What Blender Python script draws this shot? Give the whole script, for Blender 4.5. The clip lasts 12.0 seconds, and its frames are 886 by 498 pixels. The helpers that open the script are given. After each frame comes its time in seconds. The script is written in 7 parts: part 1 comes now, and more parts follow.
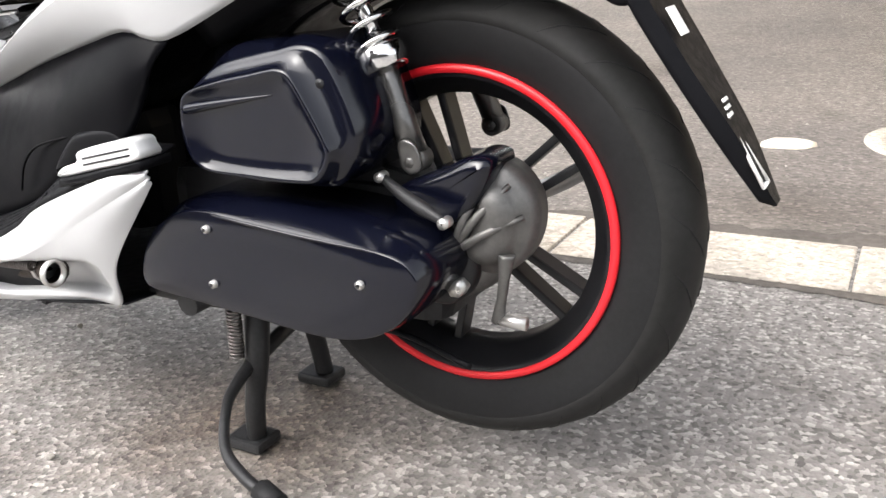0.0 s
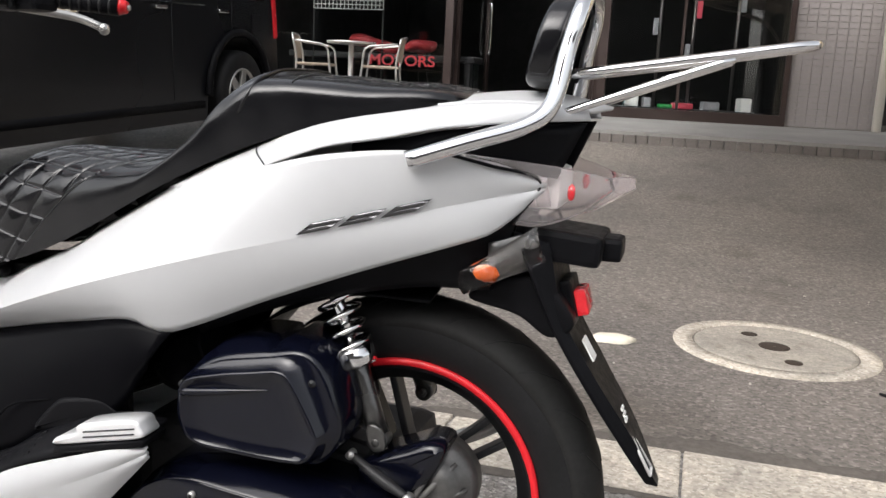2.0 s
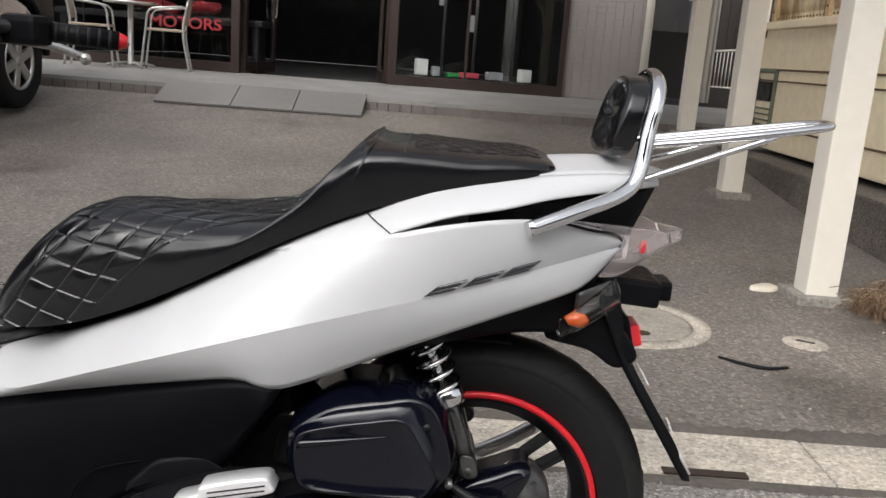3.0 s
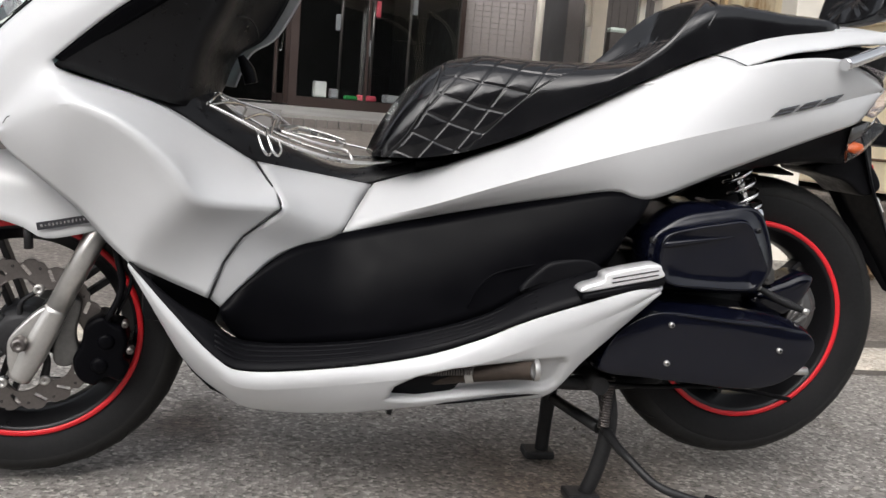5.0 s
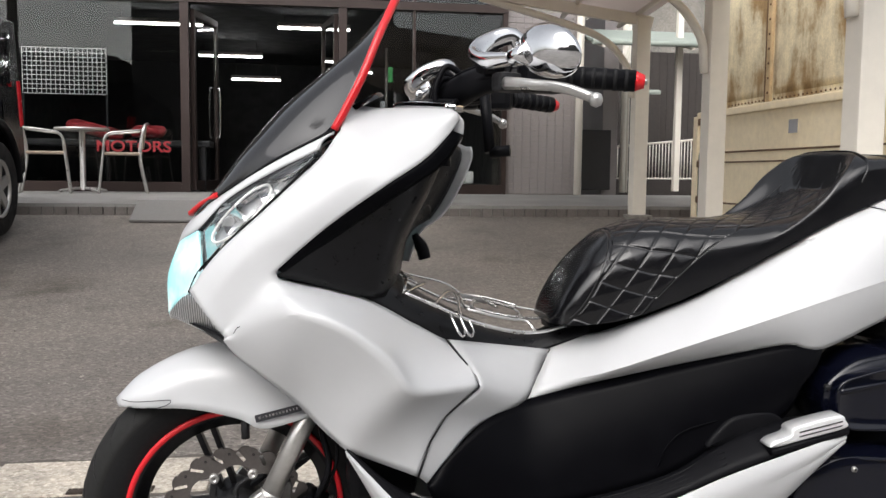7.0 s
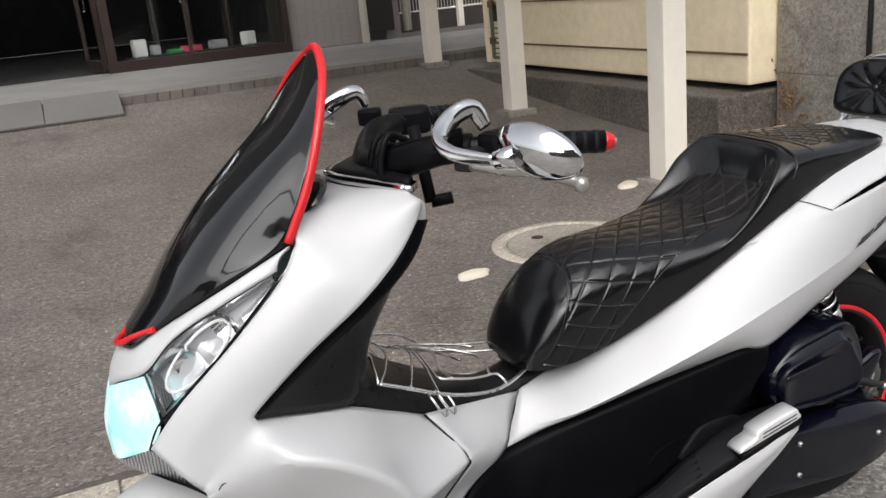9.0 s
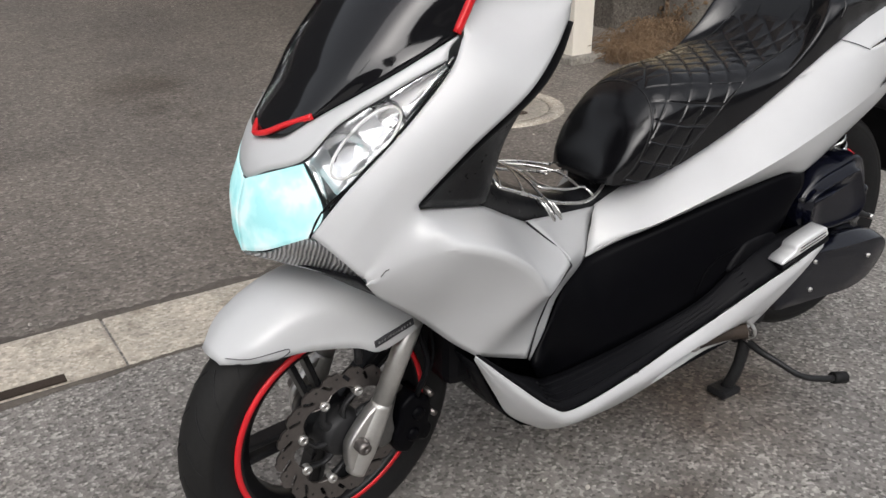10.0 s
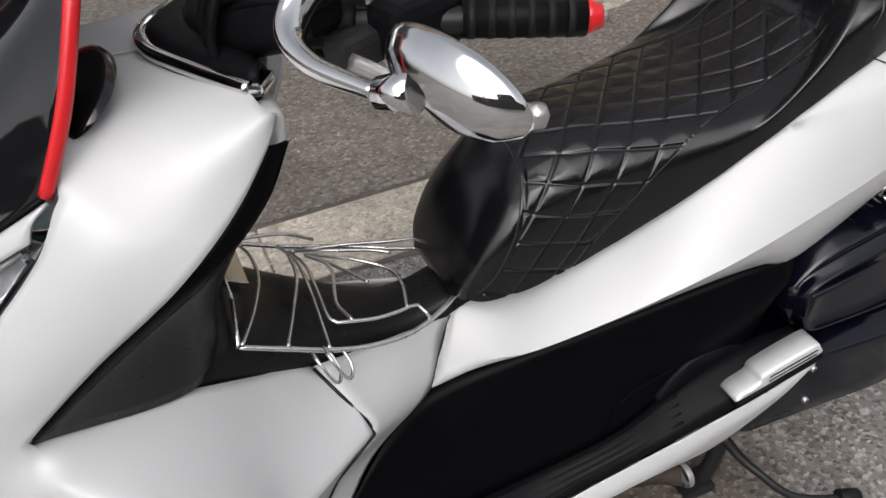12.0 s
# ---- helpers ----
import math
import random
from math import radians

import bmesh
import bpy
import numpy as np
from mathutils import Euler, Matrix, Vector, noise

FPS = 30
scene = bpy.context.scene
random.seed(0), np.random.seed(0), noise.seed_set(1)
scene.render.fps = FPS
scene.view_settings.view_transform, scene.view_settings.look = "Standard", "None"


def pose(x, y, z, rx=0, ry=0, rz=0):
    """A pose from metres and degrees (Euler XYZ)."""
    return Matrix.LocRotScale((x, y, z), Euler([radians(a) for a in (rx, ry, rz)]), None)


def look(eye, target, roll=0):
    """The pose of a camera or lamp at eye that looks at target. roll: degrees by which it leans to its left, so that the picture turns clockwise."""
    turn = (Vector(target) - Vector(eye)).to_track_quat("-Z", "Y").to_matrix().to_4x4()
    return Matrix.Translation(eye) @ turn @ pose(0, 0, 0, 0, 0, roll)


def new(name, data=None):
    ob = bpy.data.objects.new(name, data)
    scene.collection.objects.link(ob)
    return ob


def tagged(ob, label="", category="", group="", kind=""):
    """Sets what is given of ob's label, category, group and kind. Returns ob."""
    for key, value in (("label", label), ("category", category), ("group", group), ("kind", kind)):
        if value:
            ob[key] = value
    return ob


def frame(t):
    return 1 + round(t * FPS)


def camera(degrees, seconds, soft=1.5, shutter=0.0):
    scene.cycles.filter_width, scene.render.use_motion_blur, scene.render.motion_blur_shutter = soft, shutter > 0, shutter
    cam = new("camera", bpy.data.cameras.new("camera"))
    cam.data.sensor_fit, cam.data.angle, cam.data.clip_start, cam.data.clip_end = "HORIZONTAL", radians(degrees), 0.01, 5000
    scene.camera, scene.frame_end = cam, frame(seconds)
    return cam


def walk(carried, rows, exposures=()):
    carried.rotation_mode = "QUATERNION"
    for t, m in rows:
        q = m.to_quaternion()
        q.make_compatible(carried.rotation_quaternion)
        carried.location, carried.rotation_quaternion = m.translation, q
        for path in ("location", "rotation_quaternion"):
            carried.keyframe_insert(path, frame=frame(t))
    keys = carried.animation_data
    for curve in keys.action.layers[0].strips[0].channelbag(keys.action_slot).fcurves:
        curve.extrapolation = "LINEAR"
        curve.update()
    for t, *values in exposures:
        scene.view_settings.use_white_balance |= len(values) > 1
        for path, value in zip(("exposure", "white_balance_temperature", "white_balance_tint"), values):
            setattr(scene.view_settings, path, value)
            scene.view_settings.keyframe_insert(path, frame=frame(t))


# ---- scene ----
cam = camera(54.1, 12.0)
PATH = [
    (0, (1.726, -0.882, 0.64), (0.817, 0.774, -0.017), -2.6),
    (0.5, (1.735, -0.885, 0.67), (0.81, 0.768, 0.028), -2.7),
    (1, (1.775, -0.982, 0.727), (0.853, 0.706, 0.178), -2.3),
    (1.5, (1.782, -1.034, 0.788), (0.941, 0.727, 0.347), 0.0),
    (2, (1.629, -1.105, 0.886), (1.091, 0.785, 0.512), 2.9),
    (2.5, (1.428, -1.182, 1.037), (1.243, 0.766, 0.625), 4.2),
    (3, (1.206, -1.264, 1.01), (1.213, 0.687, 0.572), 4.3),
    (3.2, (1.101, -1.267, 0.961), (1.172, 0.684, 0.529), 4.6),
    (4.8, (0.495, -1.487, 0.665), (0.857, 0.454, 0.349), 4.6),
    (5, (0.423, -1.495, 0.668), (0.791, 0.447, 0.358), 4.8),
    (5.5, (0.315, -1.502, 0.666), (0.645, 0.449, 0.373), 4.9),
    (6, (0.208, -1.492, 0.678), (0.493, 0.461, 0.352), 4.5),
    (6.5, (0.177, -1.499, 0.736), (0.442, 0.46, 0.434), 2.3),
    (7, (0.164, -1.518, 0.845), (0.447, 0.455, 0.674), 0.6),
    (7.5, (0.173, -1.516, 0.867), (0.483, 0.458, 0.777), -0.8),
    (7.7, (0.189, -1.505, 0.887), (0.529, 0.463, 0.777), -1.2),
    (9.3, (-0.17, -1.231, 1.254), (0.651, 0.462, 0.576), -4.9),
    (9.5, (-0.277, -1.206, 1.201), (0.622, 0.428, 0.479), -3.6),
    (10, (-0.482, -1.131, 1.139), (0.519, 0.383, 0.3), -0.2),
    (10.5, (-0.477, -1.112, 1.124), (0.512, 0.374, 0.223), 0.3),
    (11, (-0.297, -1.142, 1.236), (0.472, 0.454, 0.309), -2.7),
    (11.5, (0.051, -1.082, 1.336), (0.646, 0.532, 0.315), -4.4),
    (12, (0.274, -0.831, 1.282), (0.832, 0.662, 0.074), -5.0),
]
walk(cam, [(t, look(eye, target, roll)) for t, eye, target, roll in PATH], [(0.0, 1.95), (0.5, 1.97), (1.0, 1.84), (1.5, 1.53), (2.0, 1.10), (2.5, 0.84), (3.0, 0.74), (5.0, 0.87), (6.5, 0.88), (7.5, 0.80), (9.3, 0.62), (10.0, 0.45), (10.5, 0.38), (11.5, 0.45), (12.0, 0.46)])

# ---- light: an overcast day ----
world = bpy.data.worlds.new("overcast_sky")
scene.world = world
world.use_nodes = True
_n, _l = world.node_tree.nodes, world.node_tree.links
_sky = _n.new("ShaderNodeTexSky")
_sky.sky_type, _sky.sun_disc = "NISHITA", False
_sky.sun_elevation, _sky.sun_rotation = radians(46), radians(207)
_sky.air_density, _sky.dust_density, _sky.ozone_density = 1.0, 4.0, 0.6
_hsv = _n.new("ShaderNodeHueSaturation")
_hsv.inputs["Saturation"].default_value = 0.22
_l.new(_sky.outputs[0], _hsv.inputs["Color"])
_l.new(_hsv.outputs[0], _n["Background"].inputs[0])
_n["Background"].inputs[1].default_value = 0.14
sun = new("sun", bpy.data.lights.new("sun", "SUN"))
sun.data.energy, sun.data.angle, sun.data.color = 1.05, radians(75), (1.0, 0.965, 0.975)
sun.matrix_basis = look((-2.0, -3.9, 4.6), (0, 0, 0))


# ---- materials ----
def shader(name, color, rough=0.5, metal=0.0, coat=0.0, spec=0.5):
    m = bpy.data.materials.new(name)
    m.use_nodes = True
    b = m.node_tree.nodes["Principled BSDF"]
    b.inputs["Base Color"].default_value = (*color, 1)
    b.inputs["Roughness"].default_value = rough
    b.inputs["Metallic"].default_value = metal
    b.inputs["Coat Weight"].default_value = coat
    b.inputs["Coat Roughness"].default_value = 0.08
    b.inputs["Specular IOR Level"].default_value = spec
    return m, m.node_tree.nodes, m.node_tree.links, b


def coords(n):
    return n.new("ShaderNodeNewGeometry").outputs["Position"]


def noise_tex(n, l, scale, detail=4, rough=0.6, at=None):
    t = n.new("ShaderNodeTexNoise")
    t.inputs["Scale"].default_value, t.inputs["Detail"].default_value, t.inputs["Roughness"].default_value = scale, detail, rough
    l.new(at or coords(n), t.inputs["Vector"])
    return t.outputs["Fac"]


def ramp(n, l, value, stops):
    r = n.new("ShaderNodeValToRGB")
    e = r.color_ramp.elements
    while len(e) < len(stops):
        e.new(0.5)
    for k, (p, c) in zip(e, stops):
        k.position, k.color = p, (*c, 1) if len(c) == 3 else c
    l.new(value, r.inputs[0])
    return r.outputs[0]


def mix(n, l, fac, a, b, kind="MIX"):
    m = n.new("ShaderNodeMix")
    m.data_type, m.blend_type = "RGBA", kind
    for sock, v in ((m.inputs[0], fac), (m.inputs[6], a), (m.inputs[7], b)):
        if isinstance(v, (int, float)):
            sock.default_value = v
        elif isinstance(v, tuple):
            sock.default_value = (*v, 1)
        else:
            l.new(v, sock)
    return m.outputs[2]


def bump(n, l, b, height, strength, distance):
    k = n.new("ShaderNodeBump")
    k.inputs["Strength"].default_value, k.inputs["Distance"].default_value = strength, distance
    l.new(height, k.inputs["Height"])
    l.new(k.outputs[0], b.inputs["Normal"])


def plain(name, color, rough, metal=0.0, coat=0.0, grain=60.0, vary=0.12, relief=0.0, wear=0.1, spec=0.5):
    """A surface with slight variation of tone and gloss at two scales, and fine relief."""
    m, n, l, b = shader(name, color, rough, metal, coat, spec)
    at = coords(n)
    fine, broad = noise_tex(n, l, grain, 5, 0.65, at), noise_tex(n, l, grain * 0.08, 3, 0.5, at)
    tone = mix(n, l, 0.5, fine, broad)
    dark, light = tuple(c * (1 - vary) for c in color), tuple(min(1, c * (1 + vary)) for c in color)
    l.new(ramp(n, l, tone, [(0.3, dark), (0.7, light)]), b.inputs["Base Color"])
    lo, hi = max(0.02, rough - wear), min(1, rough + wear)
    l.new(ramp(n, l, broad, [(0.3, (lo,) * 3), (0.7, (hi,) * 3)]), b.inputs["Roughness"])
    if relief:
        bump(n, l, b, fine, 0.6, relief)
    return m


def stony(name, base, pale, dark, grain, patch, relief, rough=0.9, speck=0.0):
    """Asphalt and concrete: stones in a binder, with worn and dirty patches."""
    m, n, l, b = shader(name, base, rough)
    at = coords(n)
    v = n.new("ShaderNodeTexVoronoi")
    v.inputs["Scale"].default_value = grain
    l.new(at, v.inputs["Vector"])
    pick = n.new("ShaderNodeSeparateColor")
    l.new(v.outputs["Color"], pick.inputs[0])
    stones = ramp(n, l, pick.outputs[0], [(0.0, dark), (0.35, base), (0.7, base), (1.0, pale)])
    broad = ramp(n, l, noise_tex(n, l, patch, 5, 0.6, at), [(0.3, (0.68, 0.68, 0.68)), (0.7, (1.18, 1.16, 1.12))])
    stain = ramp(n, l, noise_tex(n, l, patch * 2.7, 3, 0.55, at), [(0.28, (0.6, 0.58, 0.55)), (0.42, (1, 1, 1))])
    col = mix(n, l, 1.0, stones, broad, "MULTIPLY")
    col = mix(n, l, 0.8, col, stain, "MULTIPLY")
    mid = noise_tex(n, l, grain * 0.35, 5, 0.7, at)
    col = mix(n, l, 1.0, col, ramp(n, l, mid, [(0.25, (0.7, 0.7, 0.7)), (0.75, (1.25, 1.25, 1.25))]), "MULTIPLY")
    l.new(col, b.inputs["Base Color"])
    bump(n, l, b, mix(n, l, 0.5, v.outputs["Distance"], mid), 0.8, relief)
    return m


def glass(name, color, rough=0.02, ior=1.45):
    m, n, l, b = shader(name, color, rough)
    b.inputs["Transmission Weight"].default_value, b.inputs["IOR"].default_value = 1.0, ior
    return m


def glow(name, color, strength):
    m, n, l, b = shader(name, color, 0.3)
    b.inputs["Emission Color"].default_value = (*color, 1)
    b.inputs["Emission Strength"].default_value = strength
    return m


WHITE = plain("pearl_white_paint", (0.492, 0.498, 0.504), 0.36, 0.0, 0.25, 9, 0.045, 0, 0.07)
BLACK_PLASTIC = plain("grained_black_plastic", (0.005, 0.005, 0.006), 0.42, 0, 0, 900, 0.25, 0.0002, 0.08, 0.08)
INNER_PLASTIC = plain("grained_inner_plastic", (0.007, 0.007, 0.008), 0.34, 0, 0, 900, 0.25, 0.0002, 0.08, 0.22)
SIDE_PLASTIC = plain("smooth_black_plastic", (0.0022, 0.0022, 0.0030), 0.36, 0, 0, 500, 0.2, 0.0001, 0.06, 0.045)
ENGINE_PAINT = plain("blue_black_gloss_paint", (0.0024, 0.0029, 0.0072), 0.16, 0, 0.0, 40, 0.2, 0, 0.04, 0.45)
ENGINE_GREY = plain("cast_grey_alloy", (0.12, 0.117, 0.113), 0.5, 0.7, 0, 120, 0.3, 0.0004, 0.1)
DARK_METAL = plain("dark_oily_metal", (0.018, 0.018, 0.019), 0.48, 0.2, 0, 150, 0.4, 0.0004, 0.12, 0.3)
TREAD = plain("dusty_tread_rubber", (0.012, 0.0118, 0.0115), 0.62, 0, 0, 90, 0.4, 0.0003, 0.1, 0.2)
RUBBER = plain("tyre_rubber", (0.010, 0.010, 0.0105), 0.6, 0, 0, 140, 0.35, 0.0003, 0.1, 0.18)
WHEEL_BLACK = plain("black_wheel_paint", (0.008, 0.008, 0.009), 0.33, 0, 0.0, 80, 0.3, 0, 0.1, 0.3)
RED = plain("red_rim_tape", (0.62, 0.012, 0.02), 0.4, 0, 0, 60, 0.12, 0, 0.08)
SHOP_RED = plain("dull_red_fabric", (0.22, 0.009, 0.013), 0.7, 0, 0, 40, 0.2)
RED_GLOSS = plain("red_rubber_edging", (0.6, 0.01, 0.015), 0.35, 0, 0.2, 60, 0.1, 0, 0.05)
CHROME = plain("chrome", (0.74, 0.74, 0.745), 0.09, 1.0, 0, 60, 0.06, 0, 0.06)
ALLOY = plain("brushed_alloy", (0.52, 0.51, 0.49), 0.36, 0.85, 0, 120, 0.12, 0.0002, 0.1)
STEEL = plain("disc_steel", (0.17, 0.155, 0.147), 0.4, 0.9, 0, 200, 0.2, 0.0001, 0.1)
LEATHER = plain("black_leather", (0.005, 0.005, 0.006), 0.18, 0, 0.0, 380, 0.25, 0.00015, 0.06, 0.5)
THREAD = plain("dark_thread", (0.02, 0.02, 0.02), 0.7)
SCREEN = plain("smoked_screen", (0.006, 0.006, 0.007), 0.07, 0, 0.35, 14, 0.3, 0, 0.04, 0.45)
CLEAR = glass("clear_lens", (0.96, 0.97, 0.98), 0.03)
MIRRORED = plain("lamp_reflector", (0.7, 0.7, 0.7), 0.1, 1.0, 0, 40, 0.08, 0, 0.05)
LAMP_CYAN, _cn, _cl, _cb = shader("lit_cyan_lamp", (0.35, 0.55, 0.56), 0.15)
_glow = ramp(_cn, _cl, noise_tex(_cn, _cl, 22, 3, 0.5), [(0.36, (0.16, 0.60, 0.63)), (0.50, (0.40, 0.80, 0.81)), (0.62, (0.80, 0.93, 0.93))])
_cl.new(_glow, _cb.inputs["Emission Color"])
_cb.inputs["Emission Strength"].default_value = 0.44
TAIL_RED = plain("red_lens", (0.7, 0.02, 0.03), 0.2, 0, 0.3, 200, 0.15)
AMBER = plain("amber_bulb", (0.42, 0.075, 0.012), 0.25)
SHOCK = plain("dull_shock_alloy", (0.13, 0.128, 0.125), 0.32, 0.85, 0, 110, 0.25, 0.0002, 0.12)
DECAL = plain("dark_decal", (0.03, 0.03, 0.035), 0.35)
SILVER = plain("silver_badge", (0.35, 0.35, 0.36), 0.25, 0.9)
PAPER = plain("white_sticker", (0.75, 0.75, 0.73), 0.5)
ROAD = stony("worn_road_asphalt", (0.22, 0.209, 0.199), (0.47, 0.45, 0.425), (0.09, 0.084, 0.078), 140, 1.6, 0.004, 0.6)
YARD = stony("dark_yard_asphalt", (0.160, 0.143, 0.129), (0.285, 0.260, 0.238), (0.085, 0.076, 0.068), 95, 0.8, 0.004, 0.62)


def dark_patches(mat, spots, tone=(0.36, 0.31, 0.28)):
    """Darkens the asphalt in ragged round patches at a few places of the ground."""
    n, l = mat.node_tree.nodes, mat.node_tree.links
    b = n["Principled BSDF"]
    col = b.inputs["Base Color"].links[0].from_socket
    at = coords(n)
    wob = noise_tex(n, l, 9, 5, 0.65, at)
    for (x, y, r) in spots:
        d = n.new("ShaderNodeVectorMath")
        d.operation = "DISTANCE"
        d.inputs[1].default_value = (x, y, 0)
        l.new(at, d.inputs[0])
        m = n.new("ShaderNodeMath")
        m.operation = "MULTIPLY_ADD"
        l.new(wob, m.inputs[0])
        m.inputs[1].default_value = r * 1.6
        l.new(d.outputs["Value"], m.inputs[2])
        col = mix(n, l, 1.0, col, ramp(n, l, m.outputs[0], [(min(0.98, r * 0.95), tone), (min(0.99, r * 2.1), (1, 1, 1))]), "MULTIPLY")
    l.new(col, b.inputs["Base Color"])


dark_patches(YARD, ((-1.9, 1.45, 0.30), (-0.7, 1.38, 0.26), (0.5, 1.32, 0.24), (1.5, 1.30, 0.26), (2.6, 1.42, 0.26), (3.1, 2.3, 0.28), (0.6, 3.4, 0.26), (-1.6, 4.6, 0.3)), (0.62, 0.60, 0.58))
dark_patches(ROAD, ((0.93, -0.02, 0.30), (0.60, -0.30, 0.10), (0.25, 0.25, 0.12), (1.35, -0.45, 0.06)))
KERB = stony("kerb_concrete", (0.44, 0.40, 0.345), (0.58, 0.54, 0.47), (0.3, 0.27, 0.23), 120, 3.0, 0.002)
CONCRETE = stony("old_concrete", (0.27, 0.255, 0.23), (0.34, 0.32, 0.29), (0.19, 0.18, 0.16), 90, 1.6, 0.003)
IRON = stony("cast_iron_cover", (0.31, 0.285, 0.25), (0.37, 0.34, 0.30), (0.23, 0.21, 0.185), 160, 4.0, 0.001, 0.7)
TILE = plain("grey_wall_tile", (0.235, 0.212, 0.205), 0.4, 0, 0, 30, 0.1)
STEP_TILE = plain("grey_step_tile", (0.22, 0.215, 0.205), 0.45, 0, 0, 25, 0.15)
STEP_BRICK = plain("dark_step_brick", (0.13, 0.115, 0.105), 0.6, 0, 0, 40, 0.3)
FRAME_BROWN = plain("brown_anodised_frame", (0.036, 0.024, 0.021), 0.4, 0.4, 0, 30, 0.15)
# near black: holds the gloom of the unlit showroom in the colour
GLOOM_BLACK = plain("near_black_gloom", (0.008, 0.008, 0.008), 0.8)
SHOP_GLASS = glass("shop_glass", (0.72, 0.75, 0.74), 0.0)
CREAM = plain("cream_pillar_paint", (0.74, 0.695, 0.61), 0.5, 0, 0, 8, 0.08)
TUBE_WHITE = glow("lit_tube", (1.0, 1.0, 0.98), 9.0)


# ---- builders ----
def spline(pts, n, closed=False):
    """n points at even steps along a smooth curve through pts."""
    p = [Vector(q) for q in pts]
    k = len(p)
    if k == 2 and not closed:
        dense = [p[0].lerp(p[1], i / 20) for i in range(21)]
    else:
        dense = []
        for i in range(k if closed else k - 1):
            a, b = p[i], p[(i + 1) % k]
            z = p[(i - 1) % k] if closed or i > 0 else a * 2 - b
            c = p[(i + 2) % k] if closed or i + 2 < k else b * 2 - a
            for s in range(16):
                t = s / 16
                d0, d1 = (b - z) * 0.5, (c - a) * 0.5
                dense.append(a * (2 * t**3 - 3 * t**2 + 1) + d0 * (t**3 - 2 * t**2 + t) + b * (-2 * t**3 + 3 * t**2) + d1 * (t**3 - t**2))
        dense.append(p[0].copy() if closed else p[-1])
    run = [0.0]
    for a, b in zip(dense, dense[1:]):
        run.append(run[-1] + (b - a).length)
    out, j = [], 0
    for i in range(n):
        s = run[-1] * i / (n if closed else n - 1)
        while j < len(run) - 2 and run[j + 1] < s:
            j += 1
        step = run[j + 1] - run[j]
        out.append(dense[j].lerp(dense[j + 1], (s - run[j]) / step if step else 0))
    return out


def grid_faces(bm, rows, closed_u=False, closed_v=False, sharp=(), flip=False):
    vs = [[bm.verts.new(c) for c in row] for row in rows]
    nu, nv = len(vs), len(vs[0])
    for i in range(nu if closed_u else nu - 1):
        for j in range(nv if closed_v else nv - 1):
            q = [vs[i][j], vs[i][(j + 1) % nv], vs[(i + 1) % nu][(j + 1) % nv], vs[(i + 1) % nu][j]]
            f = bm.faces.new(q[::-1] if flip else q)
            f.smooth = True
    for i in sharp:
        for j in range(nv - 1):
            e = bm.edges.get((vs[i][j], vs[i][j + 1]))
            if e:
                e.smooth = False
    return vs


def loft(rails, n=24, m=6, bulge=0.0, creases=(), out=(0, -1, 0), bm=None, smooth_across=False):
    """A panel through rails; m steps from rail to rail; bulge: how far each strip swells towards out; creases: rails kept sharp."""
    bm = bm or bmesh.new()
    r = [spline(x, n) for x in rails]
    rows, sharp = [], []
    push = Vector(out)
    if smooth_across and len(r) > 2:
        cols = [spline([a[j] for a in r], m * (len(r) - 1) + 1) for j in range(n)]
        rows = [[cols[j][i] for j in range(n)] for i in range(len(cols[0]))]
    else:
        for k in range(len(r) - 1):
            for i in range(m + (k == len(r) - 2)):
                t = i / m
                if i == 0 and k in creases:
                    sharp.append(len(rows))
                rows.append([a.lerp(b, t) + push * bulge * math.sin(math.pi * t) for a, b in zip(r[k], r[k + 1])])
    grid_faces(bm, rows, sharp=sharp)
    return bm


def mirror(bm):
    c = bm.copy()
    for v in c.verts:
        v.co.y = -v.co.y
    bmesh.ops.reverse_faces(c, faces=c.faces[:])
    return c


def sweep(pts, radius, seg=10, n=None, closed=False, bm=None, caps=True, flat=1.0):
    """A round bar along a smooth curve; radius may be a list along it."""
    bm = bm or bmesh.new()
    n = n or max(2, 6 * (len(pts) - 1) + 1)
    p = spline(pts, n, closed)
    rad = radius if isinstance(radius, (list, tuple)) else [radius]
    rows, side = [], None
    for i, c in enumerate(p):
        a, b = p[(i - 1) % n] if closed or i else c, p[(i + 1) % n] if closed or i < n - 1 else c
        d = (b - a).normalized()
        if side is None:
            side = d.cross(Vector((0, 0, 1)) if abs(d.z) < 0.9 else Vector((0, 1, 0))).normalized()
        side = (side - d * side.dot(d)).normalized()
        up = d.cross(side)
        s = i / (n - 1) * (len(rad) - 1)
        k = min(int(s), len(rad) - 2) if len(rad) > 1 else 0
        r = rad[0] if len(rad) == 1 else rad[k] + (rad[k + 1] - rad[k]) * (s - k)
        rows.append([c + (side * math.cos(q) + up * math.sin(q) * flat) * r for q in (2 * math.pi * j / seg for j in range(seg))])
    vs = grid_faces(bm, rows, closed_u=closed, closed_v=True)
    if caps and not closed:
        for row in (vs[0], vs[-1][::-1]):
            bm.faces.new(row)
    return bm


def bar(pts, radius, seg=8, bm=None):
    """A straight-jointed round bar."""
    bm = bm or bmesh.new()
    for a, b in zip(pts, pts[1:]):
        sweep([a, b], radius, seg, 2, bm=bm)
    return bm


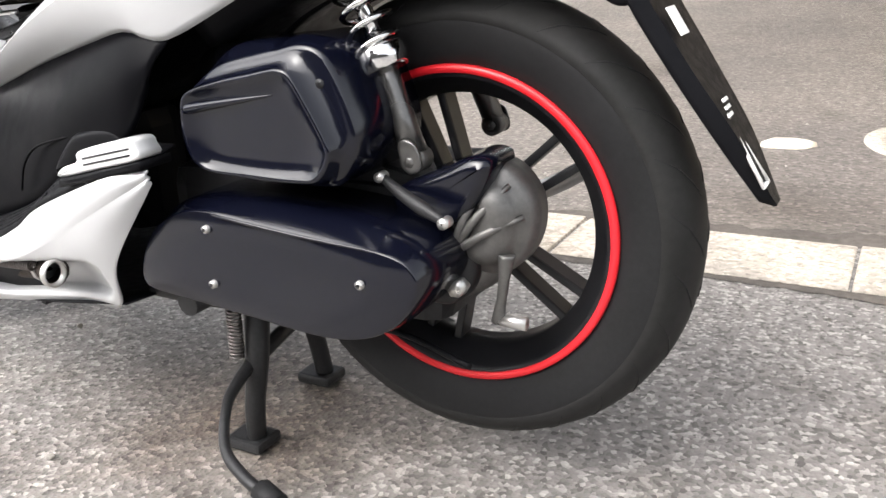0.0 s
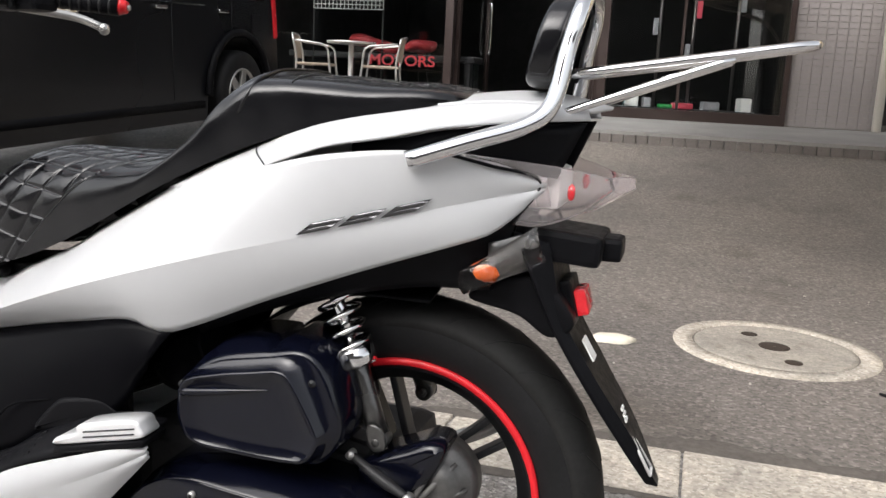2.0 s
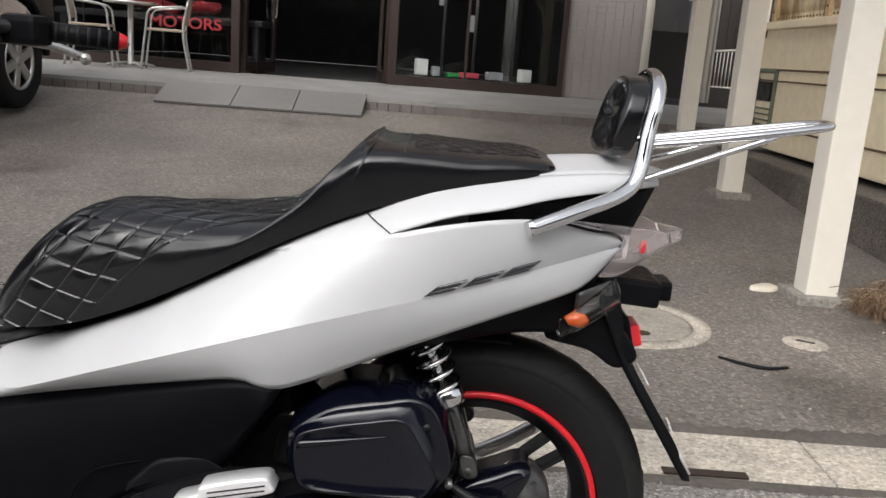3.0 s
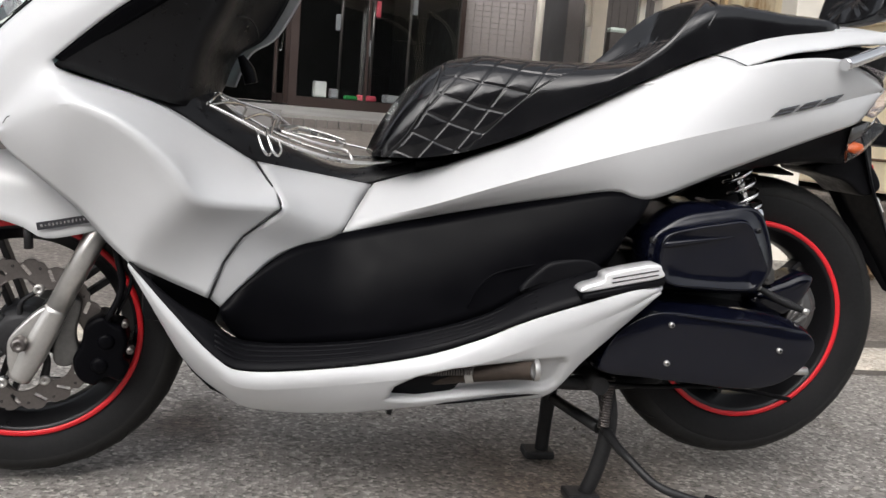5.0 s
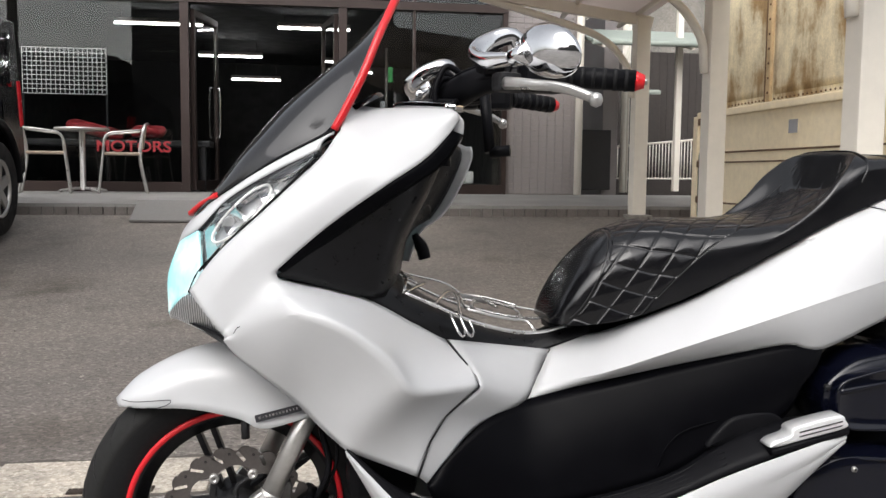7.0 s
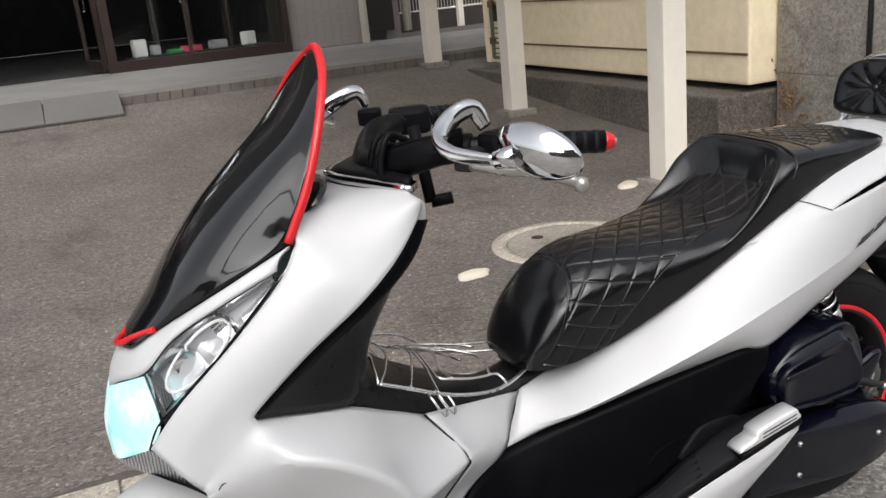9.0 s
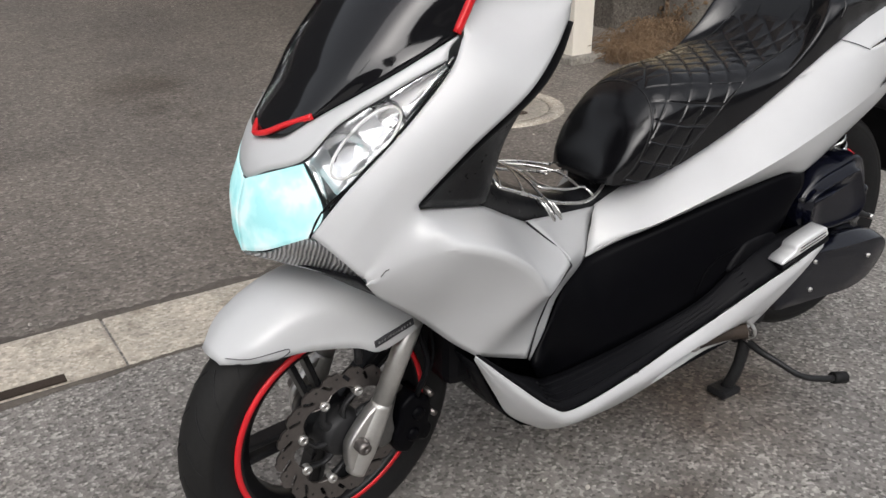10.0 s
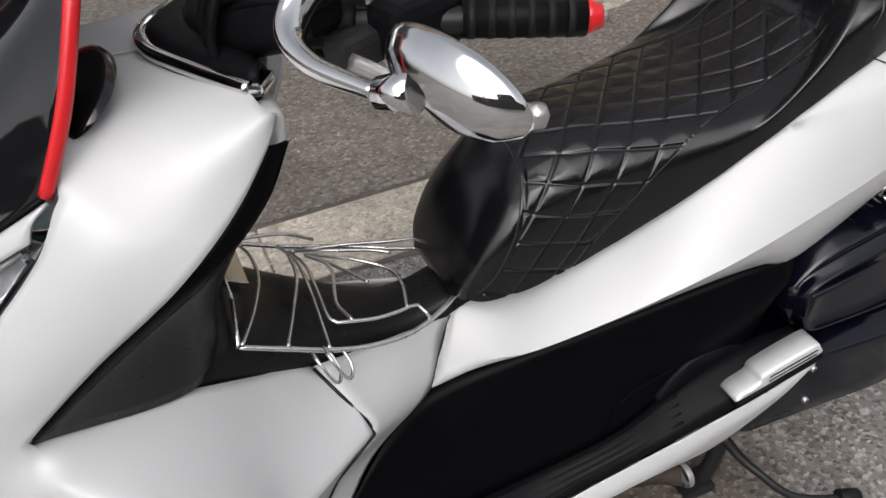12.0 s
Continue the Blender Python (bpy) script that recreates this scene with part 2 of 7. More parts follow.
def turned(profile, centre, axis="y", seg=48, bm=None, closed=False):
    """A lathe: profile of (radius, height along the axis) about centre."""
    bm = bm or bmesh.new()
    c = Vector(centre)
    rows = []
    for r, h in profile:
        ring = []
        for j in range(seg):
            q = 2 * math.pi * j / seg
            u, w = r * math.cos(q), r * math.sin(q)
            ring.append(c + Vector({"y": (u, h, w), "z": (u, w, h), "x": (h, u, w)}[axis]))
        rows.append(ring)
    grid_faces(bm, rows, closed_u=closed, closed_v=True, flip=axis == "y")
    return bm


def block(size, centre, turn=None, bevel=0.0, bm=None):
    bm = bm or bmesh.new()
    m = Matrix.Translation(centre) @ (turn or Matrix()) @ Matrix.Diagonal((*size, 1))
    vs = bmesh.ops.create_cube(bm, size=1, matrix=m)["verts"]
    if bevel:
        es = list({e for v in vs for e in v.link_edges})
        bmesh.ops.bevel(bm, geom=es, offset=bevel, segments=2, affect="EDGES", profile=0.6)
    return bm


def plate(outline, y0, y1, round_=0.012, steps=3, n=64, dome=0.0, smooth=True, bm=None, axis="y"):
    """A cast or moulded cover: an outline in x and z, from y0 (back) to y1 (face), with rounded rim."""
    bm = bm or bmesh.new()
    o = spline([(x, 0, z) for x, z in outline], n, True) if smooth else [Vector((x, 0, z)) for x, z in outline]
    k = len(o)
    area = sum(o[i].x * o[(i + 1) % k].z - o[(i + 1) % k].x * o[i].z for i in range(k))
    sgn = 1 if area > 0 else -1
    nor = []
    for i in range(k):
        d = (o[(i + 1) % k] - o[i - 1]).normalized()
        nor.append(Vector((-d.z, 0, d.x)) * sgn)
    mid = sum(o, Vector()) / k
    way = 1 if y1 > y0 else -1
    rows = [[Vector((p.x, y0, p.z)) for p in o]]
    for s in range(steps + 1):
        a = math.pi / 2 * s / steps
        rows.append([Vector((p.x + v.x * round_ * (1 - math.cos(a)), y1 - way * round_ * (1 - math.sin(a)), p.z + v.z * round_ * (1 - math.cos(a)))) for p, v in zip(o, nor)])
    last = rows[-1]
    for t in (0.3, 0.65, 1.0):
        rows.append([Vector((p.x + (mid.x - p.x) * t * 0.999, y1 + way * dome * (1 - (1 - t) ** 2), p.z + (mid.z - p.z) * t * 0.999)) for p in last])
    if axis == "x":
        rows = [[Vector((p.y, p.x, p.z)) for p in r] for r in rows]
    vs = grid_faces(bm, rows, closed_v=True)
    bm.faces.new(vs[-1])
    bm.faces.new(vs[0])
    bmesh.ops.recalc_face_normals(bm, faces=bm.faces[:])
    return bm


def flat_shape(pts, thick, bm=None):
    """A flat piece: a polygon in space, with thickness along its normal."""
    bm = bm or bmesh.new()
    f = bm.faces.new([bm.verts.new(p) for p in pts])
    f.normal_update()
    ext = bmesh.ops.extrude_face_region(bm, geom=[f])
    for v in ext["geom"]:
        if isinstance(v, bmesh.types.BMVert):
            v.co -= f.normal * thick
    bmesh.ops.recalc_face_normals(bm, faces=bm.faces[:])
    return bm


def mesh_of(name, bm, material, fix=True):
    if fix:
        bmesh.ops.recalc_face_normals(bm, faces=bm.faces[:])
    d = bpy.data.meshes.new(name)
    bm.to_mesh(d)
    bm.free()
    d.materials.append(material)
    return d


def thing(name, label, category, at=(0, 0, 0), group="", kind=""):
    ob = new(name)
    ob.location = at
    ob.empty_display_size = 0.1
    return tagged(ob, label, category, group, kind)


def part(name, bm, material, parent, label="", solid=0.0, fix=True):
    """One mesh under a thing or a part, built in world coordinates."""
    ob = new(name, mesh_of(name, bm, material, fix))
    ob.parent = parent
    if parent and parent.parent is None:
        ob.matrix_parent_inverse = parent.matrix_basis.inverted()
    if solid:
        s = ob.modifiers.new("thickness", "SOLIDIFY")
        s.thickness, s.offset = solid, 0
    if label:
        ob["label"] = label
    return ob


def solo(name, bm, material, label, category="", group="", kind="", fix=True):
    """A thing or piece of the setting that is one mesh."""
    return tagged(new(name, mesh_of(name, bm, material, fix)), label, category, group, kind)


def pair(name, bm, material, parent, label="", solid=0.0):
    """A part and its twin on the other side of the machine."""
    other = mirror(bm)
    a = part(name, bm, material, parent, label, solid)
    b = part(name, other, material, parent, label, solid)
    return a, b


# ---- ground ----
def ground_z(x, y):
    """The road is level; the yard behind the kerb rises gently to the shop."""
    d = min(max(y - 2.2, 0.0), 5.8)
    return 0.0145 * d * d


def ground_sheet():
    bm = bmesh.new()
    ys = [-400, -60, -12, -4, -2, 0, 0.8, 1.05, 2.2] + [2.2 + 0.4 * i for i in range(1, 15)] + [8.0, 9.0, 12, 40, 400]
    xs = [-400, -40, -12, -6, -3, -1, 1, 3, 6, 12, 40, 400]
    for mat_i, (lo, hi) in enumerate(((-400, 1.05), (1.05, 400))):
        rows = [[Vector((x, y, ground_z(x, y) - (0.004 if y < 0.79 else 0.0))) for x in xs] for y in ys if lo <= y <= hi]
        first = len(bm.faces)
        grid_faces(bm, rows, flip=True)
        bm.faces.ensure_lookup_table()
        for f in bm.faces[first:]:
            f.material_index = mat_i
    bmesh.ops.remove_doubles(bm, verts=bm.verts[:], dist=1e-5)
    d = bpy.data.meshes.new("ground")
    bm.to_mesh(d)
    bm.free()
    d.materials.append(ROAD)
    d.materials.append(YARD)
    return tagged(new("ground", d), "worn grey asphalt road and darker yard asphalt", "ground", kind="structure")


ground_sheet()


SLOT_RUST = plain("rusty_dark_iron", (0.035, 0.024, 0.017), 0.8, 0.2, 0, 90, 0.5, 0.002)


def kerb():
    t = thing("kerb", "weathered beige concrete gutter slabs laid end to end", "kerb", (0, 0.9, 0), kind="structure")
    rnd = random.Random(4)
    bm = bmesh.new()
    block((0.594, 0.27, 0.05), (0, 0, 0), bevel=0.006, bm=bm)
    d = mesh_of("kerb_slab", bm, KERB)
    for i in range(-9, 12):
        ob = new("kerb_slab", d)
        ob.parent = t
        ob.location = (1.67 + 0.6 * i + 0.3, 0.02 + rnd.uniform(-0.004, 0.004), -0.019 + rnd.uniform(-0.003, 0.003))
        ob.rotation_euler = (0, 0, rnd.uniform(-0.004, 0.004))
    for x0, y0, w in ((-0.38, 0.80, 0.22), (1.93, 0.795, 0.22)):
        b2 = block((w, 0.034, 0.005), (x0, y0 + 0.006, 0.0075), bevel=0.001)
        part("drain_slot", b2, SLOT_RUST, t, "dark rusty drain slot")
    return t


kerb()
SOIL = plain("dark_gutter_soil", (0.088, 0.077, 0.066), 0.95, 0, 0, 60, 0.5, 0.004)


def dirt_strip(y0, way, seed):
    """Soil and grit gathered along one side of the gutter slabs."""
    rnd = random.Random(seed)
    bm = bmesh.new()
    rows, w = [], 0.10
    for i in range(900):
        x = -4.5 + 0.012 * i
        w = min(0.17, max(0.03, w + rnd.uniform(-0.012, 0.012)))
        rows.append([Vector((x, y0 + way * w * f, 0.0015 + 0.006 * math.sin(math.pi * f) * rnd.uniform(0.4, 1))) for f in (0, 0.35, 0.7, 1.0)])
    grid_faces(bm, rows)
    return solo("gutter_dirt", bm, SOIL, "dark soil and grit along the gutter slabs", "dirt", kind="stuff")


dirt_strip(1.05, 1, 3)
dirt_strip(0.786, -0.35, 8)


def grit(seed, count):
    """Loose stones and crumbs scattered on road and yard."""
    rnd = random.Random(seed)
    bm = bmesh.new()
    for _ in range(count):
        x, y = rnd.uniform(-1.6, 3.6), rnd.choice((rnd.uniform(-1.0, 0.76), rnd.uniform(1.06, 3.4)))
        q = rnd.uniform(0.0025, 0.0065)
        turn = Matrix.Rotation(rnd.uniform(0, 6), 4, Vector((rnd.random(), rnd.random(), rnd.random() + 0.1)))
        vs = bmesh.ops.create_icosphere(bm, subdivisions=1, radius=q, matrix=Matrix.Translation((x, y, ground_z(x, y) + q * 0.3)) @ turn @ Matrix.Diagonal((1.3, 0.9, 0.7, 1)))
    return solo("loose_grit", bm, GRIT, "small loose pale stones on the asphalt", "grit", kind="stuff")


GRIT = stony("loose_stones", (0.34, 0.32, 0.29), (0.55, 0.52, 0.48), (0.16, 0.15, 0.14), 40, 3.0, 0.001)
grit(12, 420)


def manhole(x, y, r):
    z = ground_z(x, y)
    t = thing("manhole_cover", "round grey cast-iron manhole cover in a concrete ring", "manhole", (x, y, z))
    part("ring", turned([(r + 0.075, -0.02), (r + 0.072, 0.006), (r + 0.004, 0.008), (r + 0.002, -0.02)], (x, y, z), "z", 64), KERB, t)
    lid = part("lid", turned([(r - 0.004, -0.02), (r - 0.004, 0.005), (r - 0.02, 0.008), (r - 0.05, 0.006), (0.001, 0.006)], (x, y, z), "z", 64), IRON, t)
    for dx, dy, a, b in ((0.0, 0.0, 0.07, 0.055), (-0.08, 0.14, 0.07, 0.03), (0.05, -0.18, 0.04, 0.03)):
        part("boss", turned([(b, -0.004), (b, 0.002), (b * 0.85, 0.003), (0.001, 0.003)], (x + dx, y + dy, z + 0.006), "z", 20), SLOT_RUST, lid)
    return t


manhole(1.97, 2.16, 0.285)


def leaf_litter(x, y, w, h, turn):
    z = ground_z(x, y)
    rnd = random.Random(int(x * 100))
    bm = bmesh.new()
    pts = []
    for i in range(14):
        a = 2 * math.pi * i / 14
        q = 1 + rnd.uniform(-0.15, 0.12)
        pts.append((w * q * math.cos(a), h * q * math.sin(a)))
    m = Matrix.Translation((x, y, z)) @ Matrix.Rotation(radians(turn), 4, "Z")
    rows = [[m @ Vector((px * s, py * s, hz)) for px, py in pts] for s, hz in ((1.0, 0.0), (0.97, 0.012), (0.7, 0.02), (0.02, 0.017))]
    grid_faces(bm, rows, closed_v=True)
    return solo("fallen_leaf", bm, PALE_LEAF, "pale dry fallen leaf lying on the asphalt", "leaf", "leaves on the yard")


PALE_LEAF = plain("dry_leaf", (0.62, 0.57, 0.47), 0.7, 0, 0, 60, 0.15, 0.001)
leaf_litter(1.40, 2.0, 0.085, 0.045, 10)
leaf_litter(2.80, 2.85, 0.09, 0.05, 30)


def valve_cover(x, y, r):
    z = ground_z(x, y)
    t = thing("valve_cover", "small round pale metal valve cover set in the asphalt", "cover", (x, y, z))
    part("lid", turned([(r, -0.02), (r, 0.005), (r - 0.008, 0.008), (0.001, 0.009)], (x, y, z), "z", 32), KERB, t)
    part("slot", block((0.07, 0.014, 0.004), (x, y, z + 0.010), Matrix.Rotation(radians(-25), 4, "Z")), DARK_METAL, t)
    return t


valve_cover(2.67, 2.01, 0.085)


def twig(pts, r):
    return solo("fallen_twig", sweep([(x, y, ground_z(x, y) + r * 0.8) for x, y in pts], [r * 0.6, r, r * 0.7], 6, 24), RUBBER, "dark curved scrap of rubber on the yard", "debris")


twig([(2.25, 1.755), (2.33, 1.69), (2.40, 1.665), (2.48, 1.69)], 0.008)


def dry_weeds(x, y, spread, count, seed):
    rnd = random.Random(seed)
    bm = bmesh.new()
    for _ in range(count):
        a, d = rnd.uniform(0, 6.283), spread * rnd.random() ** 0.6
        px, py = x + d * math.cos(a), y + 0.7 * d * math.sin(a)
        z = ground_z(px, py)
        lean, h = rnd.uniform(0, 6.283), rnd.uniform(0.02, 0.11)
        run = rnd.uniform(0.05, 0.16)
        sweep([(px, py, z), (px + 0.4 * run * math.cos(lean), py + 0.4 * run * math.sin(lean), z + h), (px + run * math.cos(lean), py + run * math.sin(lean), z + h * rnd.uniform(0.1, 0.9))], 0.0022, 3, 5, bm=bm, caps=False)
    return solo("dry_weeds", bm, STRAW, "heap of dry brown weeds at the pillar foot", "weeds", kind="stuff")


STRAW = plain("dry_brown_stalks", (0.20, 0.13, 0.075), 0.85, 0, 0, 25, 0.45)
dry_weeds(3.28, 2.52, 0.20, 420, 5)
dry_weeds(3.62, 2.75, 0.28, 420, 6)
dry_weeds(3.95, 2.95, 0.22, 300, 7)


# ---- the shop and its step ----
FLOOR = 0.60
FRONT = 9.5


def shop_step():
    """The paved step rises gently from its brick edge to the shop floor."""
    t = thing("shop_step", "low grey tiled step with a dark brick edge", "step", (0, 8.0, 0.4), kind="structure")
    side = [(7.50, 0.524), (8.60, FLOOR - 0.002), (9.66, FLOOR - 0.002), (9.66, 0.30), (7.53, 0.30), (7.53, 0.49), (7.50, 0.49)]
    bm = bmesh.new()
    a, b = [[bm.verts.new((x, y, z)) for y, z in side] for x in (-10.0, 6.0)]
    for k in range(len(side)):
        j = (k + 1) % len(side)
        bm.faces.new((a[k], a[j], b[j], b[k]))
    bm.faces.new(a)
    bm.faces.new(b[::-1])
    part("step_top", bm, STEP_TILE, t)
    bm = bmesh.new()
    block((0.108, 0.03, 0.125), (0, 0, 0), bevel=0.004, bm=bm)
    d = mesh_of("edge_brick", bm, STEP_BRICK)
    for i in range(100):
        x = -5.5 + i * 0.116
        if -1.64 < x < 0.36:
            continue
        ob = new("edge_brick", d)
        ob.parent, ob.matrix_parent_inverse = t, t.matrix_basis.inverted()
        ob.location = (x, 7.513, 0.427)
    return t


shop_step()


RAMP = plain("worn_grey_ramp_metal", (0.185, 0.178, 0.172), 0.5, 0.3, 0, 40, 0.15, 0.001)


def ramp_plates():
    t = thing("entrance_ramp", "three worn grey metal ramp plates against the step", "ramp", (-0.65, 7.3, 0.37))
    for x0, x1 in ((-1.634, -0.91), (-0.90, -0.31), (-0.30, 0.359)):
        z0 = ground_z(0, 7.12)
        bm = bmesh.new()
        pts = [(x0, 7.12, z0 + 0.010), (x1, 7.12, z0 + 0.010), (x1, 7.56, 0.540), (x0, 7.56, 0.540)]
        flat_shape(pts, 0.02, bm)
        for x in (x0 + 0.01, x1 - 0.01):
            flat_shape([(x, 7.14, z0 - 0.01), (x, 7.50, z0 - 0.01), (x, 7.50, 0.51)], 0.01, bm)
        plate_ob = part("ramp_plate", bm, RAMP, t)
        for x in (x0 + 0.12, x1 - 0.12):
            part("ramp_bolt", turned([(0.001, 0.010), (0.012, 0.008), (0.014, 0.0)], (x, 7.17, z0 + 0.030), "z", 10), DARK_METAL, plate_ob)
    return t


ramp_plates()


def facade():
    """Shop front: brown frames, glass, open door, a dark room behind with tube lamps."""
    wall = thing("wall_shop", "grey tiled shop wall beside the glazed front", "wall", (3, 9.6, FLOOR), kind="structure")
    # tiled wall right of the window
    part("wall_core", block((1.0, 0.3, 5.5), (3.05, FRONT + 0.16, FLOOR + 2.75)), CONCRETE, wall)
    bm = bmesh.new()
    rows, cols = 34, 9
    for i in range(rows):
        for j in range(cols):
            block((0.104, 0.012, 0.062), (2.60 + j * 0.108, FRONT + 0.004, FLOOR + 0.04 + i * 0.068), bm=bm)
    tagged(part("wall_tiles", bm, TILE, wall), kind="stuff")
    part("fascia", block((9.0, 0.5, 3.2), (-1.97, FRONT + 0.28, 3.25 + 1.65)), GLOOM_BLACK, wall)
    shop = thing("window_1", "brown-framed plate glass shop front with an open door", "window", (0, FRONT, FLOOR), kind="structure")
    for x, w in ((2.51, 0.06), (0.46, 0.10), (-1.44, 0.10), (-5.2, 0.1), (1.35, 0.03)):
        part("mullion", block((w, 0.12, 2.7), (x, FRONT, FLOOR + 1.35)), FRAME_BROWN, shop)
    part("transom", block((7.75, 0.13, 0.10), (-1.33, FRONT - 0.004, 2.93)), FRAME_BROWN, shop)
    part("head_rail", block((7.75, 0.13, 0.08), (-1.33, FRONT - 0.004, 3.27)), FRAME_BROWN, shop)
    for x0, x1 in ((-5.2, -1.49), (0.51, 2.48)):
        part("bottom_rail", block((x1 - x0, 0.125, 0.12), ((x0 + x1) / 2, FRONT - 0.002, FLOOR + 0.06)), FRAME_BROWN, shop)
    for x0, x1 in ((-5.15, -1.49), (0.51, 2.48)):
        g = part("pane", block((x1 - x0, 0.008, 2.16), ((x0 + x1) / 2, FRONT + 0.01, FLOOR + 1.20)), SHOP_GLASS, shop)
        g.visible_shadow = False
    g = part("pane", block((7.6, 0.008, 0.24), (-1.35, FRONT + 0.01, 3.105)), SHOP_GLASS, shop)
    g.visible_shadow = False
    # the open glazed door leaves
    for x, a in ((-1.36, 78), (0.38, 100)):
        d = thing("door_1", "open frameless glass door with a steel pull bar", "door", (x, FRONT + 0.05, FLOOR), kind="structure")
        m = Matrix.Translation((x, FRONT + 0.06, FLOOR)) @ Matrix.Rotation(radians(a), 4, "Z")
        bm = bmesh.new()
        for sz, c in (((0.06, 0.05, 2.2), (0.03, 0, 1.12)), ((0.06, 0.05, 2.2), (0.87, 0, 1.12)), ((0.78, 0.05, 0.08), (0.45, 0, 2.18)), ((0.78, 0.05, 0.12), (0.45, 0, 0.08))):
            block(sz, c, bm=bm)
        bm.transform(m)
        part("door_frame", bm, FRAME_BROWN, d)
        bm = sweep([(0.80, -0.03, 0.7), (0.80, -0.07, 0.75), (0.80, -0.07, 1.3), (0.80, -0.03, 1.35)], 0.014, 8)
        bm.transform(m)
        part("door_handle", bm, CHROME, d)
        g = part("pane", block((0.78, 0.008, 2.0), (0.45, 0, 1.13)), SHOP_GLASS, d)
        g.data.transform(m)
        g.visible_shadow = False
    # the room behind; its gloom is put into near-black surface colours
    room = thing("wall_room", "showroom interior behind the glass, its gloom put into near-black surfaces", "wall", (-1, 14, FLOOR), kind="structure")
    part("room_floor", block((8.2, 10, 0.1), (-1.3, FRONT + 5.1, FLOOR - 0.06)), GLOOM_BLACK, room)
    part("back_wall", block((8.2, 0.1, 4), (-1.3, FRONT + 10, FLOOR + 2)), GLOOM_BLACK, room)
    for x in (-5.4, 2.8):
        part("side_wall", block((0.1, 10, 4), (x, FRONT + 5.1, FLOOR + 2)), GLOOM_BLACK, room)
    solo("ceiling", block((8.2, 10, 0.1), (-1.3, FRONT + 5.1, 3.42)), GLOOM_BLACK, "showroom ceiling, its gloom put into a near-black colour", "ceiling", kind="structure")
    for x0, x1, y, z in ((-3.02, -1.68, 13, 3.18), (-0.48, 0.67, 13, 3.18), (-2.13, -0.93, 16, 3.09), (-1.71, -0.66, 18, 2.86), (0.62, 1.25, 16.5, 2.9)):
        lamp = thing("tube_lamp", "lit white fluorescent tube under the ceiling", "lamp", ((x0 + x1) / 2, y, z), "tubes in the shop")
        part("tube", bar([(x0, y, z), (x1, y, z)], 0.018, 8), TUBE_WHITE, lamp)
        part("fitting", block((x1 - x0, 0.08, 0.05), ((x0 + x1) / 2, y, z + 0.055)), TILE, lamp)
        for xx in (x0 + 0.1, x1 - 0.1):
            part("hanger", bar([(xx, y, z + 0.07), (xx, y, 3.37)], 0.006, 6), DARK_METAL, lamp)


facade()


def wire_rack():
    t = thing("wire_rack", "white wire grid display panel inside the window", "rack", (-2.88, 9.72, 2.0))
    for i in range(19):
        x = -3.38 + 0.054 * i
        part("wire", bar([(x, 9.72, 1.78), (x, 9.72, 2.33)], 0.0045, 5), PAPER, t)
    for i in range(11):
        z = 1.78 + 0.055 * i
        part("wire", bar([(-3.38, 9.725, z), (-2.41, 9.725, z)], 0.0045, 5), PAPER, t)
    for x in (-3.38, -2.41):
        part("post", bar([(x, 9.73, FLOOR), (x, 9.73, 2.36)], 0.012, 8), DARK_METAL, t)
    return t


wire_rack()


def red_cushion(x, y, z, w, turn):
    bm = bmesh.new()
    rows = []
    for i in range(9):
        a = math.pi * i / 8
        rows.append([Vector((0.5 * w * math.sin(a) ** 0.6 * math.cos(b), 0.22 * math.sin(a) ** 0.6 * math.sin(b), 0.075 * math.cos(a) + 0.035 * math.sin(3 * b) * math.sin(a))) for b in [2 * math.pi * k / 16 for k in range(16)]])
    grid_faces(bm, rows, closed_v=True)
    bm.transform(Matrix.Translation((x, y, z)) @ Matrix.Rotation(radians(turn), 4, "Y"))
    return solo("red_cushion", bm, SHOP_RED, "rumpled red cushion on the bench behind the window", "cushion", "cushions behind the window")


def window_bench():
    t = thing("window_bench", "dark low bench behind the shop window", "bench", (-2.6, 10.1, FLOOR))
    part("seat", block((2.6, 0.5, 0.08), (-2.5, 10.1, 1.20), bevel=0.02), DARK_METAL, t)
    for x in (-3.7, -1.3):
        part("leg", block((0.08, 0.45, 0.58), (x, 10.1, FLOOR + 0.28), bevel=0.01), DARK_METAL, t)
    return t


window_bench()
red_cushion(-2.62, 10.0, 1.36, 0.72, 14)
red_cushion(-1.98, 10.02, 1.35, 0.44, 0)


def display_stand(x, y, h, goods):
    t = thing("display_stand", "dark metal display stand with small goods", "stand", (x, y, FLOOR), "stands in the shop window")
    part("pole", bar([(x, y, FLOOR), (x, y, FLOOR + h)], 0.018, 8), STEEL, t)
    part("base", turned([(0.001, 0.03), (0.14, 0.02), (0.15, 0.0)], (x, y, FLOOR), "z", 20), DARK_METAL, t)
    for k, (dz, mat) in enumerate(goods):
        part("goods", block((0.06, 0.04, 0.20), (x + 0.05 * (-1) ** k, y - 0.03, FLOOR + dz), bevel=0.01), mat, t)
    return t


GREEN = plain("green_packaging", (0.03, 0.32, 0.08), 0.5)
PINK = plain("pink_red_packaging", (0.65, 0.08, 0.12), 0.5)
GREY_BOX = plain("grey_packaging", (0.32, 0.32, 0.34), 0.5)
display_stand(1.05, 10.1, 1.9, ((1.55, GREEN), (1.1, GREY_BOX)))
display_stand(1.45, 10.0, 1.7, ((1.3, PINK), (0.8, GREY_BOX)))
display_stand(1.95, 10.2, 1.8, ((1.4, GREY_BOX), (1.6, GREEN)))


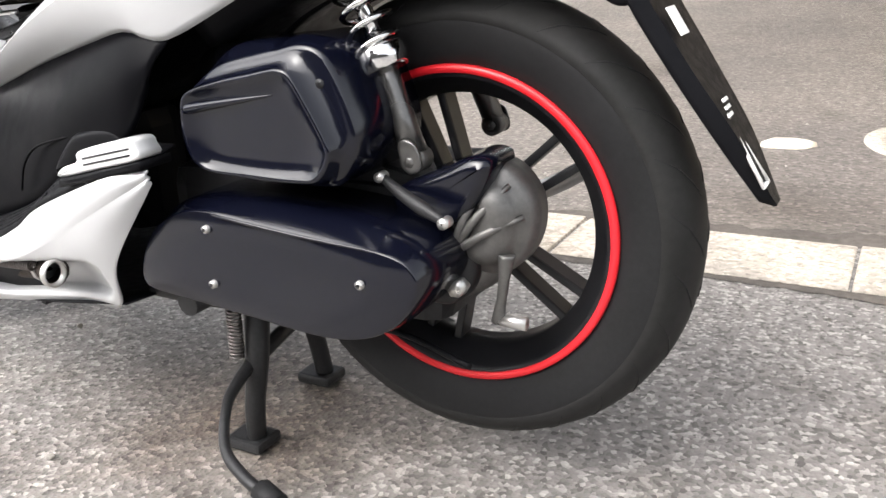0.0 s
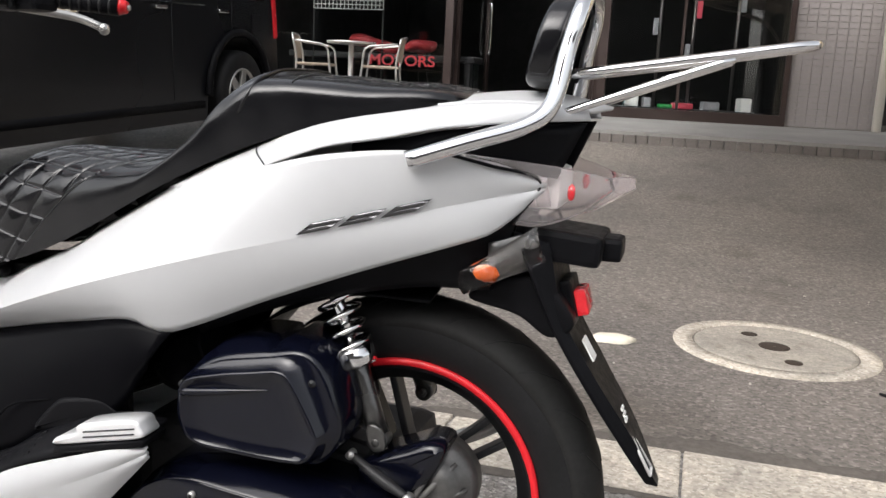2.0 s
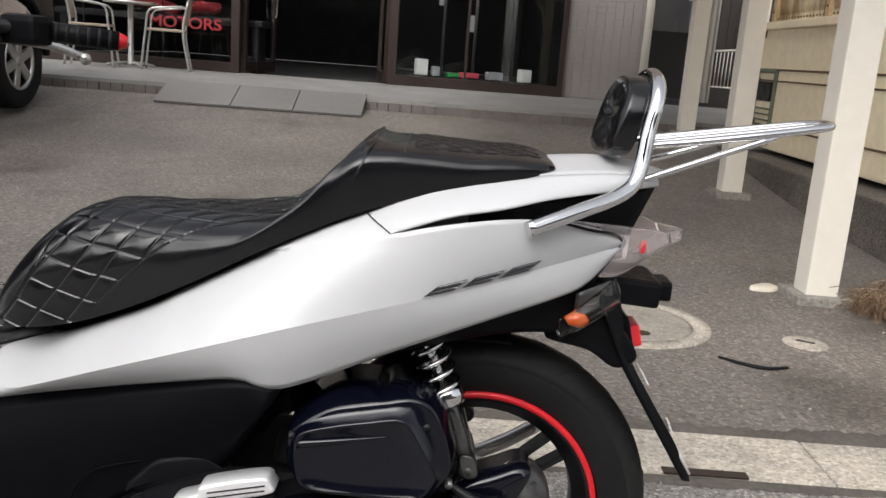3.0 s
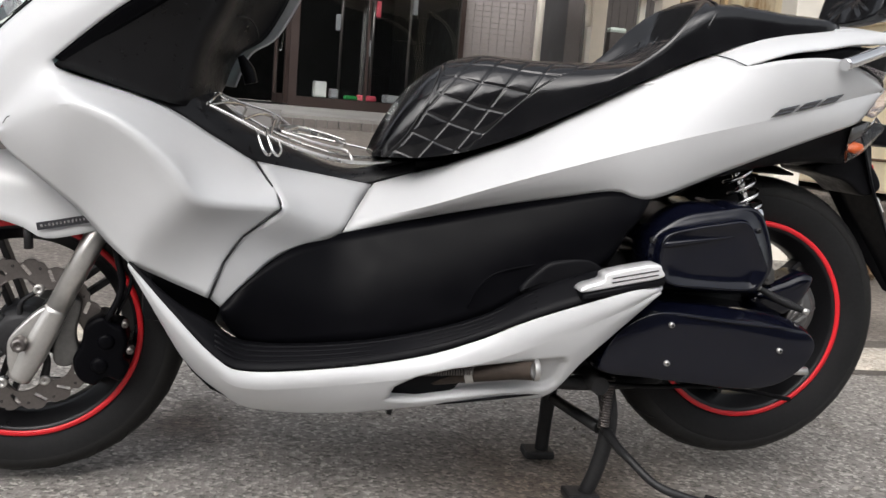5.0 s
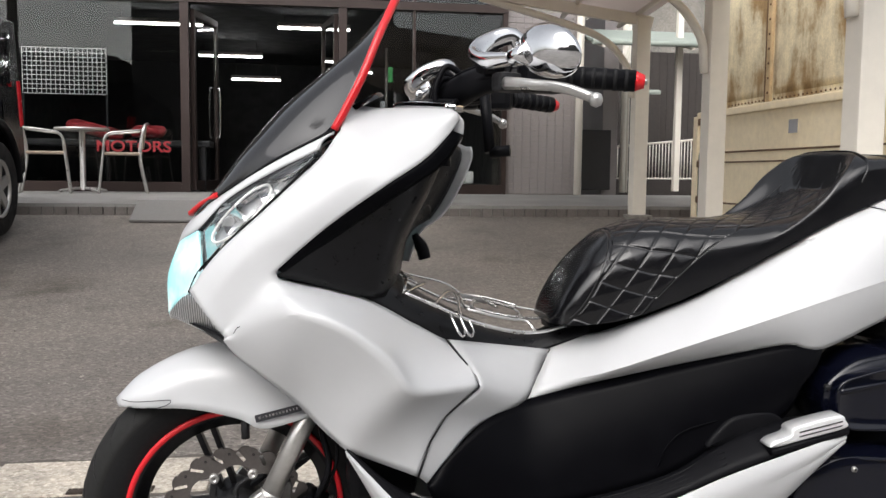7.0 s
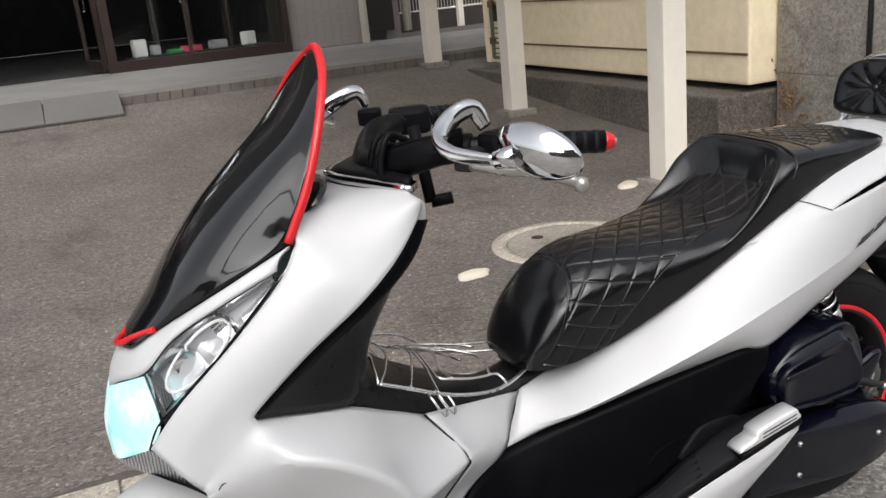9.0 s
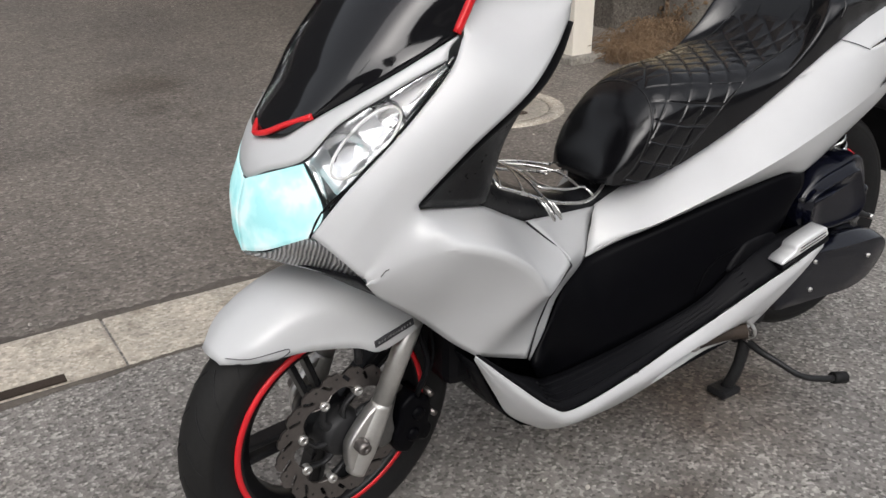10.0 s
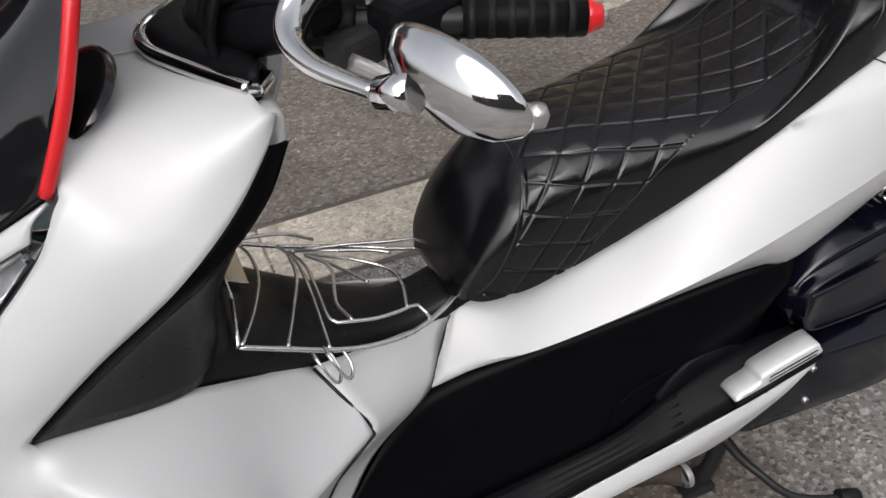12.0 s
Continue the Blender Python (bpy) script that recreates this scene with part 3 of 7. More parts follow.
def shop_parcel(x, y, size, mat, turn):
    z = FLOOR + 0.13 + size[2] / 2
    return solo("shop_parcel", block(size, (x, y, z), Matrix.Rotation(radians(turn), 4, "Z"), 0.02), mat, "small packed goods on the display shelf", "goods", "goods low in the shop window")


solo("display_shelf", block((1.7, 0.5, 0.13), (1.5, 9.95, FLOOR + 0.062), bevel=0.01), DARK_METAL, "low dark display shelf behind the window", "shelf")
for _px, _w, _h, _m in ((0.80, 0.16, 0.20, PAPER), (0.98, 0.10, 0.12, GREY_BOX), (1.40, 0.24, 0.07, PINK), (1.20, 0.16, 0.05, GREEN), (1.72, 0.20, 0.10, GREY_BOX), (2.10, 0.14, 0.16, PAPER)):
    shop_parcel(_px, 9.86, (_w, 0.14, _h), _m, 12 * _px)


def carport():
    t = thing("carport", "cream-painted steel carport with curved brackets and sheet roof", "carport", (3.4, 5.2, 0), kind="structure")
    base = ((2.99, 2.72), (3.33, 5.2), (3.55, 7.44))
    tops = []
    for x, y in base:
        z0 = ground_z(x, y)
        part("pillar", block((0.15, 0.15, 2.5 - z0), (x, y, (2.5 + z0) / 2), bevel=0.006), CREAM, t)
        part("footing", block((0.26, 0.26, 0.06), (x, y, z0 + 0.01), bevel=0.01), CONCRETE, t)
        xe = x - 2.65
        beam = [(x + 0.1, y, 2.47), (x, y, 2.49), (xe, y, 2.83)]
        bm = bmesh.new()
        for a, b in zip(beam, beam[1:]):
            d = Vector(b) - Vector(a)
            turn = d.to_track_quat("X", "Z").to_matrix().to_4x4()
            block((d.length + 0.02, 0.07, 0.11), (Vector(a) + Vector(b)) / 2, turn, 0.004, bm)
        part("beam", bm, CREAM, t)
        part("bracket", sweep([(x - 0.09, y, 1.68), (x - 0.14, y, 1.98), (x - 0.42, y, 2.28), (x - 0.95, y, 2.46), (x - 1.75, y, 2.66)], 0.038, 8, 30), CREAM, t)
        tops.append((x, y, xe))
    for f in (0.02, 0.27, 0.52, 0.77, 1.0):
        pts = []
        for x, y, xe in tops:
            pts.append((x + (xe - x) * f, y, 2.50 + 0.34 * f + 0.05))
        pts = [(pts[0][0] - 0.12, 1.4, pts[0][2])] + pts + [(pts[-1][0] + 0.06, 8.2, pts[-1][2])]
        part("purlin", bar(pts, 0.028, 6), CREAM, t)
    bm = bmesh.new()
    rows = []
    for k, (dy, dx) in enumerate(((1.4, -0.12), (2.72, 0), (5.2, 0.34), (7.44, 0.56), (8.2, 0.62))):
        rows.append([(2.99 + dx + 0.12 - 2.8 * f, dy, 2.585 + 0.35 * f) for f in (0, 0.25, 0.5, 0.75, 1.0)])
    grid_faces(bm, rows)
    part("roof_sheet", bm, ROOF_SHEET, t, "translucent grey roof sheet", 0.006)
    return t


ROOF_SHEET, _rn, _rl, _rb = shader("translucent_roof_sheet", (0.50, 0.46, 0.44), 0.5)
_rb.inputs["Transmission Weight"].default_value = 0.0
_rt = _rn.new("ShaderNodeBsdfTranslucent")
_rt.inputs[0].default_value = (0.72, 0.66, 0.63, 1)
_rm = _rn.new("ShaderNodeMixShader")
_rm.inputs[0].default_value = 0.5
_rl.new(_rb.outputs[0], _rm.inputs[1])
_rl.new(_rt.outputs[0], _rm.inputs[2])
_rl.new(_rm.outputs[0], _rn["Material Output"].inputs[0])
carport()

RUSTY = plain("rusty_cream_paint", (0.88, 0.75, 0.53), 0.55, 0, 0, 12, 0.16, 0.001)
HATCH = plain("faded_green_paint", (0.12, 0.14, 0.10), 0.6, 0, 0, 30, 0.3)


def stained(name, base, stain):
    """Old paint with rust running down from seams and dents."""
    m, n, l, b = shader(name, base, 0.6)
    at = coords(n)
    k = n.new("ShaderNodeMapping")
    k.inputs["Scale"].default_value = (1.0, 1.0, 0.28)
    l.new(at, k.inputs["Vector"])
    runs = noise_tex(n, l, 5.0, 6, 0.62, k.outputs[0])
    spots = noise_tex(n, l, 2.2, 5, 0.6, at)
    dirt = ramp(n, l, mix(n, l, 0.5, runs, spots), [(0.38, base), (0.48, tuple(c * 0.74 for c in base)), (0.56, stain), (0.70, tuple(c * 0.5 for c in stain))])
    fine = ramp(n, l, noise_tex(n, l, 60, 4, 0.6, at), [(0.3, (0.85, 0.85, 0.85)), (0.7, (1.1, 1.1, 1.1))])
    l.new(mix(n, l, 1.0, dirt, fine, "MULTIPLY"), b.inputs["Base Color"])
    bump(n, l, b, spots, 0.4, 0.03)
    return m


STAINED = stained("stained_cream_paint", (0.84, 0.73, 0.50), (0.34, 0.22, 0.10))
BROWN_POST = plain("rust_bled_paint", (0.40, 0.29, 0.16), 0.7, 0, 0, 9, 0.5, 0.001)
RUST = plain("rust_brown", (0.13, 0.075, 0.04), 0.8, 0, 0, 30, 0.4, 0.001)


def storage_box():
    t = thing("storage_container", "old cream metal storage container with rusty seams on a plinth", "container", (5, 4.9, 0.35))
    part("body", block((2.2, 3.70, 1.06), (5.1, 5.05, 0.93), bevel=0.02), RUSTY, t)
    part("upper_body", block((2.16, 3.66, 1.86), (5.12, 5.05, 2.40), bevel=0.02), STAINED, t, "dented upper wall with brown rust stains")
    part("roof", block((2.3, 3.8, 0.10), (5.1, 5.05, 3.36), bevel=0.02), RUSTY, t)
    part("ledge", block((0.06, 3.72, 0.07), (3.99, 5.05, 1.46), bevel=0.012), RUSTY, t)
    for z, h in ((1.085, 0.016), (0.99, 0.014), (0.60, 0.016)):
        part("seam", block((0.014, 3.68, h), (3.998, 5.05, z), bevel=0.003), RUST, t)
    posts = (3.27, 4.30, 5.62, 6.76)
    for y in posts:
        p = part("post", block((0.04, 0.07, 1.80), (4.03, y, 2.39), bevel=0.006), BROWN_POST, t, "brown rusty riveted post")
        part("post_seam", block((0.02, 0.018, 1.78), (4.02, y + 0.045, 2.39)), RUST, p)
        for k in range(14):
            part("rivet", turned([(0.001, -0.010), (0.009, -0.007), (0.012, 0.0)], (4.008, y - 0.012, 1.58 + k * 0.125), "x", 8), RUST, p)
    bm = bmesh.new()
    for i in range(57):
        turned([(0.001, -0.010), (0.008, -0.006), (0.010, 0.0)], (4.04, 3.24 + i * 0.064, 1.525), "x", 6, bm=bm)
    tagged(part("rivets", bm, RUST, t), kind="stuff")
    for a, b in zip(posts, posts[1:]):
        c, w = (a + b) / 2, (b - a) / 2
        bm = bmesh.new()
        rnd = random.Random(int(a * 100))
        rows = []
        for i in range(25):
            row = []
            for j in range(25):
                u, v = i / 24, j / 24
                bulge = 0.02 * math.sin(math.pi * u) * math.sin(math.pi * v) + 0.012 * math.sin(7 * u + a) * math.sin(5 * v + 2 * a) * math.sin(math.pi * u) * math.sin(math.pi * v)
                row.append(Vector((4.038 - max(-0.004, bulge), a + 0.06 + (b - a - 0.12) * u, 1.56 + 1.66 * v)))
            rows.append(row)
        grid_faces(bm, rows)
        part("sheet_panel", bm, STAINED, t, "dented stained sheet panel", 0.003)
    for z in (1.40, 0.98, 0.62):
        part("hinge", block((0.05, 0.10, 0.07), (3.985, 6.86, z), bevel=0.01), RUST, t, "rusty hinge")
    part("corner_post", block((0.06, 0.10, 1.05), (3.985, 6.93, 0.93), bevel=0.01), RUSTY, t)
    y0, z0, w, h = 6.62, 0.765, 0.46, 0.62
    for dy, dz, a, b in ((-w / 2, 0, 0.03, h), (w / 2, 0, 0.03, h), (0, h / 2, w, 0.03), (0, -h / 2, w, 0.03)):
        part("hatch_frame", block((0.03, a, b), (3.985, y0 + dy, z0 + dz), bevel=0.004), HATCH, t, "faded green hatch frame")
    # solid dark block; its colour stands for the shade of an open hatch
    part("hatch_shade", block((0.02, w * 0.72, 0.17), (3.994, y0 + 0.03, z0 + 0.13), bevel=0.004), DARK_METAL, t, "dark block for the shade in the hatch opening")
    for k in range(6):
        part("hatch_slat", block((0.03, w * 0.74, 0.012), (3.99, y0 + 0.02, z0 - 0.02 - 0.05 * k), bevel=0.003), HATCH, t, "faded green hatch slat")
    part("label", block((0.004, 0.13, 0.11), (3.996, 5.15, 1.27)), GREY_BOX, t)
    return t


storage_box()
PLINTH = stony("dirty_dark_plinth", (0.13, 0.115, 0.10), (0.2, 0.18, 0.16), (0.07, 0.06, 0.05), 90, 2.0, 0.004)
solo("plinth", block((2.2, 3.86, 0.45), (4.85, 5.12, 0.13), bevel=0.02), PLINTH, "rough concrete plinth under the container", "plinth", kind="structure")
wall_yard = thing("wall_yard", "grey concrete yard wall with a joint", "wall", (4.3, 2.1, 0), kind="structure")
for _y0, _y1 in ((1.10, 2.44), (2.452, 3.17)):
    for _z0, _z1 in ((0.0, 0.46), (0.464, 1.1), (1.104, 1.8)):
        part("wall_panel", block((0.18, _y1 - _y0, _z1 - _z0), (4.3, (_y0 + _y1) / 2, (_z0 + _z1) / 2), bevel=0.004), CONCRETE, wall_yard)
part("wall_joint", block((0.15, 0.02, 1.78), (4.3, 2.446, 0.89)), DARK_METAL, wall_yard)
part("wall_pipe", bar([(4.195, 2.446, 0.25), (4.195, 2.446, 1.8)], 0.014, 8), DARK_METAL, wall_yard, "dark pipe on the wall joint")


def dry_vine(x, y, z, seed):
    rnd = random.Random(seed)
    bm = bmesh.new()
    for _ in range(14):
        a, run = rnd.uniform(0.4, 2.7), rnd.uniform(0.1, 0.34)
        p = [(x - rnd.uniform(0, 0.03), y + run * f * math.cos(a) + rnd.uniform(-0.02, 0.02), z + run * f * math.sin(a) * 1.3) for f in (0, 0.35, 0.7, 1.0)]
        sweep(p, [0.004, 0.0025, 0.0015], 4, 10, bm=bm, caps=False)
        for f in (0.4, 0.6, 0.8, 1.0):
            c = Vector(p[0]).lerp(Vector(p[3]), f)
            q = rnd.uniform(0.012, 0.024)
            bmesh.ops.create_icosphere(bm, subdivisions=1, radius=q, matrix=Matrix.Translation(c) @ Matrix.Rotation(rnd.uniform(0, 3), 4, "X") @ Matrix.Diagonal((0.25, 1, 0.6, 1)))
    return solo("dry_vine", bm, STRAW, "dry brown vine on the concrete wall", "vine", kind="stuff")


dry_vine(4.195, 3.02, 0.22, 3)
dry_vine(4.195, 3.10, 0.0, 4)


def downpipe():
    t = thing("downpipe", "cream drainpipe beside the tiled wall", "pipe", (3.45, 9.38, FLOOR), kind="structure")
    part("pipe", bar([(3.48, 9.40, FLOOR), (3.48, 9.40, 5.0)], 0.05, 12), CREAM, t)
    return t


downpipe()
# side building behind the carport
solo("wall_side", block((6.4, 0.3, 6), (7.4, 14.3, 3)), CONCRETE, "pale rendered wall of the neighbouring house", "wall", kind="structure")


DARK_GATE = plain("black_gate_boards", (0.012, 0.010, 0.009), 0.6, 0, 0, 20, 0.3)
SHED = plain("dark_brown_boards", (0.035, 0.028, 0.024), 0.7, 0, 0, 20, 0.3)
AWNING = plain("grey_green_awning", (0.30, 0.34, 0.30), 0.6, 0, 0, 12, 0.15)


def railing():
    t = thing("railing", "cream metal railing before a dark passage", "railing", (6.0, 13.0, FLOOR))
    part("top_rail", bar([(5.26, 13.0, 1.36), (6.9, 13.0, 1.52)], 0.018, 8), CREAM, t)
    part("bottom_rail", bar([(5.26, 13.0, 0.80), (6.9, 13.0, 0.82)], 0.018, 8), CREAM, t)
    for i in range(28):
        x = 5.28 + i * 0.058
        part("baluster", bar([(x, 13.0, 0.80), (x, 13.0, 1.36 + 0.098 * (x - 5.26))], 0.009, 6), CREAM, t)
    part("sill", block((2.4, 0.2, 0.5), (6.2, 13.0, 0.55)), SHED, t, "dark kerb under the railing")
    return t


railing()


def side_passage():
    t = thing("wall_passage", "dark boarded passage wall under a grey-green awning", "wall", (4.6, 10.6, FLOOR), kind="structure")
    for i in range(24):
        part("board", block((0.138, 0.05, 2.6), (5.1 + 0.142 * i, 13.8, FLOOR + 1.2), bevel=0.004), SHED, t)
    part("awning", block((2.7, 1.5, 0.05), (4.95, 10.0, 2.74), Matrix.Rotation(radians(14), 4, "X"), 0.01), AWNING, t)
    for x in (3.75, 4.35, 4.95, 5.55):
        part("awning_rib", block((0.04, 1.5, 0.06), (x, 10.0, 2.69), Matrix.Rotation(radians(14), 4, "X")), CREAM, t)
    part("gutter", bar([(3.6, 9.28, 2.55), (6.3, 9.28, 2.55)], 0.04, 8), AWNING, t)
    part("passage_wall", block((0.24, 2.6, 2.9), (4.55, 12.6, FLOOR + 1.3), bevel=0.006), TILE, t, "grey tiled end of the passage wall")
    part("passage_pipe", bar([(4.745, 11.25, FLOOR), (4.745, 11.25, FLOOR + 2.6)], 0.045, 10), CREAM, t, "pale downpipe in the passage")
    part("passage_pipe", bar([(4.86, 11.40, FLOOR), (4.86, 11.40, FLOOR + 2.6)], 0.028, 8), CREAM, t, "pale downpipe in the passage")
    part("passage_gate", block((0.95, 0.05, 0.90), (4.06, 11.22, 1.09), bevel=0.006), DARK_GATE, t, "dark boarded gate of the passage")
    part("awning_post", block((0.08, 0.08, 2.5), (4.98, 9.80, 1.9), bevel=0.006), CREAM, t, "cream post under the awning")
    c = part("meter_cabinet", block((0.28, 0.2, 1.75), (6.00, 13.38, 1.42), bevel=0.01), SHED, t, "tall brown meter cabinet")
    part("cap", block((0.30, 0.22, 0.09), (6.00, 13.38, 2.33), bevel=0.04), AWNING, c, "pale rounded cap")
    return t


side_passage()


def opposite_house(x0, x1, h, y):
    t = thing("house_opposite", "plain house fronts across the street", "house", ((x0 + x1) / 2, y, 0), kind="structure")
    part("wall", block((x1 - x0, 6, h), ((x0 + x1) / 2, y - 3, h / 2)), HOUSE, t)
    part("roof", block((x1 - x0 + 0.6, 6.8, 0.25), ((x0 + x1) / 2, y - 3, h + 0.1)), SHED, t)
    for i in range(int((x1 - x0) / 2.4)):
        w = part("window", block((1.3, 0.06, 1.2), (x0 + 1.4 + 2.4 * i, y + 0.005, h - 1.6)), SHED, t)
        part("sill", block((1.5, 0.12, 0.06), (x0 + 1.4 + 2.4 * i, y + 0.03, h - 2.24)), CREAM, w)
    return t


HOUSE = plain("dull_house_render", (0.09, 0.085, 0.08), 0.8, 0, 0, 3, 0.2)
opposite_house(-26.0, -7.6, 4.9, -14.0)
opposite_house(-6.6, 3.0, 7.5, -13.0)
opposite_house(3.8, 26.0, 5.6, -15.0)
_pole = thing("utility_pole", "grey concrete utility pole across the street", "pole", (-9.4, -9.0, 0))
part("shaft", sweep([(-9.4, -9.0, 0), (-9.4, -9.0, 10)], [0.19, 0.13], 14, 4), CONCRETE, _pole)
part("cross_arm", block((1.8, 0.09, 0.09), (-9.4, -9.0, 9.2)), DARK_METAL, _pole)


def cafe_table(x, y):
    t = thing("cafe_table", "round silver pedestal cafe table on the step", "table", (x, y, FLOOR))
    part("tabletop", turned([(0.001, 0.70), (0.29, 0.70), (0.30, 0.715), (0.295, 0.73), (0.001, 0.73)], (x, y, FLOOR), "z", 40), ALLOY, t)
    part("column", turned([(0.05, 0.03), (0.032, 0.06), (0.032, 0.70)], (x, y, FLOOR), "z", 16), ALLOY, t)
    for k in range(4):
        a = radians(45 + 90 * k)
        part("foot", sweep([(x, y, FLOOR + 0.05), (x + 0.16 * math.cos(a), y + 0.16 * math.sin(a), FLOOR + 0.04), (x + 0.29 * math.cos(a), y + 0.29 * math.sin(a), FLOOR + 0.016)], 0.016, 8), ALLOY, t)
    return t


def cafe_chair(x, y, turn):
    t = thing("cafe_chair", "silver tube cafe chair with pale woven seat and back", "chair", (x, y, FLOOR), "chairs round the cafe table")
    m = Matrix.Translation((x, y, FLOOR)) @ Matrix.Rotation(radians(turn), 4, "Z")

    def put(name, bm, mat):
        bm.transform(m)
        part(name, bm, mat, t)

    for s in (-1, 1):
        put("front_leg", sweep([(0.25, s * 0.24, 0.0), (0.20, s * 0.235, 0.44), (0.16, s * 0.25, 0.64), (-0.02, s * 0.27, 0.68), (-0.20, s * 0.22, 0.70)], 0.0125, 8), ALLOY)
        put("back_leg", sweep([(-0.26, s * 0.21, 0.0), (-0.19, s * 0.20, 0.42), (-0.24, s * 0.20, 0.76)], 0.0125, 8), ALLOY)
    put("seat", block((0.42, 0.42, 0.03), (0.0, 0, 0.44), bevel=0.012), WOVEN)
    put("backrest", loft([[(-0.21, -0.21, 0.50), (-0.235, 0, 0.50), (-0.21, 0.21, 0.50)], [(-0.235, -0.21, 0.75), (-0.275, 0, 0.78), (-0.235, 0.21, 0.75)]], 12, 4), WOVEN)
    put("back_rail", sweep([(-0.24, -0.21, 0.76), (-0.28, 0, 0.785), (-0.24, 0.21, 0.76)], 0.0125, 8), ALLOY)
    return t


WOVEN = plain("pale_woven_seat", (0.36, 0.29, 0.22), 0.6, 0, 0, 90, 0.3, 0.001)
cafe_table(-2.50, 8.90)
cafe_chair(-2.80, 8.55, 14)
cafe_chair(-2.03, 8.72, 193)


def off_road_car(x, y):
    """Black off-road car, its tail towards the shop, one flank to the yard; built facing -x, then turned."""
    z = ground_z(x, y) + 0.03
    R = 0.41
    t = thing("off_road_car", "black off-road car parked with its tail to the shop", "car", (x, y, z))
    arch = lambda c: [(c + 0.53 * math.cos(a), 0.43 + 0.53 * math.sin(a)) for a in [math.pi * k / 10 for k in range(11)]]
    L = [(-4.68, 0.5), (-4.75, 0.98), (-4.5, 1.10), (-3.30, 1.18), (-2.65, 1.82), (0.66, 1.86), (0.74, 1.25), (0.80, 0.70), (0.80, 0.52), (0.56, 0.45)] + arch(0.0)[1:] + [(-0.56, 0.22), (-3.19, 0.22)] + arch(-3.75)[:-1] + [(-4.31, 0.45)]
    bm = flat_shape([(x + a, y - 0.08, z + b) for a, b in L], 1.83)
    for f in bm.faces:
        f.smooth = False
    part("body", bm, TRUCK_BLACK, t)
    for k, h in ((-0.02, 1.20),):
        part("swage_line", bar([(x - 2.7, y - 0.082, z + h), (x - 0.56, y - 0.082, z + h)], 0.008, 6), TRUCK_BLACK, t)
    for wa, wb in ((-2.0, -1.1), (-1.0, -0.1), (0.0, 0.52)):
        part("side_window", plate([(x + wa, z + 1.28), (x + wa + 0.10, z + 1.74), (x + wb, z + 1.74), (x + wb, z + 1.28)], y - 0.06, y - 0.086, 0.008, 2, 4, smooth=False), SCREEN, t)
    for sx in (-1.05, -0.10):
        part("door_seam", bar([(x + sx, y - 0.081, z + 0.95 if sx > -0.5 else z + 0.42), (x + sx, y - 0.081, z + 1.25)], 0.004, 5), DARK_METAL, t)
        part("door_handle", block((0.16, 0.03, 0.03), (x + sx - 0.16, y - 0.09, z + 1.16), bevel=0.008), CHROME, t)
    part("fuel_flap", block((0.16, 0.012, 0.16), (x + 0.35, y - 0.082, z + 1.08), bevel=0.01), TRUCK_BLACK, t)
    part("sill_step", bar([(x - 3.1, y - 0.06, z + 0.36), (x - 0.60, y - 0.06, z + 0.36)], 0.04, 8), BLACK_PLASTIC, t)
    for wx in (0, -3.75):
        for wy, s in ((y - 0.02, 1), (y + 1.55, -1)):
            c = Vector((x + wx, wy, z + R))
            w = part("wheel", turned([(0.24, -0.10), (0.37, -0.125), (0.40, -0.10), (R, -0.06), (R, 0.06), (0.40, 0.10), (0.37, 0.125), (0.24, 0.10)], c, "y", 40), RUBBER, t)
            part("rim", turned([(0.25, -0.105), (0.235, -0.10), (0.225, -0.06), (0.20, -0.03), (0.05, -0.05), (0.001, -0.05)], c, "y", 32), DARK_METAL, w)
            part("rim_lip", turned([(0.250, -0.10), (0.248, -0.112), (0.232, -0.108), (0.226, -0.09)], c, "y", 40), ALLOY, w)
            part("hub_cap", turned([(0.001, -0.105), (0.04, -0.102), (0.055, -0.085), (0.06, -0.05)], c, "y", 24), ALLOY, w)
            for k in range(6):
                a = 2 * math.pi * k / 6 + 0.3
                turn = Matrix.Rotation(-a, 4, "Y")
                part("spoke", block((0.19, 0.03, 0.085), c + Vector((0.14 * math.cos(a), -0.085, 0.14 * math.sin(a))), turn, 0.01), ALLOY, w)
        part("arch_trim", sweep([(x + wx + 0.55 * math.cos(a), y - 0.10, z + 0.43 + 0.55 * math.sin(a)) for a in [math.pi * k / 10 for k in range(11)]], 0.035, 8), BLACK_PLASTIC, t)
    part("tail_lamp", block((0.09, 0.12, 0.42), (x + 0.73, y - 0.03, z + 1.14), Matrix.Rotation(radians(-7), 4, "Y"), 0.02), TAIL_RED, t)
    part("bumper", block((0.16, 1.74, 0.24), (x + 0.80, y + 0.83, z + 0.62), bevel=0.05), BLACK_PLASTIC, t)
    part("mud_flap", block((0.02, 0.26, 0.30), (x + 0.50, y + 0.08, z + 0.35)), RUBBER, t)
    t.rotation_euler = (0, radians(-2.9), radians(90))
    return t


TRUCK_BLACK = plain("black_truck_paint", (0.005, 0.0055, 0.007), 0.25, 0, 0.1, 6, 0.2, 0, 0.05, 0.3)
off_road_car(-2.63, 6.32)


# ---- the scooter ----
bike = thing("motor_scooter", "pearl white maxi scooter with black quilted seat, on its centre stand", "scooter", (0.65, 0, 0))
FW, RW = Vector((0.020, 0, 0.267)), Vector((1.288, 0, 0.333))


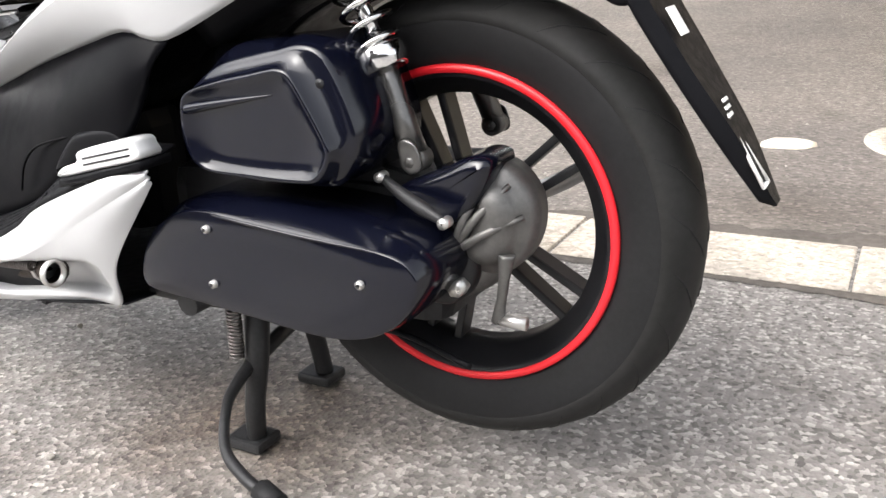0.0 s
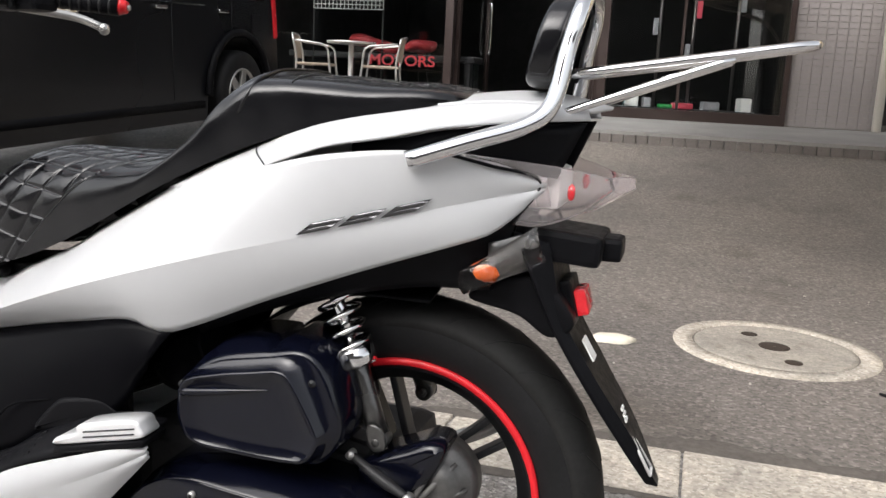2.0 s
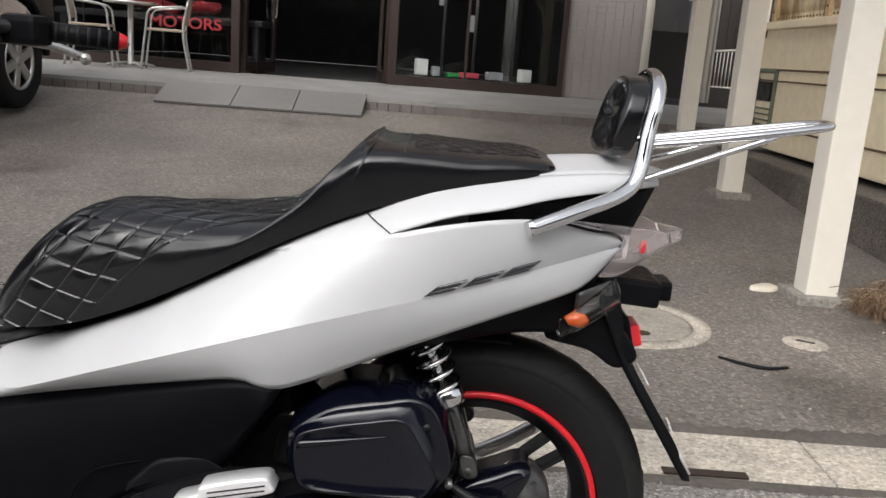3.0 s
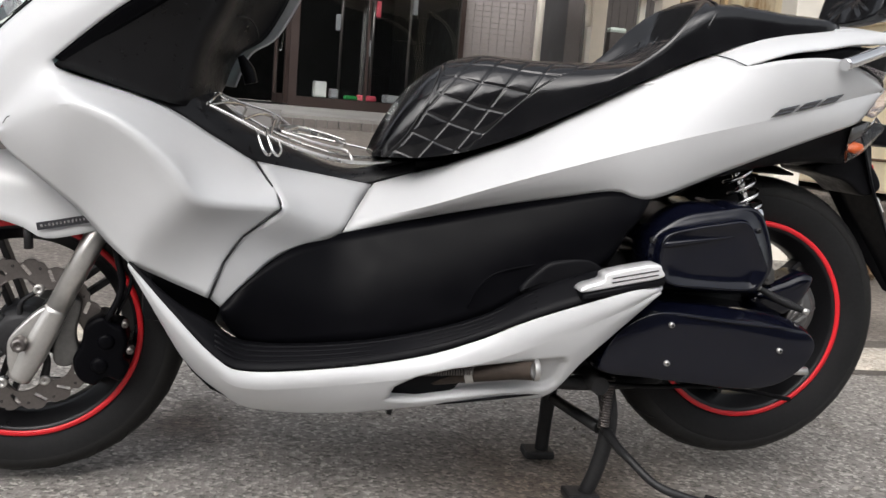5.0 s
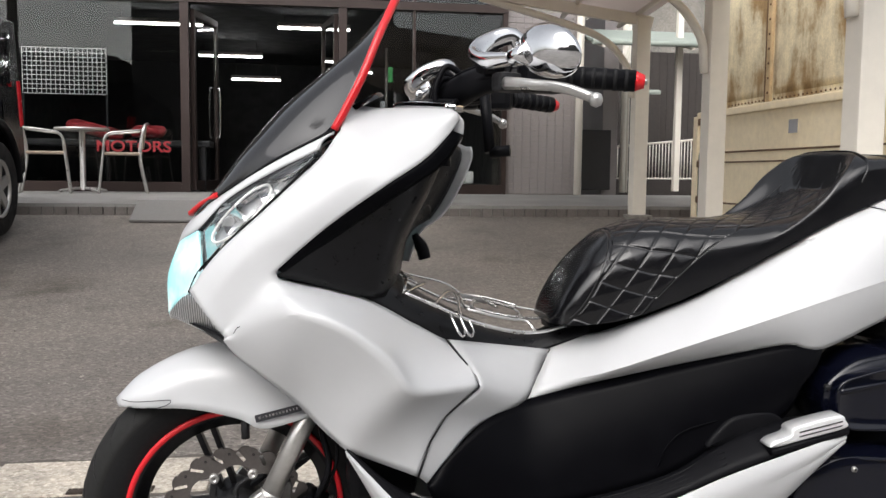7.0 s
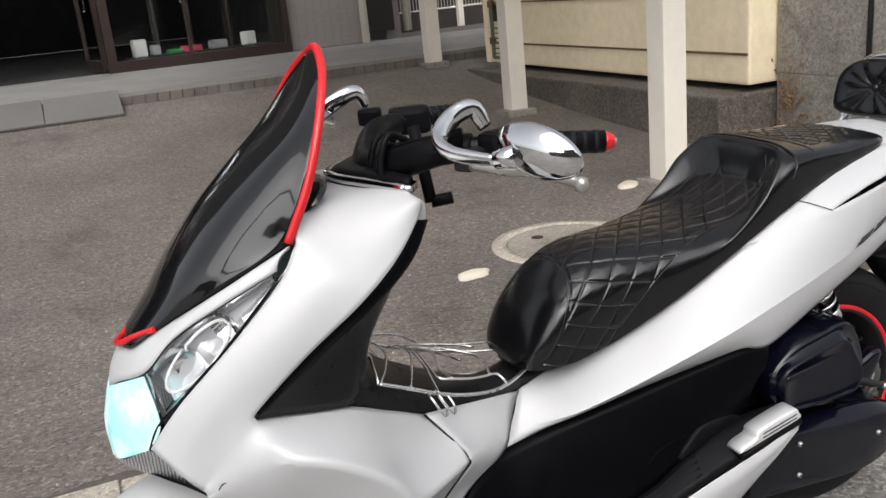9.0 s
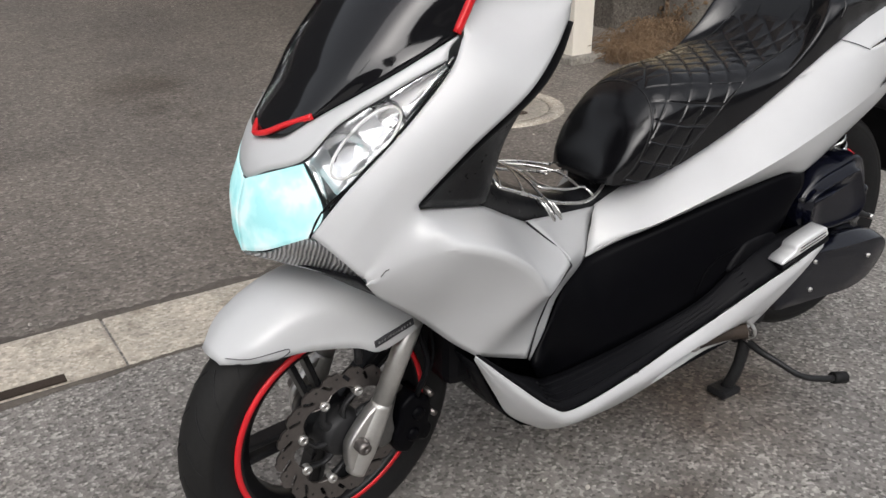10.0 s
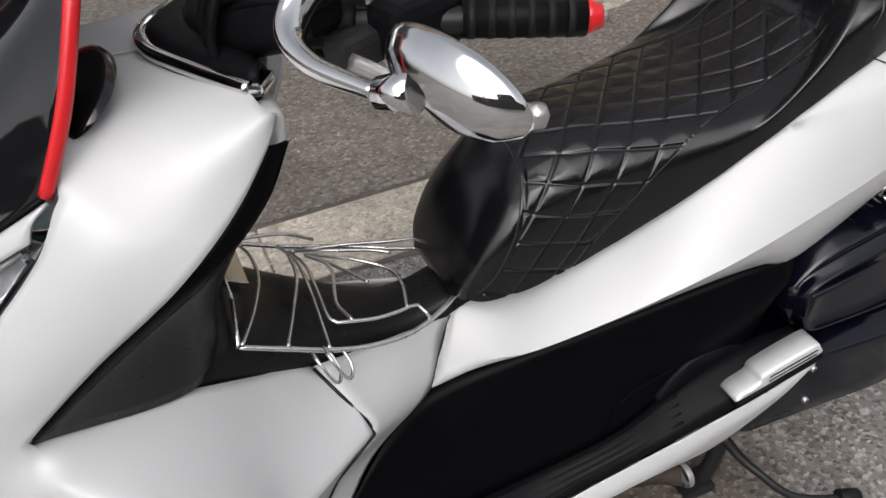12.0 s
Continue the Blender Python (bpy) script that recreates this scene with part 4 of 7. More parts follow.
def wheel(c, R, W, rim_r, name, rear):
    w = part(name, turned([(rim_r - 0.004, -W * 0.33), (rim_r + 0.012, -W * 0.42), (rim_r + (R - rim_r) * 0.5, -W * 0.5), (R - 0.024, -W * 0.47), (R - 0.010, -W * 0.34),
        (R - 0.002, -W * 0.17), (R, 0), (R - 0.002, W * 0.17), (R - 0.010, W * 0.34), (R - 0.024, W * 0.47), (rim_r + (R - rim_r) * 0.5, W * 0.5), (rim_r + 0.012, W * 0.42), (rim_r - 0.004, W * 0.33)], c, "y", 96), RUBBER, bike, "black road tyre with shallow tread grooves")
    bm = turned([(rim_r + 0.002, -W * 0.36), (rim_r + 0.001, -W * 0.39), (rim_r - 0.012, -W * 0.40), (rim_r - 0.014, -W * 0.33), (rim_r - 0.032, -W * 0.18), (rim_r - 0.034, W * 0.18), (rim_r - 0.014, W * 0.33), (rim_r - 0.012, W * 0.40), (rim_r + 0.002, W * 0.38)], c, "y", 96)
    part("rim", bm, WHEEL_BLACK, w)
    for s in (-1, 1):
        part("rim_stripe", turned([(rim_r + 0.002, s * (W * 0.37)), (rim_r + 0.001, s * (W * 0.42)), (rim_r - 0.007, s * (W * 0.42)), (rim_r - 0.008, s * (W * 0.37))], c, "y", 96), RED, w, "red tape stripe")
    hub = part("hub", turned([(0.001, -0.05), (0.034, -0.05), (0.04, -0.03), (0.048, 0), (0.04, 0.03), (0.034, 0.05), (0.001, 0.05)], c, "y", 32), WHEEL_BLACK, w)
    for k in range(5):
        a = 2 * math.pi * k / 5 + 0.66
        for s in (-1, 1):
            d = Vector((math.cos(a), 0, math.sin(a)))
            e = Vector((-math.sin(a), 0, math.cos(a)))
            p0, p1 = c + d * 0.036 + e * s * 0.011, c + d * (rim_r - 0.028) + e * s * (0.020 if rear else 0.013)
            m = (p1 - p0)
            turn = Matrix.Rotation(-math.atan2(m.z, m.x), 4, "Y")
            part("spoke", block((m.length, 0.03, 0.010), (p0 + p1) / 2, turn, 0.003), WHEEL_BLACK, w)
    # dusty running band, then its grooves
    half = [(R - 0.034, 0.485), (R - 0.0325, 0.494), (R - 0.0225, 0.475), (R - 0.0092, 0.345), (R - 0.0014, 0.17)]
    part("tread", turned([(r, -W * q) for r, q in half] + [(R + 0.0006, 0)] + [(r, W * q) for r, q in half[::-1]], c, "y", 96), TREAD, w, "dusty grey tread band")
    g = bmesh.new()
    for k in range(26):
        a = 2 * math.pi * k / 26
        for s in (-1, 1):
            pts = []
            for q in (0.08, 0.17, 0.25, 0.34, 0.41, 0.47):
                drop = 0.002 * q / 0.17 if q <= 0.17 else 0.002 + 0.008 * (q - 0.17) / 0.17 if q <= 0.34 else 0.010 + 0.014 * (q - 0.34) / 0.13
                rr = R - drop + 0.0002
                b = a + s * 0.02 + (q - 0.1) * 0.55
                pts.append((c.x + rr * math.cos(b), s * W * q, c.z + rr * math.sin(b)))
            sweep(pts, 0.0016, 4, 8, bm=g)
    tagged(part("tread_pattern", g, RUBBER, w), kind="stuff")
    return w


front_wheel = wheel(FW, 0.254, 0.090, 0.181, "front_wheel", False)
rear_wheel = wheel(RW, 0.268, 0.105, 0.186, "rear_wheel", True)


def brake_disc():
    """Wavy floating rotor: an outer band pierced by slots, eight bridges to the carrier."""
    y, R, n, m = -0.060, 0.127, 720, 24
    at = lambda r, a, yy=y: Vector((FW.x + r * math.cos(a), yy, FW.z + r * math.sin(a)))

    def edge(a):
        f = (a * 18 / (2 * math.pi)) % 1
        return R - 0.0075 * math.exp(-((f - 0.5) / 0.16) ** 2) - 0.003 * f

    def pierced(r, a):
        k = round((a - 0.1) * 18 / (2 * math.pi))
        b = a - 0.1 - k * 2 * math.pi / 18
        u, v = r * math.cos(b) - 0.108, r * math.sin(b)
        c, q = math.cos(0.75), math.sin(0.75)
        return abs(u * c + v * q) < 0.0105 and abs(v * c - u * q) < 0.0032

    inner = lambda a: 0.090 + 0.004 * math.cos(8 * a)
    bm = bmesh.new()
    sheets = []
    for yy in (y - 0.002, y + 0.002):
        sheet = []
        for j in range(m + 1):
            ring = []
            for i in range(n):
                a = 2 * math.pi * i / n
                ring.append(bm.verts.new(at(inner(a) + (edge(a) - inner(a)) * j / m, a, yy)))
            sheet.append(ring)
        sheets.append(sheet)
    for sheet in sheets:
        for j in range(m):
            for i in range(n):
                a = 2 * math.pi * (i + 0.5) / n
                if not pierced(inner(a) + (edge(a) - inner(a)) * (j + 0.5) / m, a):
                    bm.faces.new((sheet[j][i], sheet[j + 1][i], sheet[j + 1][(i + 1) % n], sheet[j][(i + 1) % n]))
    for j in (0, m):
        for i in range(n):
            k = (i + 1) % n
            bm.faces.new((sheets[0][j][i], sheets[0][j][k], sheets[1][j][k], sheets[1][j][i]))
    d = part("brake_disc", bm, STEEL, front_wheel, "wavy steel brake disc with slots")
    for k in range(18):
        a = 2 * math.pi * k / 18 + 0.1
        part("disc_hole", turned([(0.001, -0.0026), (0.0022, -0.0026), (0.0022, 0.0)], at(0.114, a + 0.17), "y", 8), DARK_METAL, d)
    for k in range(8):
        a = 2 * math.pi * k / 8 + 0.45
        part("disc_band", sweep([at(0.092, a - 0.24), at(0.083, a), at(0.092, a + 0.24)], [0.003, 0.008, 0.003], 8, 12, flat=0.3), STEEL, d)
        part("disc_bolt", turned([(0.001, -0.007), (0.0035, -0.007), (0.0035, -0.009), (0.008, -0.008), (0.0085, -0.003), (0.0085, 0.004)], at(0.082, a), "y", 16), ALLOY, d)
        part("disc_arm", sweep([at(0.079, a), at(0.055, a + 0.32), at(0.032, a + 0.36)], [0.007, 0.0055, 0.009], 8, 8, flat=0.6), DARK_METAL, front_wheel)
    part("disc_carrier", turned([(0.001, -0.012), (0.030, -0.012), (0.036, -0.008), (0.042, 0.004), (0.042, 0.03)], FW + Vector((0, y, 0)), "y", 32), DARK_METAL, front_wheel)


brake_disc()


def fork():
    top, low = Vector((0.185, -0.088, 0.55)), Vector((0.022, -0.088, 0.205))
    for s in (1, -1):
        a, b = Vector((low.x, s * low.y, low.z)), Vector((top.x, s * top.y, top.z))
        d = b - a
        f = part("fork_leg", sweep([a, a + d * 0.06, a + d * 0.30, a + d * 0.34], [0.017, 0.021, 0.0205, 0.018], 18, 20), ALLOY, bike, "silver fork slider")
        part("slider_tube", sweep([a + d * 0.33, a + d * 0.85], 0.0170, 18, 3), ALLOY, f)
        part("stanchion", sweep([a + d * 0.84, b], 0.0135, 14, 3), CHROME, f)
        bm = turned([(0.001, -0.008 * s), (0.005, -0.008 * s), (0.006, -0.012 * s), (0.0105, -0.011 * s), (0.0125, -0.004 * s), (0.0125, 0.012 * s)], (0.026, s * -0.107, 0.268), "y", 8)
        part("axle_nut", bm, STEEL, f)
        part("axle_lug", plate([(0.012, 0.215), (0.006, 0.250), (0.012, 0.278), (0.052, 0.320), (0.064, 0.314), (0.038, 0.225)], -0.078 * s, -0.098 * s, 0.004, 2, 40), ALLOY, f)
    cal = part("brake_caliper", plate([(0.108, 0.205), (0.100, 0.235), (0.112, 0.262), (0.118, 0.292), (0.142, 0.308), (0.160, 0.296), (0.176, 0.288), (0.182, 0.262), (0.176, 0.240), (0.184, 0.222), (0.172, 0.200), (0.150, 0.206), (0.132, 0.192)], -0.030, -0.092, 0.008, 3, 90), SIDE_PLASTIC, bike, "black two-piston brake caliper")
    for x, z in ((0.140, 0.228), (0.150, 0.268)):
        part("piston_cap", turned([(0.001, -0.006), (0.009, -0.006), (0.013, -0.002), (0.014, 0.006)], (x, -0.092, z), "y", 20), SIDE_PLASTIC, cal)
    part("caliper_bracket", plate([(0.070, 0.235), (0.078, 0.30), (0.096, 0.335), (0.112, 0.325), (0.104, 0.28), (0.108, 0.24), (0.09, 0.222)], -0.070, -0.084, 0.004, 2, 48), ENGINE_GREY, cal, "grey cast caliper bracket")
    for x, z in ((0.178, 0.296), (0.186, 0.252)):
        part("caliper_bolt", turned([(0.001, -0.008), (0.006, -0.008), (0.0065, 0.01)], (x, -0.085, z), "y", 6), STEEL, cal)
    part("brake_hose", sweep([(0.150, -0.085, 0.30), (0.172, -0.088, 0.36), (0.160, -0.072, 0.44), (0.19, -0.05, 0.55)], 0.0055, 8), BLACK_PLASTIC, cal)
    part("sensor_wire", sweep([(0.165, -0.080, 0.31), (0.186, -0.085, 0.37), (0.180, -0.070, 0.45)], 0.0032, 6), BLACK_PLASTIC, cal)


fork()


def fender():
    c = [(-0.172, 0, 0.468), (-0.13, 0, 0.508), (-0.05, 0, 0.545), (0.04, 0, 0.555), (0.13, 0, 0.53), (0.17, 0, 0.50)]
    mid = [(-0.168, -0.022, 0.466), (-0.125, -0.052, 0.495), (-0.05, -0.064, 0.525), (0.04, -0.072, 0.53), (0.12, -0.075, 0.505), (0.16, -0.075, 0.48)]
    low = [(-0.165, -0.028, 0.462), (-0.12, -0.066, 0.468), (-0.05, -0.082, 0.468), (0.025, -0.096, 0.452), (0.065, -0.106, 0.436), (0.14, -0.106, 0.452)]
    flip = lambda r: [(x, -y, z) for x, y, z in r]
    f = part("front_fender", loft([low, mid, c, flip(mid), flip(low)], 30, 6, smooth_across=True), WHITE, bike, "white front mudguard", 0.003)
    bm = bmesh.new()
    for s in (1,):
        block((0.075, 0.002, 0.012), (0.088, -0.1085 * s, 0.462), Matrix.Rotation(radians(-12), 4, "Y"), bm=bm)
    part("badge", bm, DECAL, f, "dark grey badge strip with unreadable lettering")
    bm = bmesh.new()
    slip = random.Random(2)
    for k in range(12):
        h = slip.uniform(0.0025, 0.005)
        block((slip.uniform(0.0018, 0.0036), 0.001, h), (0.058 + k * 0.0054, -0.1100, 0.4562 + k * 0.00115), Matrix.Rotation(radians(-12), 4, "Y"), bm=bm)
    tagged(part("badge_bars", bm, SILVER, f), kind="stuff")
    part("fender_line", sweep([(-0.16, -0.037, 0.476), (-0.135, -0.064, 0.479), (-0.08, -0.081, 0.484), (-0.10, -0.079, 0.472), (-0.15, -0.046, 0.466)], 0.0008, 5, 30), DECAL, f)
    part("bolt", sweep([(0.035, -0.085, 0.45), (0.036, -0.085, 0.415)], 0.007, 8, 2), DARK_METAL, f)


fender()


def steer(angle):
    """Wheel, fork legs, caliper and mudguard stand turned a little to the rider's left."""
    foot, axis = Vector((0.215, 0, 0.55)), Vector((0.45, 0, 0.89))
    m = Matrix.Translation(foot) @ Matrix.Rotation(radians(angle), 4, axis) @ Matrix.Translation(-foot)
    for ob in bike.children:
        if ob.name.split(".")[0] in ("front_wheel", "fork_leg", "brake_caliper", "front_fender"):
            ob.matrix_basis = m


steer(6)


FACETS, _fn, _fl, _fb = shader("faceted_lamp_reflector", (0.84, 0.84, 0.85), 0.2, 0.6)
_fv = _fn.new("ShaderNodeTexVoronoi")
_fv.inputs["Scale"].default_value = 34
_fl.new(coords(_fn), _fv.inputs["Vector"])
bump(_fn, _fl, _fb, _fv.outputs["Distance"], 0.7, 0.008)


RIBBED, _gn, _gl, _gb = shader("ribbed_silver_grille", (0.42, 0.42, 0.43), 0.3, 0.85)
_gw = _gn.new("ShaderNodeTexWave")
_gw.inputs["Scale"].default_value, _gw.inputs["Distortion"].default_value = 75, 2.5
_gl.new(coords(_gn), _gw.inputs["Vector"])
_gl.new(ramp(_gn, _gl, _gw.outputs["Fac"], [(0.2, (0.30, 0.30, 0.305)), (0.6, (0.80, 0.80, 0.81))]), _gb.inputs["Base Color"])
bump(_gn, _gl, _gb, _gw.outputs["Fac"], 0.9, 0.004)


def between(a, b, m, swell=0.0, out=(0, -1, 0)):
    """Rows from one sampled rail to another, swelling in the middle."""
    push = Vector(out)
    return [[p.lerp(q, i / m) + push * swell * math.sin(math.pi * i / m) for p, q in zip(a, b)] for i in range(m + 1)]


def fairing(r1, r2):
    """One side of the front: cowl, dash and leg shield as a single skin with soft valleys and ridges."""
    n = 61
    bm = bmesh.new()
    A, B = spline(r1, n), spline(r2, n)
    tip = min(range(n), key=lambda k: (B[k] - Vector(r2[2])).length)
    grid_faces(bm, between(A, B, 14, 0.010))
    valley = B[:tip + 1]
    top = [B[tip], (0.0985, -0.186, 0.688), (0.108, -0.175, 0.681), (0.135, -0.158, 0.676), (0.176, -0.150, 0.667), (0.220, -0.142, 0.653), (0.266, -0.126, 0.630), (0.313, -0.104, 0.601), (0.374, -0.080, 0.566), (0.408, -0.130, 0.532)]
    top = valley + spline(top, n - tip)[1:]
    crease = [(0.022, -0.178, 0.592), (0.048, -0.186, 0.604), (0.093, -0.214, 0.629), (0.135, -0.241, 0.638), (0.183, -0.256, 0.628), (0.230, -0.258, 0.600), (0.280, -0.250, 0.554), (0.309, -0.239, 0.516)]
    ridge = spline(crease + [(0.419, -0.155, 0.503)], n)
    end = min(range(n), key=lambda k: (ridge[k] - Vector(crease[-1])).length)
    grid_faces(bm, between(top, ridge, 14, 0.004, (0, -0.6, 0.8)))
    corner = [ridge[end:]] + [spline(r, n - end) for r in ([(0.262, -0.233, 0.490), (0.315, -0.198, 0.475), (0.366, -0.163, 0.458)],
        [(0.238, -0.219, 0.458), (0.290, -0.192, 0.440), (0.340, -0.168, 0.418)], [(0.206, -0.182, 0.413), (0.262, -0.178, 0.388), (0.319, -0.171, 0.362)])]
    cols = [spline([r[k] for r in corner], 16) for k in range(n - end)]
    grid_faces(bm, [[c[k] for c in cols] for k in range(16)])
    bottom = spline([(0.020, -0.178, 0.590), (0.042, -0.172, 0.561), (0.092, -0.163, 0.517), (0.131, -0.155, 0.481), (0.171, -0.166, 0.441), (0.206, -0.182, 0.413)], end + 1)
    side = between(ridge[:end + 1], bottom, 15, 0.003)
    for k, row in enumerate(side):
        miss = cols[0][k] - row[-1]
        for j in range(end + 1):
            row[j] = row[j] + miss * (j / end) ** 3
    grid_faces(bm, side)
    # dash behind the screen, rising forwards under it
    first = min(range(n), key=lambda k: (A[k] - Vector(r1[4])).length)
    rail = A[first:]
    inner = [spline(r, len(rail)) for r in ([(0.204, -0.134, 0.950), (0.245, -0.118, 0.947), (0.310, -0.112, 0.950), (0.366, -0.118, 0.950)],
        [(0.195, -0.06, 0.968), (0.25, -0.06, 0.953), (0.31, -0.06, 0.951), (0.350, -0.06, 0.944)], [(0.190, 0, 0.974), (0.25, 0, 0.956), (0.31, 0, 0.952), (0.345, 0, 0.942)])]
    cols = [spline([rail[k]] + [r[k] for r in inner], 19) for k in range(len(rail))]
    grid_faces(bm, [[c[k] for c in cols] for k in range(19)])
    bmesh.ops.remove_doubles(bm, verts=bm.verts[:], dist=0.0006)
    bmesh.ops.recalc_face_normals(bm, faces=bm.faces[:])
    inside = [v for v in bm.verts if not v.is_boundary]
    near = lambda line, reach: [v for v in inside if min((v.co - p).length for p in line) < reach]
    for line, reach, times in ((valley, 0.046, 60), (rail, 0.016, 12), (ridge[:12], 0.02, 12)):
        soft = near(line, reach)
        for _ in range(times):
            bmesh.ops.smooth_vert(bm, verts=soft, factor=0.5, use_axis_x=True, use_axis_y=True, use_axis_z=True)
    lobe = [v for v in inside if v.co.x > 0.13 and v.co.z < 0.68 and min((v.co - p).length for p in ridge) > 0.010]
    for _ in range(40):
        bmesh.ops.smooth_vert(bm, verts=lobe, factor=0.5, use_axis_x=True, use_axis_y=True, use_axis_z=True)
    for _ in range(2):
        bmesh.ops.smooth_vert(bm, verts=inside, factor=0.4, use_axis_x=True, use_axis_y=True, use_axis_z=True)
    for f in bm.faces:
        f.smooth = True
    edge = {v for v in bm.verts if min((v.co - p).length for p in ridge[14:end]) < 0.0022}
    for e in bm.edges:
        if e.verts[0] in edge and e.verts[1] in edge:
            e.smooth = False
    return bm


def front_cowl():
    r1 = [(-0.036, -0.133, 0.660), (0.010, -0.153, 0.720), (0.090, -0.170, 0.795), (0.165, -0.171, 0.866), (0.196, -0.158, 0.908), (0.232, -0.138, 0.930), (0.305, -0.142, 0.938), (0.372, -0.150, 0.946)]
    r2 = [(0.018, -0.173, 0.597), (0.060, -0.185, 0.652), (0.101, -0.191, 0.698), (0.178, -0.204, 0.766), (0.264, -0.213, 0.828), (0.326, -0.190, 0.869), (0.369, -0.170, 0.913), (0.384, -0.158, 0.936)]
    pair("front_fairing", fairing(r1, r2), WHITE, bike, "white front fairing from lamp to leg shield", 0.003)
    brd = r2[2:7]
    out = [(x + d, y + 0.55 * d, z - 0.25 * d) for (x, y, z), d in zip(brd, (0.012, 0.026, 0.030, 0.030, 0.020))]
    pair("cowl_border", loft([[(x, y + 0.003, z) for x, y, z in brd], out], 24, 4, 0.003), SIDE_PLASTIC, bike, "black border of the front cowl", 0.004)
    # white strip between screen and lamps, up over the nose
    up = [(-0.046, 0, 0.767), (-0.020, -0.046, 0.784), (0.004, -0.078, 0.803), (0.10, -0.134, 0.862), (0.188, -0.158, 0.908)]
    lo = [(-0.071, 0, 0.714), (-0.057, -0.05, 0.734), (-0.022, -0.098, 0.757), (0.022, -0.116, 0.802), (0.085, -0.143, 0.841), (0.165, -0.166, 0.881)]
    m = [(x, -y, z) for x, y, z in reversed(up)], [(x, -y, z) for x, y, z in reversed(lo)]
    part("nose_panel", loft([list(m[0][:-1]) + up, list(m[1][:-1]) + lo], 60, 6, 0.006, out=(-0.8, 0, 0.3)), WHITE, bike, "white nose panel", 0.004)
    part("panel_gap", sweep([(x - 0.001, y, z - 0.002) for x, y, z in list(m[1][:-1]) + lo], 0.0017, 6, 80), DARK_METAL, bike)
    # clear pods with a reflector behind
    for s in (1, -1):
        k = lambda pts, dx=0, dy=0, dz=0: [(x + dx, s * (y + dy), z + dz) for x, y, z in pts]
        hi = [(-0.022, -0.099, 0.754), (0.022, -0.117, 0.800), (0.085, -0.144, 0.839), (0.162, -0.167, 0.879)]
        lw = [(-0.012, -0.143, 0.694), (0.030, -0.157, 0.741), (0.090, -0.169, 0.797), (0.163, -0.171, 0.868)]
        b = part("headlamp", loft([k(hi, 0.02, 0.022, -0.012), k(lw, 0.022, 0.02, 0.012)], 24, 6), FACETS, bike, "clear-lensed headlamp pod with chrome reflector", 0.003)
        lens = part("lens", loft([k(hi), k(lw)], 24, 6, 0.006 * s), CLEAR, b, "clear lens", 0.002)
        lens.visible_shadow = False
        for (cx, cy, cz), rr in (((0.040, -0.124, 0.770), 0.034), ((0.092, -0.142, 0.818), 0.022)):
            bm = turned([(rr, -0.012), (rr * 0.8, -0.002), (rr * 0.4, 0.006), (0.001, 0.008)], (0, 0, 0), "x", 24)
            bm.transform(Matrix.Translation((cx, s * cy, cz)) @ Matrix.Rotation(radians(38 * s), 4, "Z") @ Matrix.Rotation(radians(-20), 4, "Y"))
            part("reflector", bm, MIRRORED, b, "chrome reflector bowl")
        ring = [Vector((0.046, -0.146, 0.781)) + Vector((0.046, -0.016, 0.038)) * math.cos(q) + Vector((0.002, 0.013, 0.024)) * math.sin(q) for q in [2 * math.pi * i / 20 for i in range(20)]]
        part("lamp_rim", sweep(k(ring), 0.0022, 6, 60, True), PAPER, b, "pale oval lamp rim")
        part("lamp_gasket", sweep(k(lw, -0.001, 0.0, 0.001), 0.0022, 6), BLACK_PLASTIC, b)
        # lit position lamp, one half each side of the middle ridge
        t = [(-0.074, -0.001, 0.711), (-0.060, -0.05, 0.731), (-0.026, -0.099, 0.752)]
        c = [(-0.089, -0.001, 0.660), (-0.074, -0.062, 0.682), (-0.019, -0.137, 0.694)]
        d = [(-0.088, -0.001, 0.602), (-0.076, -0.065, 0.624), (-0.038, -0.130, 0.657)]
        part("position_lamp", loft([k(t), k(c), k(d)], 18, 6, smooth_across=True), LAMP_CYAN, bike, "lit cyan position lamp lens", 0.003)
        part("lamp_gasket", sweep(k([d[2], c[2], lw[1]]), 0.002, 6), BLACK_PLASTIC, bike)
        # ribbed silver grille under the lamp
        g0 = [(-0.087, -0.003, 0.600), (-0.074, -0.066, 0.621), (-0.036, -0.129, 0.653), (0.006, -0.161, 0.616)]
        g1 = [(-0.084, -0.003, 0.596), (-0.064, -0.064, 0.604), (-0.010, -0.122, 0.592), (0.020, -0.168, 0.594)]
        part("chin_grille", loft([k(g0), k(g1)], 30, 4, 0.004 * s), RIBBED, bike, "ribbed silver grille under the lamp", 0.002)
    part("chin_panel", loft([[(0.012, -0.172, 0.60), (-0.05, -0.08, 0.604), (-0.075, 0, 0.598), (-0.05, 0.08, 0.604), (0.012, 0.172, 0.60)], [(0.05, -0.165, 0.555), (0.02, -0.08, 0.56), (0.01, 0, 0.56), (0.02, 0.08, 0.56), (0.05, 0.165, 0.555)]], 30, 3), BLACK_PLASTIC, bike, "", 0.003)


front_cowl()


